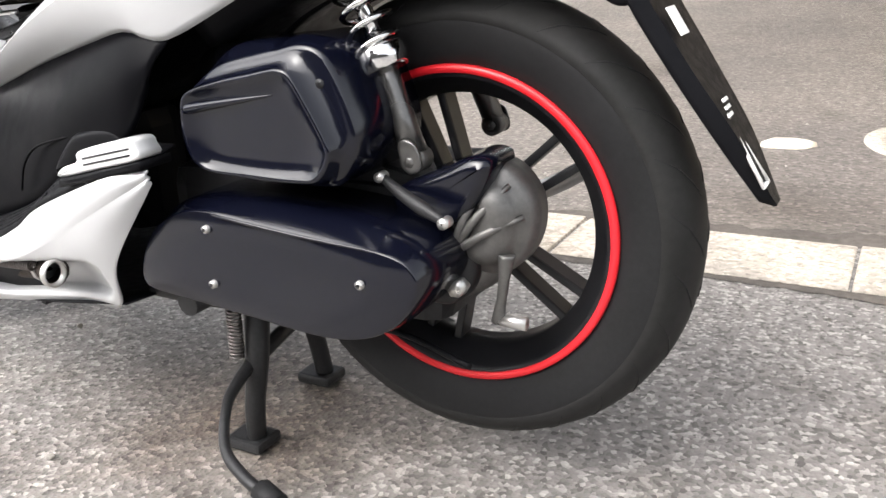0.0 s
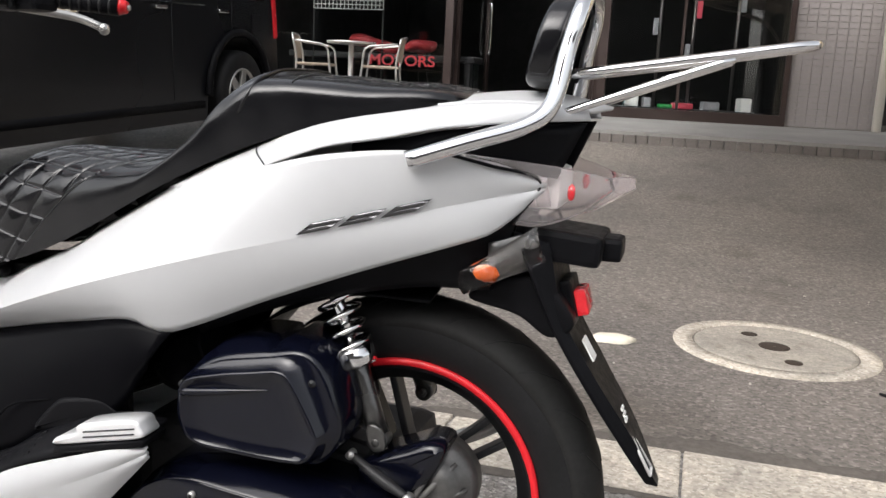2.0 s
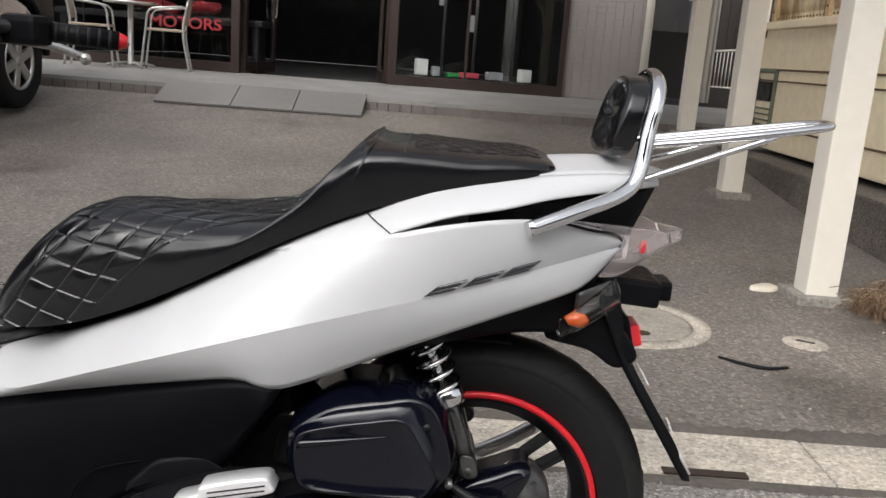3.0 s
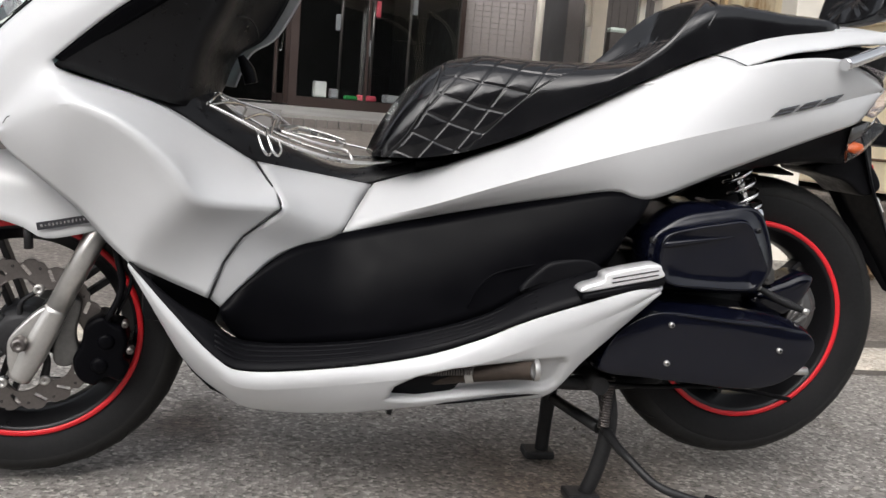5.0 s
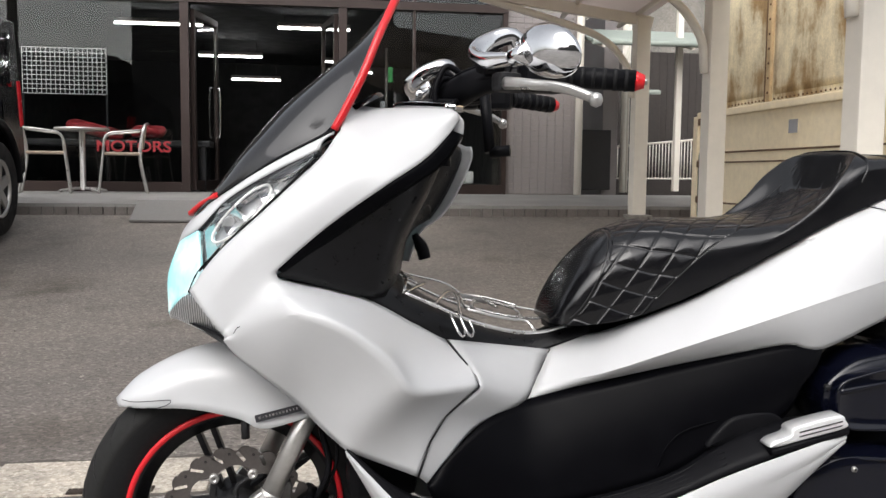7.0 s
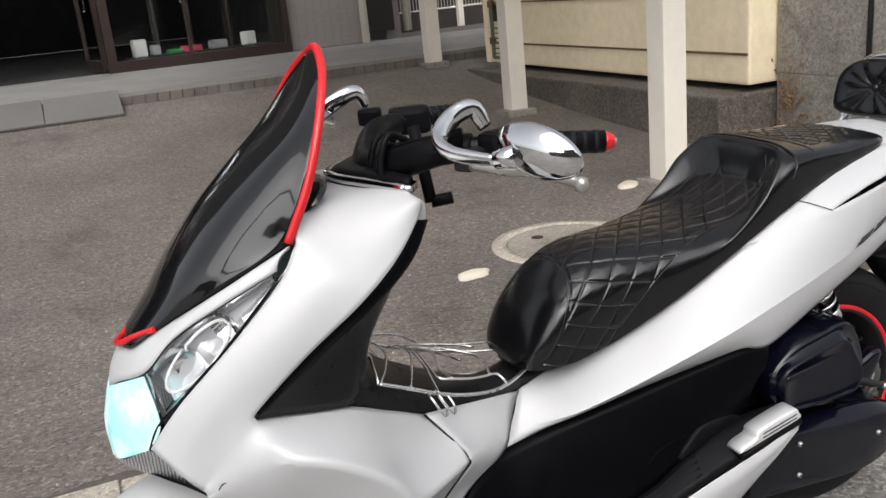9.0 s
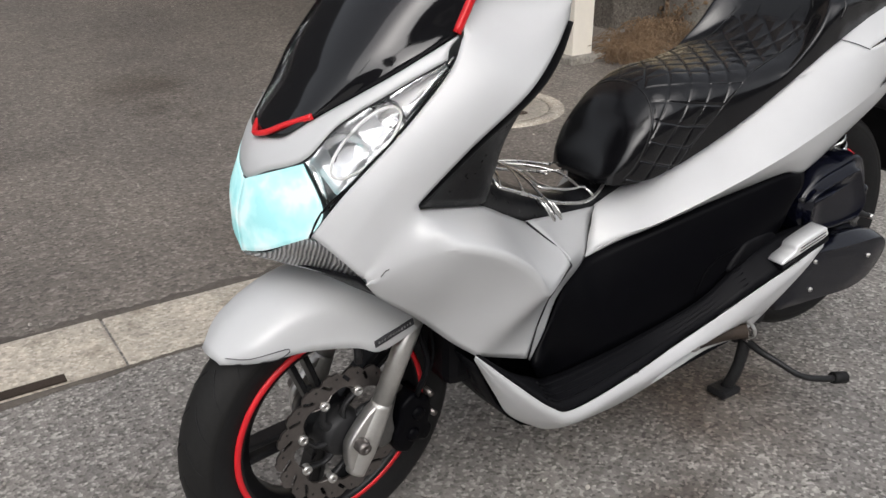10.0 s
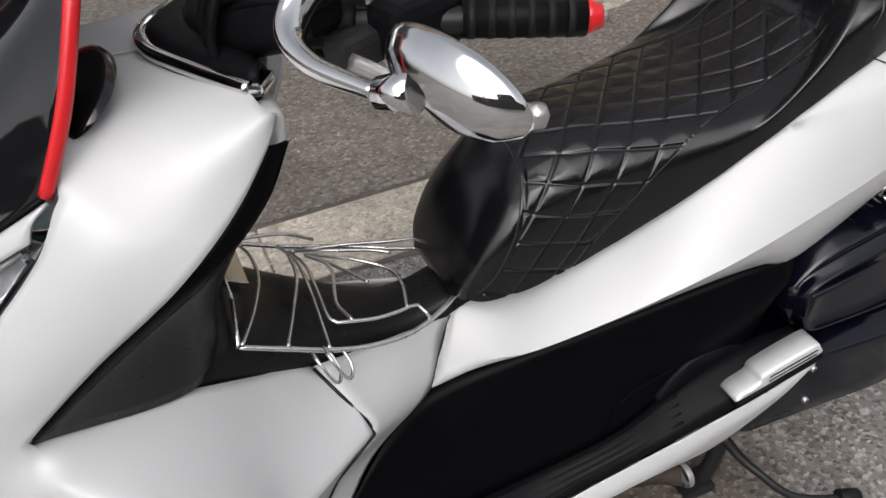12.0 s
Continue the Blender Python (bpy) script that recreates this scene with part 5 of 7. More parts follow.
def windscreen():
    edge = [(0.004, -0.078, 0.806), (0.10, -0.134, 0.866), (0.188, -0.153, 0.912), (0.226, -0.152, 0.985), (0.257, -0.132, 1.060), (0.283, -0.088, 1.118), (0.297, -0.034, 1.146)]
    mid = [(-0.044, 0, 0.772), (-0.004, 0, 0.820), (0.042, 0, 0.884), (0.098, 0, 0.948), (0.158, 0, 1.000), (0.212, 0, 1.042), (0.256, 0, 1.092), (0.288, 0, 1.140), (0.298, 0, 1.153)]
    ev, mv = spline(edge, 9), spline(mid, 9)
    q = [b + (a - b) * 0.22 + Vector((0, (a.y - b.y) * 0.46, 0)) for a, b in zip(ev, mv)]
    fl = lambda r: [(v[0], -v[1], v[2]) for v in r]
    w = part("windscreen", loft([edge, q, mid, fl(q), fl(edge)], 40, 8, smooth_across=True), SCREEN, bike, "dark smoked windscreen with red edging", 0.003)
    rim = edge[2:] + [(0.300, 0, 1.156)] + list(reversed(fl(edge[2:])))
    part("screen_edging", sweep(rim, 0.0065, 8, 80), RED_GLOSS, w, "red rubber edging")
    part("screen_edging", sweep([(0.001, -0.080, 0.809), (-0.012, -0.063, 0.801), (-0.027, -0.046, 0.793), (-0.044, -0.022, 0.780), (-0.051, 0, 0.775), (-0.041, 0.022, 0.777), (-0.021, 0.046, 0.787), (-0.006, 0.063, 0.796), (0.006, 0.080, 0.803)], 0.0046, 8, 40), RED_GLOSS, w, "red rubber edging")
    for r in (edge[:3], fl(edge[:3])):
        part("screen_gasket", sweep(r, 0.003, 6), BLACK_PLASTIC, w)


windscreen()


def leg_shield():
    line = [(0.378, -0.0850, 0.566), (0.405, -0.1300, 0.533), (0.421, -0.1565, 0.502), (0.366, -0.1645, 0.458), (0.340, -0.1695, 0.418), (0.321, -0.1725, 0.362)]
    right = [(0.567, -0.046, 0.539), (0.550, -0.056, 0.510), (0.520, -0.080, 0.460), (0.427, -0.118, 0.427), (0.377, -0.146, 0.388), (0.337, -0.158, 0.345)]
    pair("inner_side_cover", loft([[(x, y + 0.003, z) for x, y, z in line], right], 30, 8), WHITE, bike, "", 0.003)
    for s in (1, -1):
        part("panel_gap", bar([(x, s * y, z) for x, y, z in line], 0.0022, 5), DARK_METAL, bike)
        part("panel_gap", sweep([(0.568, s * -0.0475, 0.540), (0.550, s * -0.0585, 0.511), (0.520, s * -0.0825, 0.461)], 0.0009, 5), DARK_METAL, bike)
    part("scratch", sweep([(0.036, -0.1925, 0.603), (0.041, -0.1960, 0.611), (0.046, -0.1985, 0.614)], 0.0008, 4), DARK_METAL, bike)


leg_shield()


def inner_panel():
    left = [(0.100, -0.187, 0.690), (0.178, -0.201, 0.764), (0.264, -0.210, 0.826), (0.326, -0.187, 0.868), (0.369, -0.166, 0.911)]
    ml = [(0.255, -0.135, 0.648), (0.285, -0.135, 0.735), (0.325, -0.135, 0.800), (0.355, -0.14, 0.860), (0.378, -0.15, 0.925)]
    c = [(0.300, 0, 0.655), (0.315, 0, 0.735), (0.342, 0, 0.800), (0.365, 0, 0.860), (0.385, 0, 0.905)]
    mr = [(0.306, 0.055, 0.665), (0.325, 0.055, 0.737), (0.362, 0.055, 0.802), (0.392, 0.055, 0.855), (0.408, 0.055, 0.900)]
    right = [(0.310, 0.100, 0.680), (0.333, 0.100, 0.737), (0.374, 0.100, 0.768), (0.405, 0.096, 0.819), (0.426, 0.092, 0.872), (0.424, 0.090, 0.895)]
    f = lambda r: [(x, -y, z) for x, y, z in r]
    part("inner_panel", loft([left, ml, c, mr, right], 24, 8, smooth_across=True), INNER_PLASTIC, bike, "black inner leg panel", 0.003)
    far = [(0.100, 0.189, 0.690), (0.178, 0.199, 0.764), (0.264, 0.202, 0.826), (0.320, 0.190, 0.870), (0.365, 0.160, 0.936)]
    edge = [(x + 0.012, y + 0.006, z + 0.002) for x, y, z in right]
    part("inner_trim", loft([far, edge, [(x + 0.008, y - 0.012, z) for x, y, z in edge]], 24, 5), WHITE, bike, "white inner edge of the leg shield", 0.004)
    part("panel_gap", sweep([(0.300, -0.10, 0.775), (0.345, -0.03, 0.792), (0.362, 0.03, 0.785), (0.368, 0.085, 0.762)], 0.0015, 5, 24), DARK_METAL, bike)
    part("key_fob", sweep([(0.338, 0.07, 0.735), (0.352, 0.07, 0.71), (0.358, 0.07, 0.69)], [0.006, 0.012, 0.012], 8), BLACK_PLASTIC, bike)
    tl = [(0.100, -0.186, 0.688), (0.135, -0.157, 0.676), (0.220, -0.140, 0.653), (0.313, -0.102, 0.601), (0.376, -0.079, 0.566), (0.461, -0.058, 0.539), (0.530, -0.048, 0.533), (0.640, -0.045, 0.566)]
    tm = [(0.200, -0.140, 0.685), (0.230, -0.125, 0.680), (0.270, -0.105, 0.664), (0.330, -0.078, 0.626), (0.392, -0.062, 0.594), (0.468, -0.042, 0.562), (0.535, -0.034, 0.552), (0.640, -0.032, 0.585)]
    tc = [(0.280, 0, 0.690), (0.290, 0, 0.682), (0.302, 0, 0.668), (0.338, 0, 0.636), (0.400, 0, 0.604), (0.472, 0, 0.572), (0.54, 0, 0.560), (0.64, 0, 0.590)]
    part("tunnel_cover", loft([tl, tm, tc, f(tm), f(tl)], 30, 6, smooth_across=True), INNER_PLASTIC, bike, "black centre tunnel cover", 0.003)


inner_panel()


def tail():
    top = [(0.567, -0.045, 0.539), (0.609, -0.040, 0.557), (0.655, -0.052, 0.569), (0.720, -0.084, 0.598), (0.808, -0.100, 0.637), (0.868, -0.112, 0.672), (0.983, -0.128, 0.737), (1.055, -0.157, 0.753), (1.141, -0.177, 0.780), (1.217, -0.180, 0.799), (1.311, -0.160, 0.809), (1.400, -0.118, 0.800), (1.462, -0.080, 0.776)]
    crease = [(0.535, -0.0685, 0.484), (0.600, -0.106, 0.500), (0.651, -0.135, 0.519), (0.768, -0.172, 0.566), (0.898, -0.196, 0.613), (1.033, -0.199, 0.656), (1.130, -0.193, 0.684), (1.228, -0.177, 0.710), (1.350, -0.138, 0.744), (1.462, -0.080, 0.770)]
    low = [(0.521, -0.080, 0.460), (0.606, -0.094, 0.485), (0.739, -0.127, 0.521), (0.869, -0.157, 0.552), (0.948, -0.173, 0.567), (1.008, -0.173, 0.558), (1.143, -0.166, 0.615), (1.255, -0.155, 0.660), (1.371, -0.128, 0.701), (1.410, -0.108, 0.718), (1.458, -0.080, 0.765)]
    # the shoulder grows out of the tail panel and parts from it over the grab slot
    k = top.index((0.983, -0.128, 0.737))
    joint = spline(top[k:k + 3], 12)
    rail = spline(top[:k + 1], 30)[:-1] + joint + spline(top[k + 2:], 21)[1:]
    n = len(rail)
    ridge, hem = spline(crease, n), spline(low, n)
    bm = bmesh.new()
    grid_faces(bm, between(rail, ridge, 12, 0.004))
    vs = grid_faces(bm, between(ridge, hem, 10, 0.004))
    t2 = [(0.983, -0.1275, 0.7372), (1.040, -0.128, 0.769), (1.108, -0.127, 0.800), (1.160, -0.125, 0.825), (1.230, -0.122, 0.843), (1.344, -0.110, 0.861), (1.430, -0.095, 0.868), (1.500, -0.050, 0.864)]
    l2 = joint + spline([joint[-1], (1.217, -0.178, 0.808), (1.283, -0.169, 0.821), (1.344, -0.148, 0.835), (1.430, -0.108, 0.846), (1.505, -0.052, 0.852)], 23)[1:]
    grid_faces(bm, between(spline(t2, len(l2)), l2, 8, 0.006))
    bmesh.ops.remove_doubles(bm, verts=bm.verts[:], dist=0.0005)
    bmesh.ops.recalc_face_normals(bm, faces=bm.faces[:])
    line = ridge[4:-3]
    on = {v for v in bm.verts if min((v.co - q).length for q in line) < 0.0012}
    for e in bm.edges:
        if e.verts[0] in on and e.verts[1] in on:
            e.smooth = False
    soft = [v for v in bm.verts if not v.is_boundary and min((v.co - q).length for q in joint[1:-1]) < 0.022]
    for _ in range(20):
        bmesh.ops.smooth_vert(bm, verts=soft, factor=0.5, use_axis_x=True, use_axis_y=True, use_axis_z=True)
    pair("tail_panel", bm, WHITE, bike, "", 0.003)
    for s in (1, -1):
        part("panel_gap", sweep([(1.103, s * -0.1285, 0.799), (1.120, s * -0.159, 0.7925), (1.141, s * -0.1805, 0.782)], 0.0009, 5), DARK_METAL, bike)
    f = lambda r: [(x, -y, z) for x, y, z in r]
    a = [(1.30, -0.116, 0.858), (1.40, -0.100, 0.867), (1.46, -0.076, 0.867), (1.505, -0.040, 0.861)]
    c = [(1.30, 0, 0.866), (1.40, 0, 0.880), (1.47, 0, 0.878), (1.525, 0, 0.866)]
    part("rear_deck", loft([a, c, f(a)], 16, 8, 0.0, smooth_across=True), WHITE, bike, "", 0.004)
    rec_t = [(1.24, -0.150, 0.813), (1.30, -0.144, 0.822), (1.36, -0.125, 0.835), (1.50, -0.05, 0.848)]
    rec_l = [(1.24, -0.150, 0.785), (1.30, -0.144, 0.790), (1.36, -0.120, 0.795), (1.47, -0.06, 0.78)]
    pair("grab_recess", loft([rec_t, rec_l], 16, 4), BLACK_PLASTIC, bike, "", 0.003)
    ut = [(1.00, -0.150, 0.60), (1.15, -0.148, 0.635), (1.30, -0.128, 0.69), (1.43, -0.085, 0.730)]
    ul = [(1.02, -0.120, 0.545), (1.15, -0.118, 0.600), (1.30, -0.100, 0.635), (1.40, -0.085, 0.640)]
    uc = [(1.02, 0.0, 0.55), (1.15, 0.0, 0.60), (1.30, 0.0, 0.625), (1.40, 0.0, 0.625)]
    part("undertail", loft([ut, ul, uc, f(ul), f(ut)], 24, 6), BLACK_PLASTIC, bike, "black undertail tray", 0.004)


tail()


LENS, _ln, _ll, _lb = shader("pearly_clear_lens", (0.95, 0.90, 0.90), 0.10)
_lb.inputs["Transmission Weight"].default_value, _lb.inputs["IOR"].default_value = 0.90, 1.16
SIGNAL = glass("clear_indicator_lens", (0.96, 0.94, 0.93), 0.03, 1.25)
PEARL_LENS = plain("pearly_crystal_reflector", (0.78, 0.75, 0.75), 0.22, 0.55, 0.4, 60, 0.2)


def tail_lamp():
    f = lambda r: [(x, -y, z) for x, y, z in r]
    top = [(1.33, -0.150, 0.812), (1.42, -0.118, 0.803), (1.485, -0.083, 0.795), (1.530, -0.042, 0.784)]
    mid = [(1.455, -0.088, 0.778), (1.49, -0.075, 0.770), (1.512, -0.055, 0.765), (1.535, -0.034, 0.768)]
    low = [(1.425, -0.095, 0.725), (1.45, -0.078, 0.722), (1.475, -0.057, 0.727), (1.497, -0.032, 0.736)]
    top_c, mid_c, low_c = [(1.40, 0, 0.818), (1.48, 0, 0.815), (1.52, 0, 0.806), (1.560, 0, 0.784)], [(1.46, 0, 0.78), (1.5, 0, 0.776), (1.53, 0, 0.77), (1.562, 0, 0.770)], [(1.43, 0, 0.725), (1.46, 0, 0.722), (1.49, 0, 0.728), (1.510, 0, 0.737)]
    t = part("tail_lamp", loft([top, mid, low], 16, 6), LENS, bike, "clear tail lamp lens over red bulbs", 0.002)
    t.visible_shadow = False
    o = part("lens", loft([f(top), f(mid), f(low)], 16, 6), LENS, t, "", 0.002)
    o.visible_shadow = False
    g = part("lens", loft([[top[3], top_c[3], f(top)[3]], [mid[3], mid_c[3], f(mid)[3]], [low[3], low_c[3], f(low)[3]]], 10, 5), LENS, t, "", 0.002)
    g.visible_shadow = False
    for side in (1, -1):
        flip = lambda r: [Vector((v[0], side * v[1], v[2])) for v in r]
        part("lamp_reflector", loft([flip([(1.40, -0.100, 0.785), (1.46, -0.075, 0.782)]), flip([(1.42, -0.082, 0.745), (1.465, -0.055, 0.745)])], 8, 4), PEARL_LENS, t, "pale crystal lamp reflector", 0.002)
        part("lamp_gasket", sweep(flip([top[0], (1.40, -0.126, 0.796), mid[0], low[0]]), 0.0022, 6, 30), BLACK_PLASTIC, t)
    part("lamp_back", block((0.07, 0.11, 0.05), (1.44, 0, 0.765), bevel=0.01), PAPER, t)
    for s in (-1, 1):
        part("red_bulb", turned([(0.001, -0.010), (0.004, -0.007), (0.005, 0.0), (0.004, 0.007), (0.001, 0.010)], (1.490, s * 0.070, 0.766), "z", 12), TAIL_RED, t, "red bulb cover")
        tip, root = Vector((1.372, s * -0.135, 0.662)), Vector((1.452, s * -0.080, 0.715))
        bm = bmesh.new()
        a = [(1.374, s * -0.130, 0.668), (1.410, s * -0.117, 0.692), (1.455, s * -0.085, 0.724)]
        b = [(1.373, s * -0.132, 0.652), (1.413, s * -0.127, 0.674), (1.462, s * -0.100, 0.702)]
        c = [(1.378, s * -0.126, 0.640), (1.418, s * -0.112, 0.659), (1.466, s * -0.070, 0.680)]
        sig = part("turn_signal", loft([a, b, c], 14, 5, 0.0, smooth_across=True), SIGNAL, bike, "clear rear indicator with amber bulb", 0.002)
        sig.visible_shadow = False
        part("bulb", turned([(0.001, -0.016), (0.008, -0.011), (0.0105, 0), (0.008, 0.011), (0.001, 0.016)], (1.402, s * -0.114, 0.666), "x", 16), AMBER, sig, "amber bulb")
        part("lamp_shell", loft([[(1.40, s * -0.10, 0.70), (1.45, s * -0.075, 0.715)], [(1.40, s * -0.09, 0.65), (1.46, s * -0.06, 0.67)]], 6, 3), SHOCK, sig, "", 0.002)


tail_lamp()


def rear_guard():
    g = part("rear_mudguard", loft([[(1.425, -0.080, 0.715), (1.478, -0.072, 0.60), (1.526, -0.062, 0.52), (1.574, -0.043, 0.445), (1.608, -0.022, 0.392)],
        [(1.465, -0.06, 0.70), (1.49, -0.055, 0.605), (1.535, -0.05, 0.53), (1.585, -0.034, 0.455), (1.622, -0.012, 0.386)],
        [(1.465, 0.06, 0.70), (1.49, 0.055, 0.605), (1.535, 0.05, 0.53), (1.585, 0.034, 0.455), (1.622, 0.012, 0.386)],
        [(1.425, 0.080, 0.715), (1.478, 0.072, 0.60), (1.526, 0.062, 0.52), (1.574, 0.043, 0.445), (1.608, 0.022, 0.392)]], 30, 4, creases=(1, 2)), BLACK_PLASTIC, bike, "black rear mudguard flap with stickers", 0.004)
    arm = [(1.370, 0.618), (1.380, 0.636), (1.420, 0.652), (1.452, 0.656), (1.484, 0.634), (1.505, 0.598), (1.474, 0.580), (1.432, 0.604)]
    part("guard_arm", plate(arm, 0.055, -0.062, 0.006, 3, 48), BLACK_PLASTIC, g, "black number plate bracket")
    part("plate_lamp", block((0.11, 0.11, 0.04), (1.475, 0, 0.695), Matrix.Rotation(radians(4), 4, "Y"), 0.008), BLACK_PLASTIC, g)
    part("plate_lamp_nose", block((0.035, 0.055, 0.03), (1.535, 0, 0.692), bevel=0.006), BLACK_PLASTIC, g)
    part("reflector", block((0.02, 0.05, 0.034), (1.505, 0, 0.62), Matrix.Rotation(radians(-15), 4, "Y"), 0.004), TAIL_RED, g, "red rear reflector")
    part("reflector_block", block((0.035, 0.066, 0.05), (1.482, 0, 0.622), Matrix.Rotation(radians(-15), 4, "Y"), 0.004), BLACK_PLASTIC, g)
    turn = Matrix.Rotation(radians(-32), 4, "Y")
    part("sticker", block((0.002, 0.028, 0.03), (1.523, -0.03, 0.565), turn), PAPER, g, "white square sticker")
    bm = bmesh.new()
    c = Vector((1.6012, -0.022, 0.432))
    o = [Vector((-0.030, 0.0, 0.045)), Vector((0.012, -0.013, -0.022)), Vector((0.012, 0.013, -0.022))]
    for a, b in ((0, 1), (1, 2), (2, 0)):
        sweep([c + o[a], c + o[b]], 0.0022, 5, 2, bm=bm)
    part("sticker", bm, PAPER, g, "white triangle outline sticker")
    for k in range(3):
        part("sticker_bar", block((0.002, 0.018, 0.0035), (1.571 + 0.003 * k, -0.03, 0.492 - 0.007 * k), turn), PAPER, g)


rear_guard()


def grab_rail():
    r = part("grab_rail", sweep([(1.316, -0.176, 0.799), (1.38, -0.150, 0.822), (1.44, -0.118, 0.844), (1.465, -0.10, 0.87), (1.475, -0.085, 0.93), (1.484, -0.074, 0.970), (1.488, -0.045, 0.994), (1.489, 0.004, 1.002), (1.488, 0.053, 0.994), (1.484, 0.078, 0.970), (1.475, 0.085, 0.93), (1.465, 0.10, 0.87), (1.44, 0.118, 0.844), (1.38, 0.150, 0.822), (1.316, 0.176, 0.799)], 0.0105, 12, 90), CHROME, bike, "chrome grab rail with backrest hoop")
    # D-shaped pad: flat foot, round top, leather drawn in at the button
    bm = bmesh.new()
    rows = []
    for k in range(49):
        q = 2 * math.pi * k / 48
        y, h = 0.094 * math.copysign(abs(math.cos(q)) ** 0.8, math.cos(q)), math.sin(q)
        z = 0.058 * h ** 0.9 if h > 0 else -0.056 * abs(h) ** 0.28
        ring = []
        for j in range(15):
            a = -math.pi / 2 + math.pi * j / 14
            reach = 1 - 0.13 * abs(math.sin(a)) ** 5
            ring.append((reach, 0.017 * math.copysign(abs(math.sin(a)) ** 0.6, math.sin(a))))
        face = [(u / 8, -0.017) for u in range(8)][1:]
        line = [Vector((1.452 + dx + 0.25 * z * r, 0.008 + y * r, 0.942 + z * r)) for r, dx in face[:-1] + ring]
        for p in line:
            far = math.hypot(p.y - 0.008, p.z - 0.942)
            if p.x < 1.446 + 0.25 * (p.z - 0.942):
                p.x += 0.012 * math.exp(-(far / 0.016) ** 2) + 0.0028 * math.cos(11 * q) * math.exp(-((far - 0.03) / 0.024) ** 2)
        rows.append(line)
    vs = grid_faces(bm, rows)
    bmesh.ops.remove_doubles(bm, verts=bm.verts[:], dist=0.0004)
    bmesh.ops.holes_fill(bm, edges=[e for e in bm.edges if e.is_boundary], sides=0)
    b = part("backrest_pad", bm, LEATHER, bike, "small black buttoned leather backrest pad")
    part("button", turned([(0.001, -0.006), (0.008, -0.004), (0.009, 0.002)], (1.447, 0.008, 0.942), "x", 12), LEATHER, b)
    rack = part("rear_rack", sweep([(1.478, -0.050, 0.905), (1.56, -0.052, 0.918), (1.66, -0.046, 0.935), (1.735, -0.032, 0.948), (1.750, 0, 0.951), (1.735, 0.032, 0.948), (1.66, 0.046, 0.935), (1.56, 0.052, 0.918), (1.478, 0.050, 0.905)], 0.0058, 8, 60), CHROME, bike, "chrome rear luggage rack")
    for y in (-0.018, 0.018):
        part("rack_bar", sweep([(1.478, y, 0.905), (1.60, y * 0.95, 0.926), (1.742, y * 0.9, 0.951)], 0.004, 8), CHROME, rack)
    for s in (-1, 1):
        part("rack_strut", sweep([(1.45, s * 0.075, 0.85), (1.56, s * 0.06, 0.892), (1.66, s * 0.046, 0.930)], 0.0048, 8), CHROME, rack)


grab_rail()


def smooth(a, b, x):
    t = min(max((x - a) / (b - a), 0), 1)
    return t * t * (3 - 2 * t)


def along(table, x):
    """Smooth value from pairs of (x, value)."""
    n = len(table)
    if x <= table[0][0]:
        return table[0][1]
    for k in range(n - 1):
        (a, u), (b, v) = table[k], table[k + 1]
        if x <= b:
            d = (v - u) / (b - a)
            before = (u - table[k - 1][1]) / (a - table[k - 1][0]) if k else d
            after = (table[k + 2][1] - v) / (table[k + 2][0] - b) if k < n - 2 else d
            p, q = ((before + d) / 2 if before * d > 0 else 0.0), ((after + d) / 2 if after * d > 0 else 0.0)
            t, h = (x - a) / (b - a), b - a
            return u * (2 * t ** 3 - 3 * t * t + 1) + p * h * (t ** 3 - 2 * t * t + t) + v * (3 * t * t - 2 * t ** 3) + q * h * (t ** 3 - t * t)
    return table[-1][1]


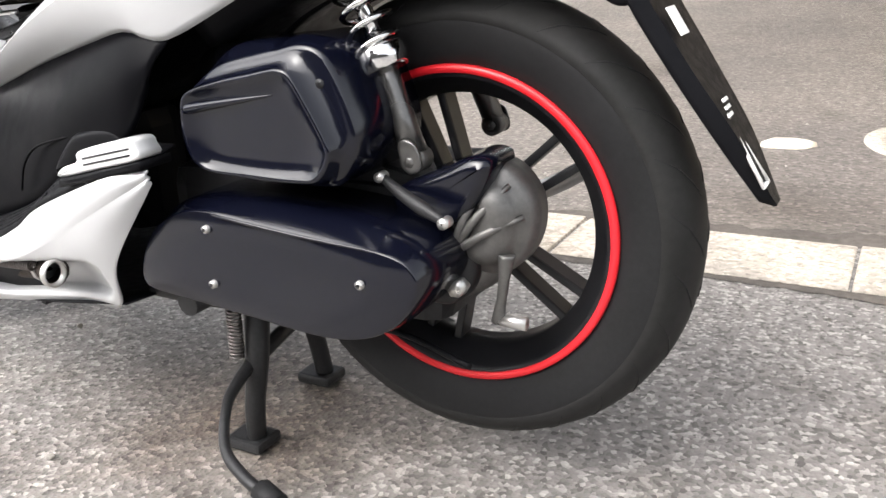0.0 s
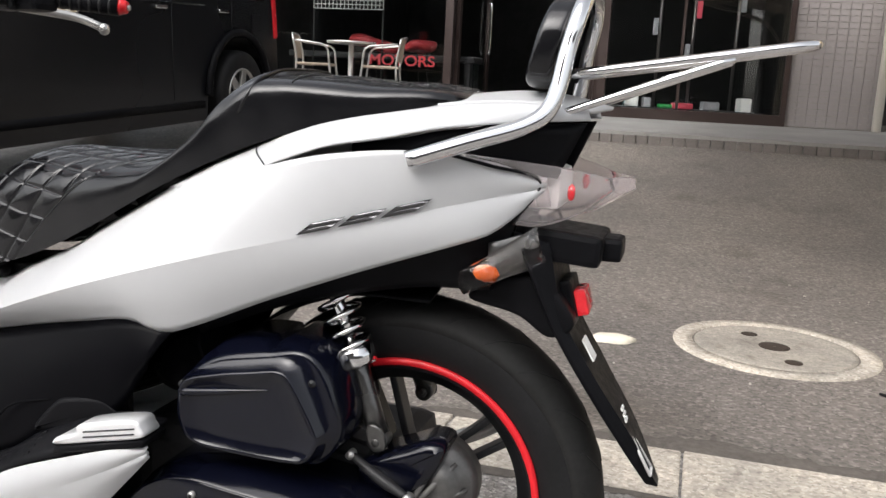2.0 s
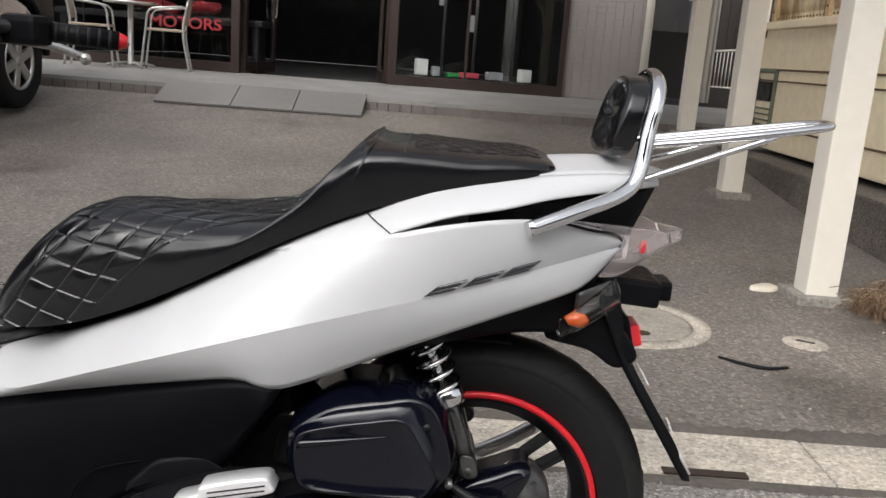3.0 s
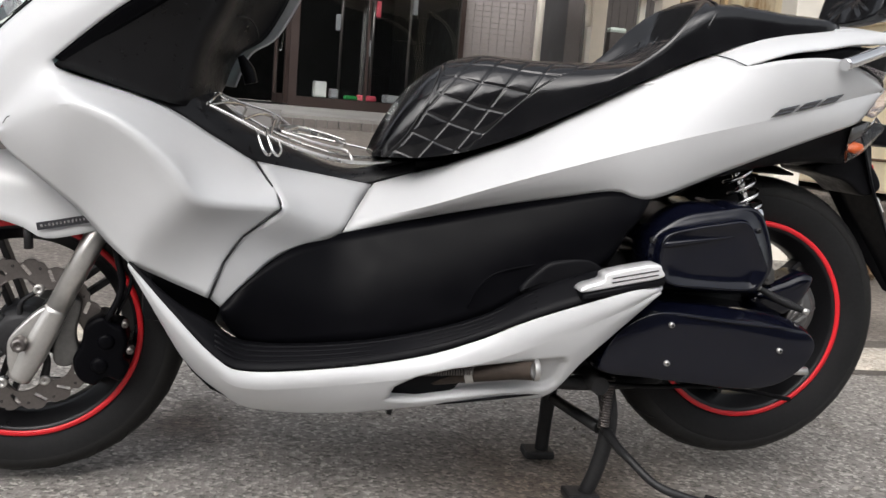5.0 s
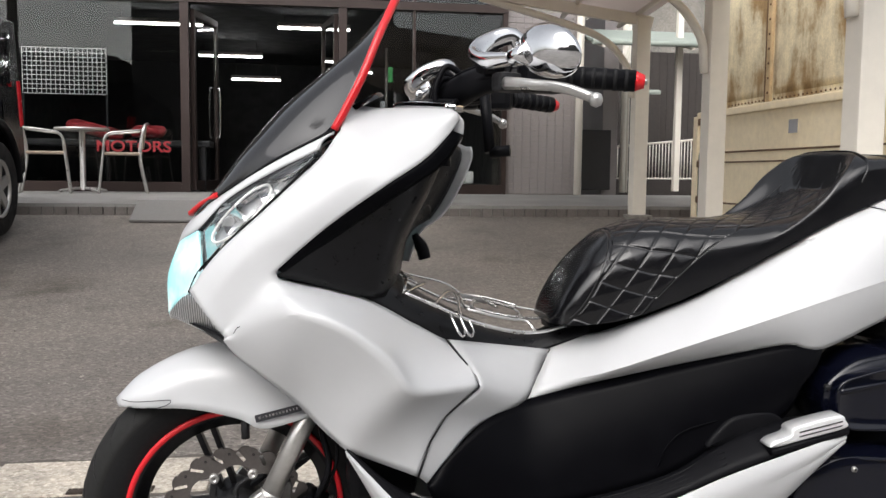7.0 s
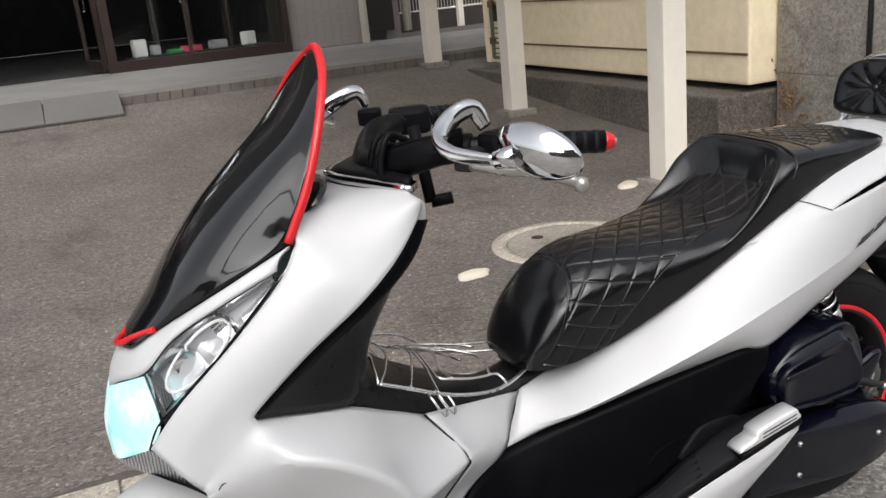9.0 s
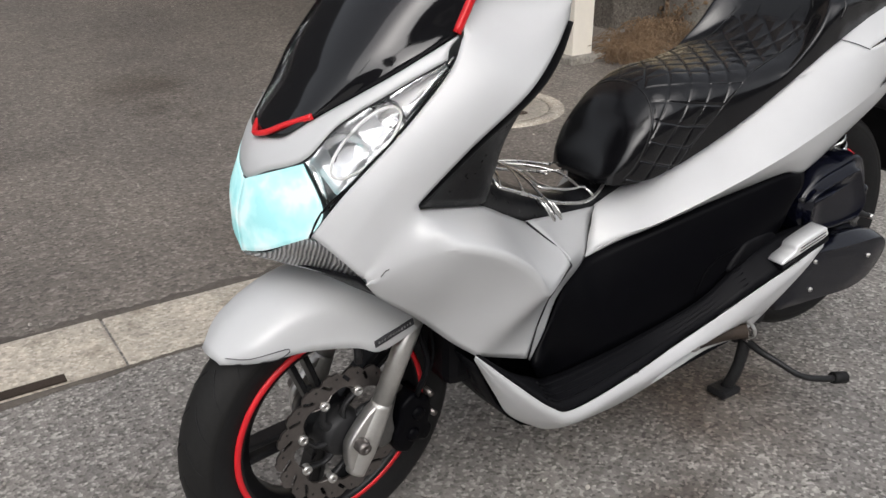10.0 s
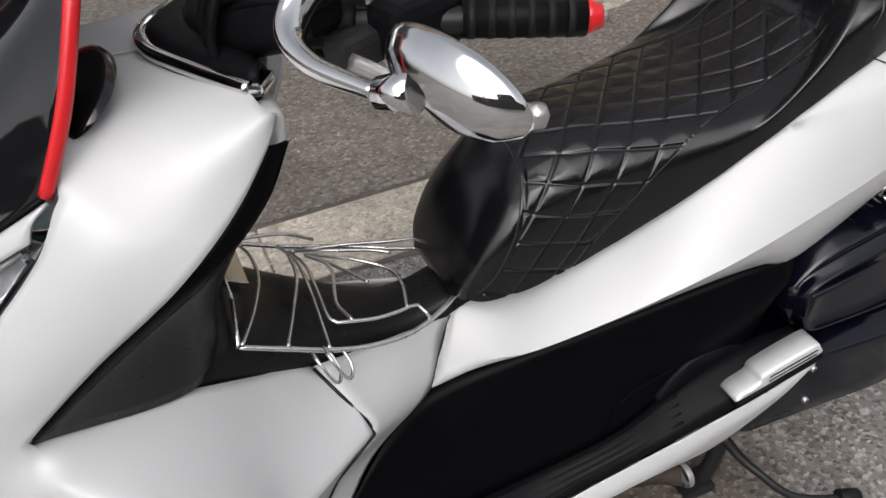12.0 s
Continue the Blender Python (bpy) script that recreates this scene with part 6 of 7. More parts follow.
def seat():
    TOP = [(0.563, 0.596), (0.575, 0.625), (0.590, 0.656), (0.620, 0.700), (0.660, 0.738), (0.717, 0.764), (0.826, 0.768), (0.950, 0.775), (1.00, 0.785), (1.04, 0.803), (1.07, 0.822)]
    LOW = [(0.563, 0.588), (0.640, 0.594), (0.700, 0.606), (0.768, 0.631), (0.860, 0.676), (0.973, 0.739), (1.105, 0.801), (1.230, 0.840), (1.39, 0.864)]
    WIDE = [(0.563, 0.052), (0.572, 0.076), (0.59, 0.093), (0.62, 0.103), (0.68, 0.108), (0.75, 0.114), (0.81, 0.122), (0.87, 0.131), (0.99, 0.142), (1.08, 0.142), (1.14, 0.139), (1.28, 0.124), (1.33, 0.112), (1.352, 0.094), (1.36, 0.076)]
    BACK = [(0.0, 1.066), (0.42, 1.06), (0.52, 0.97), (0.62, 0.86), (0.75, 0.79), (0.9, 0.738), (1.0, 0.712)]
    REAR = [(0.9, 0.85), (1.06, 0.870), (1.11, 0.889), (1.16, 0.889), (1.25, 0.885), (1.33, 0.882), (1.352, 0.876), (1.36, 0.868)]

    def section(x):
        """Half a cross-section from the ridge to the rim, at even steps: points and their run from the ridge."""
        zb, w = along(LOW, x), along(WIDE, x)
        fine, run = [], [0.0]
        for k in range(241):
            a = math.pi / 2 * (1 - (1 - k / 240) ** 1.6)
            sa, ca = math.sin(a), max(0.0, math.cos(a))
            f = sa ** 0.85
            lift = smooth(1.070 - 0.160 * f ** 5, 1.100 - 0.030 * f ** 5, x)
            zt = along(TOP, min(x, 1.07)) * (1 - lift) + along(REAR, x) * lift
            lip = 0.006 * math.exp(-((x - 1.104 + 0.07 * f ** 5) / 0.014) ** 2)
            fine.append(Vector((x, w * f, zb + (zt + lip - zb) * ca ** (0.42 - 0.25 * smooth(1.0, 1.09, x) + 0.15 * smooth(1.13, 1.26, x)))))
            if k:
                run.append(run[-1] + (fine[k] - fine[k - 1]).length)
        out, k = [], 0
        for j in range(NV + 1):
            want = run[-1] * j / NV
            while k < 239 and run[k + 1] < want:
                k += 1
            t = (want - run[k]) / max(1e-9, run[k + 1] - run[k])
            out.append((fine[k].lerp(fine[k + 1], min(1, max(0, t))), want))
        return out

    NV = 128
    xs = [0.563 + 0.06 * i / 24 for i in range(24)] + [0.623 + 0.437 * i / 290 for i in range(290)] + [1.06 + 0.27 * i / 110 for i in range(110)] + [1.33 + 0.03 * i / 20 for i in range(21)]
    rows = []
    for x in xs:
        half = section(x)
        whole = half[-1][1]
        row = []
        for side in (1, -1):
            for j in (range(NV, 0, -1) if side > 0 else range(NV + 1)):
                p, down = half[j]
                f = down / whole
                p = Vector((p.x, side * p.y, p.z))
                down = -side * down + 0.766 - min(0.766, along(TOP, min(x, 1.03)))
                dip = 0.0
                front, back = 0.676 - 0.098 * f * f, along(BACK, f)
                if front < x < back:
                    # quilting: crossed rows of stitching pull the leather in
                    a, b = (down - 0.33 * x) / 0.0400, (x + 0.75 * down) / 0.0480
                    d = min(abs(a - round(a)) * 0.0380, abs(b - round(b)) * 0.0384)
                    dip = 0.0014 * (1 - math.exp(-(d / 0.011) ** 2)) - 0.0022 * math.exp(-(d / 0.0015) ** 2)
                    rim = min(x - front, back - x)
                    dip = dip * smooth(0, 0.004, rim) - 0.0018 * math.exp(-((rim - 0.002) / 0.0016) ** 2)
                elif 1.165 < x < 1.335 and f < 0.55:
                    a, b = (x * 0.9 + down * 0.62) / 0.030, (x * 0.9 - down * 0.62) / 0.030
                    d = min(abs(a - round(a)), abs(b - round(b))) * 0.030
                    dip = 0.0016 - 0.0032 * math.exp(-(d / 0.0026) ** 2)
                sag = 0.0005 * math.sin(61 * x + 23 * down) * math.sin(37 * x - 41 * down)
                n = Vector((0, p.y / 0.12 * (0.25 + f), 1.05 - f)).normalized()
                row.append(p + n * (dip + sag))
        rows.append(row)
    bm = bmesh.new()
    vs = grid_faces(bm, rows)
    bm.faces.new(vs[0])
    bm.faces.new(vs[-1])
    s = part("seat", bm, LEATHER, bike, "black leather seat with diamond quilting and raised rear bolster")

    def on_top(x, f, side):
        half = section(x)
        p = half[min(NV, int(round(f * NV)))][0]
        return (p.x, side * p.y, p.z + 0.0008)

    for side in (-1, 1):
        steps = [k / 12 for k in range(12)]
        part("stitching", sweep([on_top(0.672 - 0.098 * f * f, f, side) for f in steps], 0.0008, 5, 40), THREAD, s)
        part("stitching", sweep([on_top(along(BACK, f) + 0.004, f, side) for f in steps[4:]], 0.0007, 5, 40), THREAD, s)
        part("bolster_piping", sweep([on_top(1.108 - 0.07 * f ** 5, f, side) for f in [k / 10 for k in range(9)]], 0.0022, 6, 40), LEATHER, s)
        part("stitching", sweep([on_top(1.15, f, side) for f in steps[:9]], 0.0008, 5, 30), THREAD, s)
    part("seat_base", plate([(0.585, 0.566), (0.58, 0.586), (0.70, 0.600), (0.80, 0.64), (0.80, 0.60), (0.68, 0.566)], 0.034, -0.034, 0.01, 2, 40), BLACK_PLASTIC, s)
    part("seat_hinge", block((0.05, 0.06, 0.03), (0.60, 0, 0.566), bevel=0.006), BLACK_PLASTIC, s)


seat()


def side_panel():
    top = [(0.337, -0.158, 0.345), (0.377, -0.150, 0.388), (0.427, -0.124, 0.427), (0.462, -0.106, 0.443), (0.521, -0.082, 0.459), (0.606, -0.095, 0.483), (0.739, -0.128, 0.519), (0.869, -0.157, 0.550), (0.948, -0.172, 0.565), (1.008, -0.172, 0.556)]
    low = [(0.338, -0.160, 0.342), (0.345, -0.165, 0.325), (0.372, -0.150, 0.291), (0.430, -0.150, 0.286), (0.487, -0.150, 0.290), (0.611, -0.157, 0.308), (0.744, -0.175, 0.351), (0.832, -0.180, 0.405), (0.931, -0.184, 0.441), (0.975, -0.178, 0.505)]
    pair("side_panel", loft([top, low], 50, 10, 0.010), SIDE_PLASTIC, bike, "large smooth black side panel", 0.003)
    inner = [(0.206, -0.180, 0.415), (0.268, -0.188, 0.362), (0.330, -0.175, 0.322), (0.372, -0.149, 0.292), (0.487, -0.149, 0.291), (0.611, -0.156, 0.309), (0.744, -0.174, 0.352), (0.832, -0.178, 0.406), (0.931, -0.182, 0.440), (1.010, -0.185, 0.444)]
    outer = [(0.206, -0.184, 0.412), (0.268, -0.203, 0.350), (0.337, -0.222, 0.287), (0.385, -0.223, 0.267), (0.520, -0.212, 0.273), (0.650, -0.201, 0.292), (0.740, -0.212, 0.326), (0.819, -0.230, 0.367), (0.950, -0.244, 0.416), (1.014, -0.236, 0.430)]
    a, b = pair("floorboard", loft([inner, outer], 50, 4, 0.003, out=(0, 0, 1)), BLACK_PLASTIC, bike, "black ribbed footboard", 0.004)
    for s, o in ((1, a), (-1, b)):
        for f in (0.25, 0.42, 0.6, 0.78):
            pts = [Vector(p).lerp(Vector(q), f) + Vector((0, 0, 0.004)) for p, q in zip(inner[2:8], outer[2:8])]
            part("rib", sweep([(p.x, s * p.y, p.z) for p in pts], 0.0022, 5, 30), BLACK_PLASTIC, o)
    # raised line pressed into the side panel
    for s in (1, -1):
        part("panel_rib", sweep([(x, s * y, z) for x, y, z in ((0.72, -0.1795, 0.365), (0.735, -0.1795, 0.40), (0.765, -0.1790, 0.425), (0.83, -0.1785, 0.442))], 0.0016, 5, 24), SIDE_PLASTIC, bike)
        part("heel_guard", plate([(0.80, 0.395), (0.835, 0.440), (0.865, 0.452), (0.91, 0.458), (0.93, 0.448), (0.94, 0.43), (0.88, 0.41)], s * -0.165, s * -0.188, 0.008, 3, 40), BLACK_PLASTIC, bike)


side_panel()


PEG_ALLOY = plain("polished_peg_alloy", (0.74, 0.74, 0.74), 0.34, 0.35, 0, 90, 0.08)


def lower_skirt():
    top = [(0.205, -0.183, 0.412), (0.268, -0.203, 0.349), (0.337, -0.223, 0.285), (0.387, -0.225, 0.265), (0.521, -0.214, 0.271), (0.650, -0.203, 0.290), (0.740, -0.214, 0.324), (0.819, -0.232, 0.365), (0.950, -0.246, 0.414), (1.016, -0.236, 0.428)]
    mid = [(0.206, -0.181, 0.408), (0.265, -0.198, 0.328), (0.330, -0.214, 0.265), (0.388, -0.226, 0.240), (0.521, -0.218, 0.246), (0.650, -0.214, 0.262), (0.740, -0.220, 0.288), (0.819, -0.232, 0.320), (0.950, -0.244, 0.385), (1.016, -0.235, 0.420)]
    low = [(0.207, -0.178, 0.404), (0.257, -0.168, 0.314), (0.292, -0.160, 0.256), (0.340, -0.165, 0.216), (0.397, -0.172, 0.190), (0.528, -0.178, 0.188), (0.662, -0.170, 0.199), (0.790, -0.160, 0.210), (0.866, -0.176, 0.224), (0.914, -0.212, 0.300), (1.016, -0.233, 0.414)]
    bm = loft([top, mid, low], 180, 26, 0.004, creases=(1,))
    pocket = [(0.598, 0.214), (0.606, 0.242), (0.640, 0.262), (0.700, 0.278), (0.780, 0.290), (0.872, 0.303), (0.884, 0.292), (0.878, 0.252), (0.860, 0.236), (0.780, 0.226), (0.700, 0.216), (0.650, 0.209)]
    edges = list(zip(pocket, pocket[1:] + pocket[:1]))

    def into(x, z):
        """How deep a point lies within the pocket's outline; below 0 outside."""
        inside, best = False, 1.0
        for (ax, az), (bx, bz) in edges:
            if (az > z) != (bz > z) and x < (bx - ax) * (z - az) / (bz - az) + ax:
                inside = not inside
            t = min(1, max(0, ((x - ax) * (bx - ax) + (z - az) * (bz - az)) / ((bx - ax) ** 2 + (bz - az) ** 2)))
            best = min(best, math.hypot(x - ax - t * (bx - ax), z - az - t * (bz - az)))
        return best if inside else -best

    for v in bm.verts:
        if 0.58 < v.co.x < 0.90:
            v.co.y += 0.030 * smooth(-0.001, 0.010, into(v.co.x, v.co.z)) * (1 - 0.55 * smooth(0.80, 0.88, v.co.x))
    pair("lower_skirt", bm, WHITE, bike, "", 0.003)
    for x, z, w in ((0.512, 0.2735, 0.005), (0.526, 0.2745, 0.003), (0.545, 0.2765, 0.007), (0.93, 0.409, 0.004)):
        part("paint_chip", block((w, 0.002, 0.0025), (x, -0.2145 if x < 0.8 else -0.2455, z), bevel=0.0006), DARK_METAL, bike)
    for s in (1, -1):
        part("peg_step", plate([(0.885, 0.412), (0.888, 0.422), (0.916, 0.432), (0.924, 0.445), (0.998, 0.462), (1.011, 0.454), (1.012, 0.441), (0.95, 0.426)], s * -0.212, s * -0.246, 0.004, 3, 60), PEG_ALLOY, bike, "silver folding pillion peg")
        part("peg_rubber", plate([(0.885, 0.410), (1.016, 0.440), (1.016, 0.430), (0.885, 0.400)], s * -0.20, s * -0.2475, 0.003, 2, 4, smooth=False), BLACK_PLASTIC, bike)
        for k in range(2):
            part("peg_groove", sweep([(0.930, s * -0.2464, 0.437 - 0.007 * k), (1.004, s * -0.2464, 0.453 - 0.007 * k)], 0.0011, 5, 3), DARK_METAL, bike)
    # the folded side stand in its opening
    h = [(0.606, 0.216), (0.612, 0.240), (0.634, 0.256), (0.664, 0.266), (0.706, 0.276), (0.722, 0.272), (0.722, 0.250), (0.712, 0.228), (0.690, 0.217), (0.650, 0.213)]
    lean = lambda x, z: -0.216 - (x - 0.65) * 0.08 + max(0.0, (0.262 + (x - 0.65) * 0.30) - z) / 0.08 * 0.055 + 0.020
    # a flat black sheet stands for the shade inside the opening
    part("opening_shade", flat_shape([(x, lean(x, z), z) for x, z in h], -0.001), SIDE_PLASTIC, bike, "flat black sheet for the shade in the side stand opening")
    st = part("side_stand", sweep([(0.66, -0.166, 0.243), (0.73, -0.180, 0.256), (0.79, -0.204, 0.272), (0.824, -0.232, 0.281)], [0.012, 0.013, 0.015, 0.015], 12, 16, caps=False), SLOT_RUST, bike, "folded tubular side stand with spring")
    part("stand_collar", sweep([(0.726, -0.179, 0.2552), (0.738, -0.183, 0.258)], 0.0148, 12, 2), ALLOY, st)
    part("stand_tip", turned([(0.017, -0.007), (0.0175, 0.0), (0.015, 0.002), (0.013, -0.006)], (0.828, -0.234, 0.283), "x", 20), ALLOY, st)
    bm = bmesh.new()
    p = [Vector((0.655, -0.192, 0.262)).lerp(Vector((0.735, -0.198, 0.268)), i / 110) for i in range(111)]
    sweep([q + Vector((0, 0.006 * math.cos(i * 1.1), 0.006 * math.sin(i * 1.1))) for i, q in enumerate(p)], 0.0013, 5, 330, bm=bm)
    part("spring", bm, STEEL, st)
    part("belly_pan", loft([[(0.22, -0.16, 0.38), (0.30, -0.15, 0.24), (0.40, -0.16, 0.192), (0.66, -0.17, 0.20), (0.88, -0.18, 0.23)], [(0.24, 0.16, 0.38), (0.31, 0.15, 0.24), (0.40, 0.16, 0.192), (0.66, 0.17, 0.20), (0.88, 0.18, 0.23)]], 20, 6, -0.01, out=(0, 0, 1)), BLACK_PLASTIC, bike, "", 0.003)
    part("belly_tab", block((0.008, 0.02, 0.03), (0.62, -0.1, 0.175), Matrix.Rotation(radians(15), 4, "Y")), DARK_METAL, bike)
    part("radiator_core", block((0.12, 0.20, 0.26), (0.27, 0, 0.43), bevel=0.02), BLACK_PLASTIC, bike)
    part("frame_core", block((0.36, 0.10, 0.18), (0.62, 0, 0.36), bevel=0.03), BLACK_PLASTIC, bike)
    part("under_seat_box", block((0.44, 0.13, 0.16), (0.93, 0, 0.60), Matrix.Rotation(radians(-24), 4, "Y"), 0.03), BLACK_PLASTIC, bike)


lower_skirt()




def cast_cover(steps, n=96):
    """A moulded cover: outlines in x and z at their depths, from the back to the face."""
    bm = bmesh.new()
    rows = [[Vector((p.x, y, p.z)) for p in spline([(x, 0, z) for x, z in outline], n, True)] for outline, y in steps]
    mid = sum(rows[-1], Vector()) / n
    rows += [[p.lerp(mid, t) for p in rows[-1]] for t in (0.4, 0.8, 0.999)]
    vs = grid_faces(bm, rows, closed_v=True)
    bm.faces.new(vs[-1])
    bm.faces.new(vs[0])
    bmesh.ops.recalc_face_normals(bm, faces=bm.faces[:])
    return bm


def inward(outline, d):
    cx, cz = sum(x for x, z in outline) / len(outline), sum(z for x, z in outline) / len(outline)
    out = []
    for x, z in outline:
        r = math.hypot(x - cx, z - cz)
        out.append((cx + (x - cx) * (1 - d / r), cz + (z - cz) * (1 - d / r)))
    return out


def engine():
    case = [(0.940, 0.290), (0.958, 0.335), (0.995, 0.374), (1.045, 0.386), (1.142, 0.385), (1.234, 0.378), (1.296, 0.364), (1.324, 0.346), (1.328, 0.320), (1.308, 0.288), (1.280, 0.264), (1.250, 0.252), (1.215, 0.247), (1.170, 0.248), (1.105, 0.254), (1.010, 0.262), (0.950, 0.268)]
    face = [(0.945, 0.292), (0.960, 0.328), (0.990, 0.358), (1.045, 0.377), (1.142, 0.369), (1.234, 0.362), (1.294, 0.354), (1.316, 0.342), (1.321, 0.320), (1.303, 0.290), (1.276, 0.268), (1.248, 0.257), (1.215, 0.252), (1.170, 0.253), (1.105, 0.259), (1.012, 0.267), (0.954, 0.273)]
    e = part("engine_case", cast_cover(((case, -0.06), (case, -0.172), (inward(case, 0.0025), -0.183), (inward(face, -0.0016), -0.1995), (face, -0.2022), (inward(face, 0.002), -0.203))), ENGINE_PAINT, bike, "gloss blue-black engine drive cover")
    part("cover_ridge", sweep([(1.020, -0.196, 0.377), (1.090, -0.2035, 0.372), (1.179, -0.2040, 0.364), (1.262, -0.2025, 0.358), (1.300, -0.199, 0.353)], [0.0012, 0.0022, 0.0022, 0.0010], 8, 40), ENGINE_PAINT, e)
    for x, z in ((1.057, 0.357), (1.057, 0.292), (1.256, 0.320)):
        b = part("cover_bolt", turned([(0.001, -0.2085), (0.003, -0.2085), (0.0048, -0.207), (0.0052, -0.200)], (x, 0, z), "y", 16), ALLOY, e)
        part("bolt_socket", turned([(0.001, -0.2092), (0.0024, -0.2092), (0.0024, -0.207)], (x, 0, z), "y", 6), DARK_METAL, e)
    box = [(1.011, 0.480), (1.024, 0.506), (1.072, 0.548), (1.128, 0.556), (1.140, 0.549), (1.156, 0.560), (1.202, 0.555), (1.224, 0.540), (1.240, 0.505), (1.250, 0.467), (1.238, 0.431), (1.201, 0.408), (1.104, 0.407), (1.041, 0.414), (1.016, 0.446)]
    lip = [(1.019, 0.480), (1.031, 0.503), (1.073, 0.530), (1.128, 0.543), (1.150, 0.547), (1.182, 0.553), (1.206, 0.546), (1.222, 0.522), (1.236, 0.484), (1.240, 0.452), (1.220, 0.417), (1.190, 0.410), (1.110, 0.411), (1.044, 0.419), (1.023, 0.446)]
    inner = [(1.029, 0.478), (1.038, 0.503), (1.085, 0.518), (1.130, 0.527), (1.150, 0.531), (1.168, 0.533), (1.183, 0.526), (1.204, 0.492), (1.218, 0.465), (1.223, 0.448), (1.208, 0.422), (1.180, 0.416), (1.112, 0.416), (1.050, 0.422), (1.031, 0.446)]
    a = part("air_cleaner", cast_cover(((box, -0.05), (box, -0.140), (inward(box, 0.003), -0.150), (inward(lip, -0.003), -0.166), (lip, -0.172), (inward(lip, 0.004), -0.1725), (inward(inner, -0.004), -0.176), (inner, -0.190), (inward(inner, 0.0022), -0.1925), (inward(inner, 0.006), -0.1915), (inward(inner, 0.010), -0.188))), ENGINE_PAINT, bike, "gloss blue-black air cleaner cover")
    part("cover_ridge", sweep([(1.034, -0.187, 0.486), (1.092, -0.190, 0.496), (1.156, -0.188, 0.506)], [0.0065, 0.0045, 0.0008], 8, 20), ENGINE_PAINT, a)
    for x, z in ((1.024, 0.490), (1.206, 0.517)):
        part("cover_bolt", turned([(0.001, -0.176), (0.005, -0.175), (0.006, -0.165)], (x, 0, z), "y", 12), DARK_METAL, a)
    part("intake_hose", sweep([(1.02, -0.07, 0.52), (0.97, -0.05, 0.50), (0.93, -0.04, 0.45)], 0.035, 14), BLACK_PLASTIC, bike)
    part("crankcase", block((0.40, 0.22, 0.17), (1.09, 0.02, 0.31), bevel=0.03), DARK_METAL, bike)
    part("rear_arm", block((0.36, 0.05, 0.06), (1.16, -0.05, 0.39), Matrix.Rotation(radians(12), 4, "Y"), 0.01), DARK_METAL, bike)
    hub = part("gear_hub", turned([(0.001, -0.094), (0.022, -0.094), (0.034, -0.088), (0.050, -0.086), (0.060, -0.080), (0.070, -0.074), (0.074, -0.050)], RW, "y", 48), ENGINE_GREY, bike, "cast grey brake drum cover at the rear hub")
    lobe = [(1.296, 0.326), (1.318, 0.392), (1.342, 0.424), (1.370, 0.420), (1.394, 0.390), (1.396, 0.352), (1.379, 0.316), (1.348, 0.298), (1.312, 0.304)]
    part("gear_case", cast_cover(((lobe, -0.045), (lobe, -0.072), (inward(lobe, 0.006), -0.084), (inward(lobe, 0.016), -0.088), (inward(lobe, 0.018), -0.094), (inward(lobe, 0.028), -0.104), (inward(lobe, 0.038), -0.108)), 64), ENGINE_GREY, hub, "grey ribbed gear case")
    for x, z in ((1.372, 0.405), (1.388, 0.372), (1.352, 0.414)):
        part("case_rib", sweep([(1.312, -0.108, 0.330), ((1.312 + x) / 2, -0.110, (0.330 + z) / 2 + 0.004), (x, -0.088, z)], [0.006, 0.005, 0.003], 6, 8), ENGINE_GREY, hub)
    part("gear_boss", plate([(1.225, 0.300), (1.250, 0.270), (1.300, 0.262), (1.330, 0.290), (1.335, 0.335), (1.310, 0.372), (1.250, 0.380)], -0.05, -0.104, 0.014, 3, 48), DARK_METAL, hub)
    part("gear_cap", plate([(1.242, 0.385), (1.262, 0.405), (1.308, 0.424), (1.342, 0.438), (1.362, 0.428), (1.340, 0.382), (1.305, 0.358), (1.265, 0.362)], -0.05, -0.118, 0.012, 3, 48), ENGINE_PAINT, hub)
    part("brake_arm", sweep([(1.369, -0.092, 0.330), (1.366, -0.094, 0.300), (1.360, -0.092, 0.268), (1.356, -0.090, 0.250)], [0.010, 0.0065, 0.006, 0.008], 8), ENGINE_GREY, hub)
    part("brake_nut", turned([(0.001, -0.018), (0.007, -0.018), (0.008, 0.014), (0.001, 0.014)], (1.376, -0.090, 0.252), "x", 8), ALLOY, hub)
    part("drain_bolt", turned([(0.001, -0.010), (0.010, -0.010), (0.011, 0.008)], (1.318, -0.108, 0.292), "y", 6), ALLOY, hub)
    part("cable_end", sweep([(1.246, -0.13, 0.412), (1.268, -0.136, 0.401), (1.292, -0.142, 0.391), (1.326, -0.150, 0.379)], [0.005, 0.007, 0.008, 0.005], 10), DARK_METAL, hub, "grey cable adjuster")
    part("cable_joint", turned([(0.001, -0.008), (0.006, -0.007), (0.006, 0.007), (0.001, 0.008)], (1.328, -0.150, 0.378), "y", 12), ALLOY, hub)
    part("cable_joint", turned([(0.001, -0.008), (0.0055, -0.007), (0.0055, 0.007), (0.001, 0.008)], (1.243, -0.130, 0.414), "y", 12), ALLOY, hub)
    part("brake_cable", sweep([(1.34, -0.13, 0.21), (1.22, -0.10, 0.22), (1.05, -0.12, 0.225), (0.95, -0.13, 0.235)], 0.004, 6), BLACK_PLASTIC, hub)
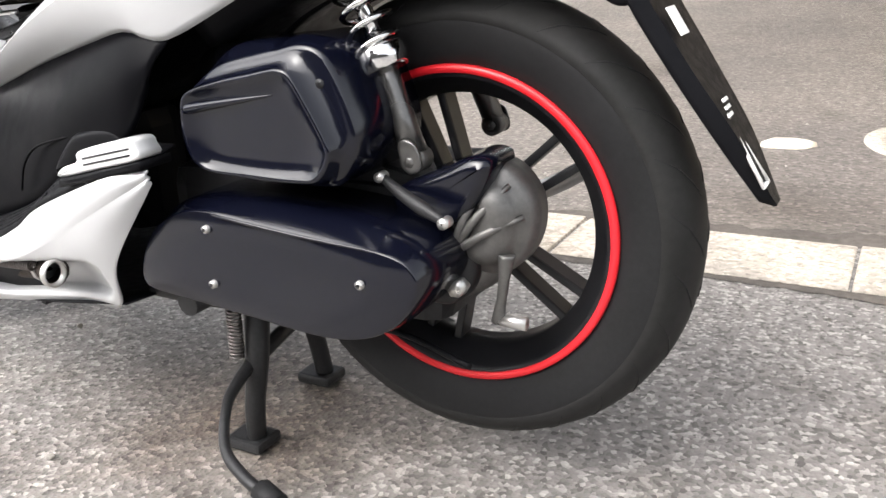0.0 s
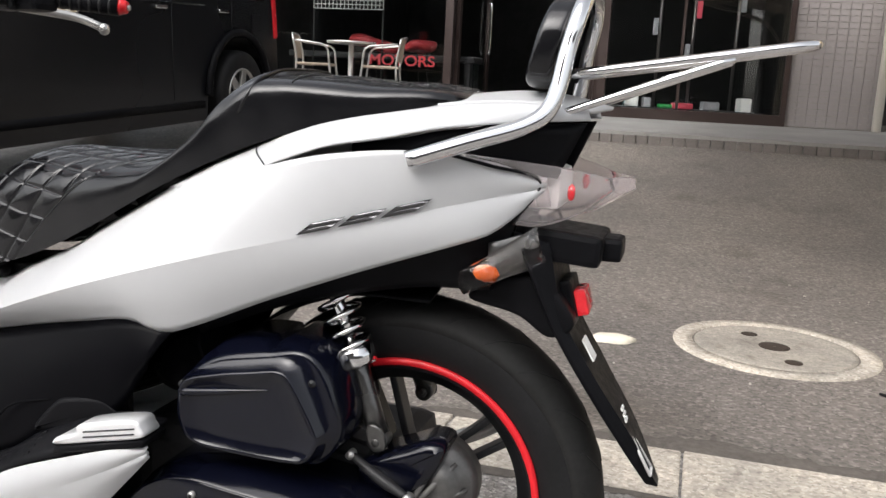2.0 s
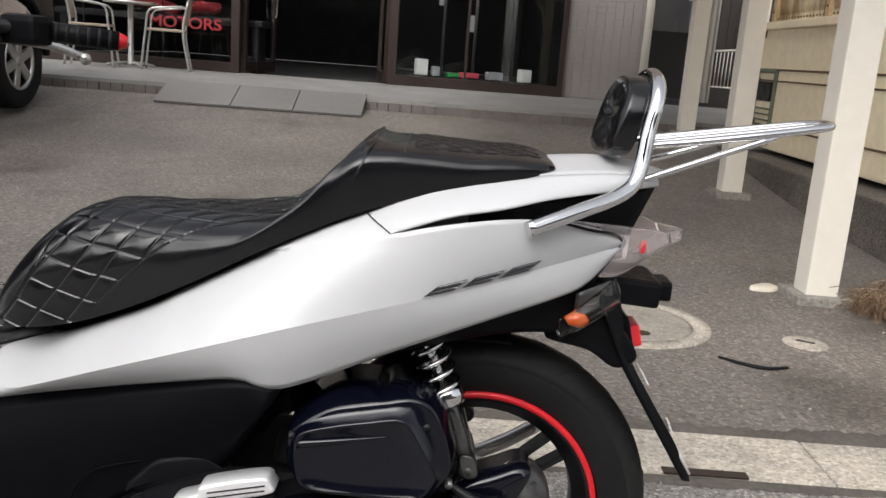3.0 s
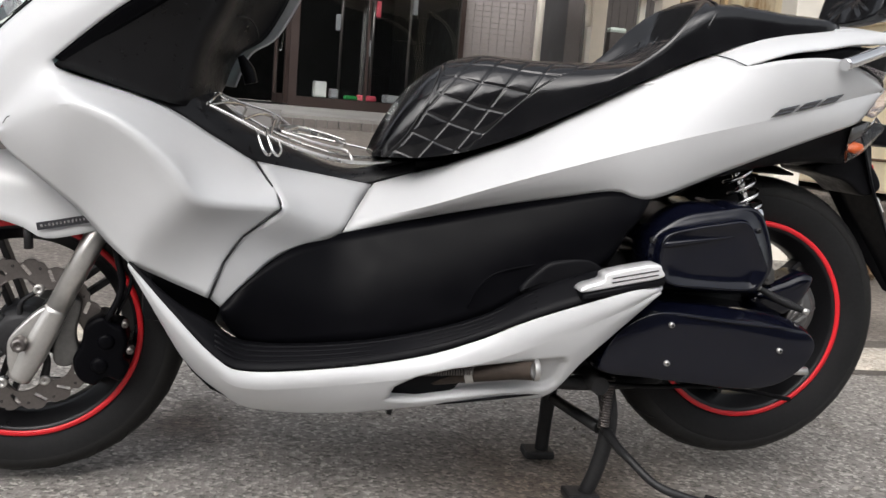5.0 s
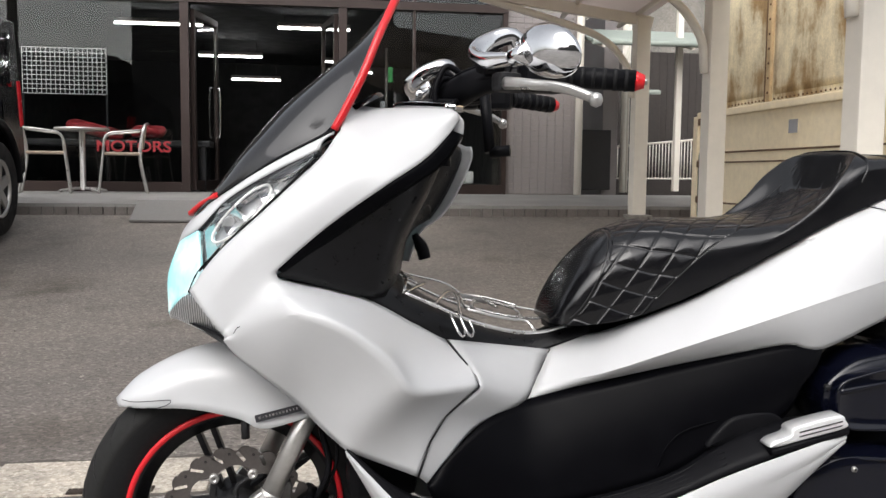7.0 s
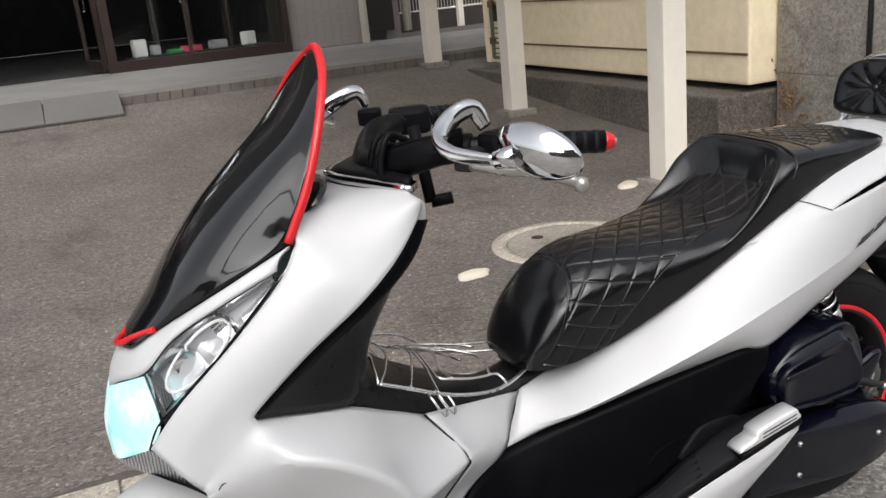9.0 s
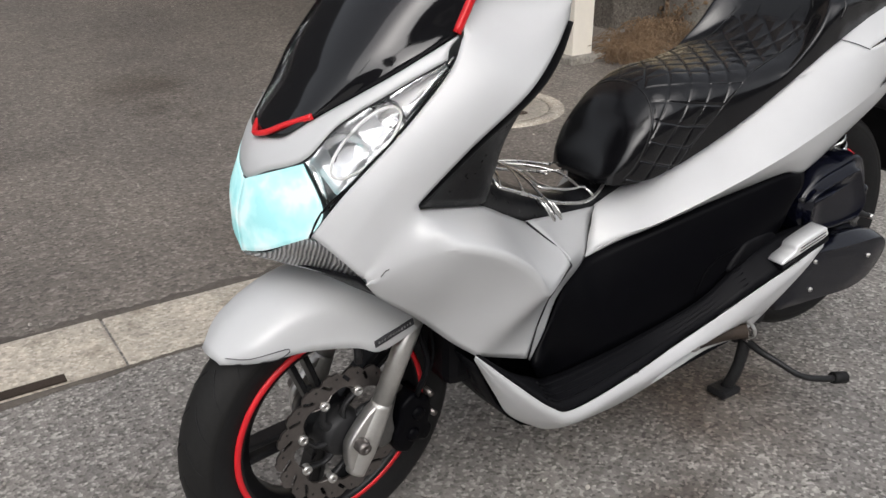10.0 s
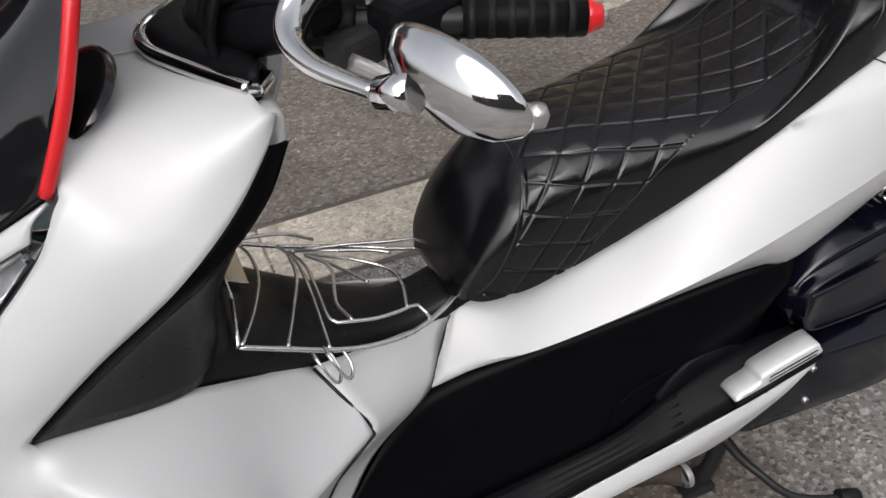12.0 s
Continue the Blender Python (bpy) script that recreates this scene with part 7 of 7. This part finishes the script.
    for s in (1, -1):
        sh = part("shock_absorber", sweep([(1.268, s * -0.100, 0.434), (1.225, s * -0.092, 0.545)], 0.0140, 14, 4), SHOCK, bike, "chrome spring shock absorber")
        part("shock_eye", turned([(0.006, -0.013), (0.0135, -0.013), (0.0135, 0.013), (0.006, 0.013)], (1.270, s * -0.100, 0.428), "y", 16, closed=True), ENGINE_GREY, sh)
        part("eye_bolt", turned([(0.001, -0.018), (0.006, -0.018), (0.007, -0.012)], (1.270, s * -0.100, 0.428), "y", 6), ENGINE_GREY, sh)
        part("shock_clevis", plate([(1.256, 0.444), (1.264, 0.452), (1.278, 0.446), (1.284, 0.424), (1.276, 0.416), (1.264, 0.418)], s * -0.112, s * -0.117, 0.002, 2, 30), SHOCK, sh)
        a0, a1 = Vector((1.233, s * -0.093, 0.528)), Vector((1.178, s * -0.085, 0.655))
        d = (a1 - a0)
        part("collar", sweep([a0 - d * 0.06, a0, a0 + d * 0.12], [0.024, 0.028, 0.026], 18, 7), CHROME, sh)
        part("shock_rod", sweep([a0, a1], 0.009, 10, 2), CHROME, sh)
        dn = d.normalized()
        e1 = dn.cross(Vector((0, 1, 0))).normalized()
        e2 = dn.cross(e1)
        coil = [a0 + d * (0.1 + 0.9 * i / 72) + (e1 * math.cos(i * 2 * math.pi / 12) + e2 * math.sin(i * 2 * math.pi / 12)) * 0.025 for i in range(73)]
        part("coil_spring", sweep(coil, 0.0038, 6, 200), CHROME, sh)
    # exhaust on the far side
    ex = part("exhaust", sweep([(0.92, 0.12, 0.25), (1.05, 0.15, 0.265), (1.17, 0.165, 0.285), (1.28, 0.170, 0.31)], [0.03, 0.045, 0.045, 0.034], 18, 20), DARK_METAL, bike, "black exhaust silencer with alloy guard")
    part("exhaust_guard", loft([[(1.00, 0.198, 0.285), (1.25, 0.212, 0.325)], [(1.00, 0.200, 0.255), (1.25, 0.214, 0.295)]], 10, 4, 0.004, out=(0, 1, 0)), ALLOY, ex, "", 0.003)
    part("tail_pipe", sweep([(1.28, 0.170, 0.315), (1.34, 0.168, 0.345), (1.40, 0.165, 0.385)], 0.013, 12), ALLOY, ex, "bright tail pipe")
    part("swing_arm", sweep([(1.08, 0.10, 0.36), (1.2, 0.105, 0.35), (1.31, 0.10, 0.325)], 0.018, 10), ALLOY, bike)
    part("inner_fender", loft([[(1.02, -0.065, 0.46), (1.08, -0.068, 0.55), (1.20, -0.070, 0.605), (1.32, -0.070, 0.61)], [(1.04, 0, 0.48), (1.10, 0, 0.57), (1.20, 0, 0.617), (1.32, 0, 0.622)], [(1.02, 0.065, 0.46), (1.08, 0.068, 0.55), (1.20, 0.07, 0.605), (1.32, 0.07, 0.61)]], 16, 4), BLACK_PLASTIC, bike, "", 0.004)


engine()


def centre_stand():
    c = part("centre_stand", sweep([(0.965, -0.16, 0.235), (0.965, 0.16, 0.235)], 0.016, 10, 4), DARK_METAL, bike, "black steel centre stand")
    for top, mid, low, foot in (((1.0, -0.072, 0.238), (1.013, -0.098, 0.155), (1.0, -0.102, 0.07), (0.986, -0.090, 0.010)), ((0.955, 0.062, 0.232), (0.957, 0.078, 0.15), (0.960, 0.096, 0.07), (0.962, 0.106, 0.010))):
        part("stand_leg", sweep([top, mid, low, foot], [0.018, 0.016, 0.014, 0.014], 10, 16), DARK_METAL, c)
        part("stand_foot", block((0.06, 0.05, 0.016), (foot[0] - 0.008, foot[1], 0.009), bevel=0.005), DARK_METAL, c)
    part("stand_brace", sweep([(1.0, -0.09, 0.135), (0.96, 0.08, 0.135)], 0.011, 8, 3), DARK_METAL, c)
    part("stand_pedal", sweep([(1.006, -0.10, 0.14), (1.012, -0.145, 0.125), (1.024, -0.178, 0.114), (1.056, -0.222, 0.088), (1.105, -0.246, 0.075), (1.15, -0.256, 0.068)], [0.010, 0.008, 0.007, 0.007, 0.0075, 0.008], 8, 30), DARK_METAL, c, "curved stand pedal with rubber end")
    part("pedal_pad", sweep([(1.132, -0.252, 0.071), (1.165, -0.262, 0.066)], 0.014, 8, 3), RUBBER, c)
    bm = bmesh.new()
    p = [Vector((0.998, -0.116, 0.238)).lerp(Vector((0.995, -0.118, 0.148)), i / 90) for i in range(91)]
    sweep([q + Vector((0.009 * math.cos(i * 1.3), 0.009 * math.sin(i * 1.3), 0)) for i, q in enumerate(p)], 0.0018, 5, 270, bm=bm)
    part("stand_spring", bm, STEEL, c)
    part("under_tray", sweep([(0.87, -0.12, 0.232), (0.95, -0.11, 0.225), (1.05, -0.10, 0.228), (1.10, -0.09, 0.235)], 0.014, 8), DARK_METAL, c)


centre_stand()


def handlebar():
    left = [(0.642, -0.233, 0.990), (0.535, -0.195, 0.998), (0.45, -0.150, 1.000), (0.39, -0.09, 0.975), (0.365, 0.0, 0.945)]
    stem = Vector((0.36, 0, 0))
    swing = Matrix.Translation(stem) @ Matrix.Rotation(radians(1), 4, "Z") @ Matrix.Translation(-stem)
    far = [swing @ Vector((x, -y, z)) for x, y, z in reversed(left[:-1])]
    h = part("handlebar", sweep(left + far, 0.0115, 10, 70), DARK_METAL, bike, "dark handlebar with black grips and chrome mirrors")
    for s in (1, -1):
        k = lambda p: Vector(p) if s > 0 else swing @ Vector((p[0], -p[1], p[2]))
        lay = 0 if s > 0 else 1
        fold = Matrix() if s > 0 else Matrix.Translation(stem) @ Matrix.Rotation(radians(12), 4, "Z") @ Matrix.Translation(-stem)
        a, b = k((0.642, -0.233, 0.990)), k((0.545, -0.198, 0.998))
        g = part("grip", sweep([a, b], 0.0165, 16, 3), BLACK_PLASTIC, h, "black rubber grip")
        for i in range(6):
            q = a.lerp(b, 0.1 + 0.16 * i)
            part("grip_rib", sweep([q, q + (b - a).normalized() * 0.006], 0.0170, 16, 2), RUBBER, g)
        part("bar_end", sweep([a + (a - b).normalized() * 0.014, a], [0.010, 0.0155], 14, 4), RED_GLOSS, h, "red anodised bar end")
        part("bar_end_bolt", sweep([a + (a - b).normalized() * 0.018, a + (a - b).normalized() * 0.012], 0.005, 8, 2), ALLOY, h)
        part("switch_box", block((0.075, 0.046, 0.05), k((0.510, -0.183, 0.998)), Matrix.Rotation(radians(20 * s + lay), 4, "Z"), 0.012), BLACK_PLASTIC, h, "black switch housing")
        part("lever_bracket", block((0.05, 0.03, 0.03), k((0.455, -0.185, 0.988)), Matrix.Rotation(radians(25 * s + lay), 4, "Z"), 0.008), DARK_METAL, h)
        part("brake_lever", sweep([k(p) for p in ((0.445, -0.205, 0.985), (0.47, -0.245, 0.980), (0.515, -0.283, 0.972), (0.553, -0.303, 0.957))], [0.007, 0.006, 0.0055, 0.0055], 8, 20, flat=1.4), ALLOY, h, "silver brake lever with ball end")
        part("lever_ball", turned([(0.001, -0.011), (0.008, -0.008), (0.0105, 0), (0.008, 0.008), (0.001, 0.011)], k((0.557, -0.305, 0.954)), "z", 14), ALLOY, h)
        m = part("mirror", turned([(0.001, -0.028), (0.02, -0.0245), (0.034, -0.0145), (0.041, -0.002), (0.042, 0.004), (0.038, 0.006), (0.001, 0.004)], (0, 0, 0), "x", 32), CHROME, h, "oval chrome mirror on a curved stalk")
        m.data.transform(fold @ Matrix.Translation(k((0.478, -0.336, 1.016))) @ Matrix.Rotation(radians(20 * s + lay), 4, "Z") @ Matrix.Rotation(radians(-16), 4, "Y") @ Matrix.Rotation(radians(10 * s), 4, "X") @ Matrix.Diagonal((1, 1.58, 0.92, 1)))
        part("mirror_joint", sweep([fold @ k((0.432, -0.308, 1.008)), fold @ k((0.452, -0.330, 1.014))], [0.012, 0.016], 10, 3), CHROME, m)
        part("mirror_stalk", sweep([fold @ k(p) for p in ((0.480, -0.185, 1.030), (0.462, -0.184, 1.058), (0.425, -0.190, 1.048), (0.398, -0.212, 1.026), (0.404, -0.250, 1.012), (0.432, -0.310, 1.008))], [0.006, 0.0085, 0.0095, 0.0095, 0.0085, 0.006], 12, 40, flat=1.7), CHROME, m, "bright curved mirror stalk")
        part("reservoir", block((0.04, 0.03, 0.03), k((0.43, -0.165, 1.018)), Matrix.Rotation(radians(30 * s + lay), 4, "Z"), 0.007), BLACK_PLASTIC, h)
    for i, (dy, dz, r) in enumerate(((0.0, 0.0, 0.008), (0.015, 0.014, 0.005), (-0.012, 0.006, 0.005), (0.004, 0.026, 0.0035))):
        part("cable", sweep([(0.48, -0.175 + dy, 0.985 + dz), (0.42, -0.135 + dy, 0.992 + dz), (0.37, -0.06 + dy, 0.965 + dz), (0.33, 0.0, 0.925)], r, 7, 24), BLACK_PLASTIC, h)
    part("cable", sweep([swing @ Vector(p) for p in ((0.47, 0.17, 0.985), (0.42, 0.11, 1.01), (0.38, 0.04, 0.98), (0.35, 0.0, 0.93))], 0.005, 7, 24), BLACK_PLASTIC, h)
    part("bar_cover", sweep([(0.470, -0.160, 1.000), (0.425, -0.125, 0.996), (0.390, -0.070, 0.978), (0.368, 0, 0.960), (0.390, 0.070, 0.978), (0.425, 0.125, 0.996), (0.470, 0.160, 1.000)], [0.020, 0.024, 0.026, 0.030, 0.026, 0.024, 0.020], 12, 50), BLACK_PLASTIC, h, "black bar cover")
    for dy, dz in ((-0.03, 0.02), (-0.055, 0.008), (-0.075, 0.026)):
        part("wire_loom", sweep([(0.40, dy, 0.985 + dz), (0.372, dy - 0.006, 0.996 + dz), (0.354, dy - 0.01, 0.972 + dz * 0.5), (0.356, dy - 0.01, 0.955)], 0.0055, 7, 20), BLACK_PLASTIC, h)
    part("stem_cover", sweep([(0.36, 0, 0.86), (0.362, 0, 0.93), (0.37, 0, 0.965)], [0.035, 0.03, 0.026], 12), BLACK_PLASTIC, h)
    part("phone_mount", bar([(0.459, 0.045, 1.01), (0.468, 0.02, 0.885), (0.502, 0.008, 0.889)], 0.0105, 10), BLACK_PLASTIC, h, "black phone holder arm")
    part("mount_arm", bar([(0.40, 0.05, 0.975), (0.46, 0.045, 0.985)], 0.007, 8), BLACK_PLASTIC, h)
    d = part("dash_cover", loft([[(0.330, -0.10, 0.944), (0.352, -0.104, 0.940), (0.362, -0.104, 0.925)], [(0.335, 0, 0.942), (0.350, 0, 0.936), (0.356, 0, 0.92)], [(0.330, 0.10, 0.944), (0.352, 0.104, 0.940), (0.362, 0.104, 0.925)]], 12, 5, smooth_across=True), WHITE, bike, "", 0.003)
    part("cowl_tip", plate([(0.356, 0.900), (0.356, 0.934), (0.380, 0.938), (0.392, 0.928), (0.388, 0.898), (0.374, 0.888)], -0.095, -0.154, 0.006, 4, 40), WHITE, d)
    part("cowl_tip", plate([(0.356, 0.900), (0.356, 0.934), (0.380, 0.938), (0.392, 0.928), (0.388, 0.898), (0.374, 0.888)], 0.095, 0.154, 0.006, 4, 40), WHITE, d)
    arc = [(0.372, -0.134, 0.952), (0.352, -0.108, 0.955), (0.324, -0.066, 0.959), (0.305, -0.030, 0.961), (0.300, 0, 0.962), (0.305, 0.030, 0.961), (0.324, 0.066, 0.959), (0.352, 0.108, 0.955), (0.372, 0.134, 0.952)]
    part("steering_collar", sweep(arc, 0.009, 8, 60, flat=0.8), CHROME, d, "chrome trim round the steering stem")
    part("collar_base", sweep([(x + 0.003, y, z - 0.009) for x, y, z in arc], 0.008, 8, 60), BLACK_PLASTIC, d)
    part("steering_gaiter", loft([[(x + 0.006, y, z + 0.004) for x, y, z in arc], [(0.392, -0.11, 0.950), (0.40, 0, 0.952), (0.392, 0.11, 0.950)]], 30, 6, 0.012, out=(0, 0, 1)), BLACK_PLASTIC, d, "", 0.004)
    for y in (-0.10, 0.10):
        part("collar_clip", block((0.020, 0.034, 0.012), (0.380, y * 1.24, 0.951), Matrix.Rotation(radians(-35 if y < 0 else 35), 4, "Z"), 0.004), CHROME, d)
    m = turned([(0.070, -0.004), (0.068, 0.003), (0.060, 0.006), (0.001, 0.008)], (0, 0, 0), "z", 32)
    m.transform(Matrix.Translation((0.232, -0.060, 0.955)) @ Matrix.Rotation(radians(-30), 4, "Y") @ Matrix.Diagonal((0.62, 1.1, 1, 1)))
    part("meter", m, SCREEN, d, "oval smoked instrument glass")


handlebar()


WIRE = plain("worn_chrome_wire", (0.68, 0.67, 0.65), 0.25, 0.95, 0, 120, 0.2)


def carrier():
    """Wire carrier over the tunnel with a hook and loose loops."""
    r = 0.0028
    base = [(0.302, -0.105, 0.651), (0.352, -0.109, 0.630), (0.400, -0.110, 0.608), (0.448, -0.108, 0.592), (0.500, -0.096, 0.580), (0.548, -0.072, 0.576), (0.596, -0.042, 0.580)]
    c = part("centre_carrier", sweep(base, r * 1.15, 8, 40), WIRE, bike, "chrome wire luggage carrier over the tunnel")
    part("wire", sweep([(x, -y, z) for x, y, z in base], r * 1.15, 8, 40), WIRE, c)
    part("wire", bar([(0.302, -0.105, 0.651), (0.312, -0.045, 0.668), (0.312, 0.045, 0.668), (0.302, 0.105, 0.651)], r), WIRE, c)
    loops = (
        [(0.306, -0.104, 0.650), (0.330, -0.062, 0.655), (0.350, 0.000, 0.652), (0.352, 0.060, 0.645), (0.345, 0.105, 0.634)],
        [(0.352, -0.109, 0.630), (0.376, -0.055, 0.640), (0.394, 0.000, 0.638), (0.398, 0.060, 0.628), (0.395, 0.108, 0.612)],
        [(0.398, -0.110, 0.609), (0.402, -0.040, 0.630), (0.404, 0.020, 0.632), (0.400, 0.070, 0.622), (0.392, 0.108, 0.613)],
        [(0.404, 0.080, 0.618), (0.412, 0.020, 0.630), (0.410, -0.040, 0.626), (0.412, -0.074, 0.618), (0.436, -0.079, 0.612), (0.466, -0.079, 0.604), (0.496, -0.073, 0.598), (0.520, -0.068, 0.594), (0.530, -0.084, 0.580)],
        [(0.420, 0.064, 0.618), (0.440, 0.020, 0.622), (0.430, -0.030, 0.620), (0.427, -0.048, 0.616), (0.436, -0.078, 0.612)],
        [(0.424, 0.060, 0.620), (0.470, 0.030, 0.616), (0.508, 0.002, 0.606), (0.516, -0.028, 0.600), (0.506, -0.070, 0.597)],
        [(0.410, 0.074, 0.622), (0.450, 0.052, 0.622), (0.500, 0.040, 0.612), (0.524, 0.030, 0.606)],
        [(0.402, 0.086, 0.614), (0.470, 0.078, 0.606), (0.530, 0.066, 0.598), (0.580, 0.062, 0.590)],
        [(0.430, 0.050, 0.620), (0.455, 0.010, 0.618), (0.476, -0.020, 0.612)],
        [(0.308, 0.060, 0.667), (0.345, 0.085, 0.655), (0.400, 0.092, 0.640), (0.440, 0.100, 0.612)])
    for q in loops:
        part("wire", sweep(q, r * 0.85, 6, 26), WIRE, c)
    for dx in (0.0, 0.014):
        part("hook", sweep([(0.376 + dx, -0.110, 0.618), (0.380 + dx, -0.126, 0.610), (0.390 + dx, -0.138, 0.588), (0.398 + dx, -0.134, 0.582), (0.402 + dx, -0.122, 0.590), (0.396 + dx, -0.108, 0.606)], r * 0.8, 6, 30), WIRE, c)
    part("carrier_plate", block((0.040, 0.075, 0.003), (0.320, 0.035, 0.660), Matrix.Rotation(radians(28), 4, "Y"), 0.001), WIRE, c)


carrier()


def badge():
    """Three slanted chrome shapes pressed on the tail panel."""
    bpy.context.view_layer.update()
    panels = [o for o in bike.children if o.name.startswith("tail_panel")]

    def lay(u, v, side):
        x, z = 1.186 + 0.135 * u + 0.022 * v, 0.701 + 0.036 * u + 0.019 * v
        for o in panels:
            hit, place, normal, _ = o.ray_cast(Vector((x, side * -0.5, z)), Vector((0, side, 0)), distance=0.45)
            if hit:
                return Vector((x, place.y - side * 0.0014, z))
        return Vector((x, side * -0.187, z))

    for side in (1, -1):
        b = None
        for u0, u1 in ((0.0, 0.29), (0.36, 0.64), (0.71, 1.0)):
            rows = [[lay(u0 + (u1 - u0) * i / 4, v, side) - Vector((0, side * lift, 0)) for i in range(5)] for v, lift in ((0.08, 0.0), (0.12, 0.002), (0.42, 0.0025), (0.5, 0.0005), (0.58, 0.0025), (0.88, 0.002), (0.92, 0.0))]
            bm = bmesh.new()
            grid_faces(bm, rows)
            ob = part("model_badge", bm, BADGE, bike, "dark chrome badge of three slanted plates") if b is None else part("badge_plate", bm, BADGE, b)
            b = b or ob


BADGE = plain("dark_chrome_badge", (0.12, 0.12, 0.125), 0.22, 0.9)
badge()


def shop_lettering():
    curve = bpy.data.curves.new("sign_text", "FONT")
    curve.body, curve.size, curve.extrude, curve.offset = "MOTORS", 0.185, 0.001, 0.003
    tmp = bpy.data.objects.new("sign_tmp", curve)
    scene.collection.objects.link(tmp)
    d = bpy.data.meshes.new_from_object(tmp.evaluated_get(bpy.context.evaluated_depsgraph_get()))
    bpy.data.objects.remove(tmp)
    bm = bmesh.new()
    bm.from_mesh(d)
    w = max(v.co.x for v in bm.verts)
    for v in bm.verts:
        v.co = Vector((-2.50 + v.co.x / w * 0.88, FRONT - 0.004 - v.co.z, 1.085 + v.co.y))
    solo("window_lettering", bm, SHOP_RED, "red block letters on the shop window", "sign")


shop_lettering()
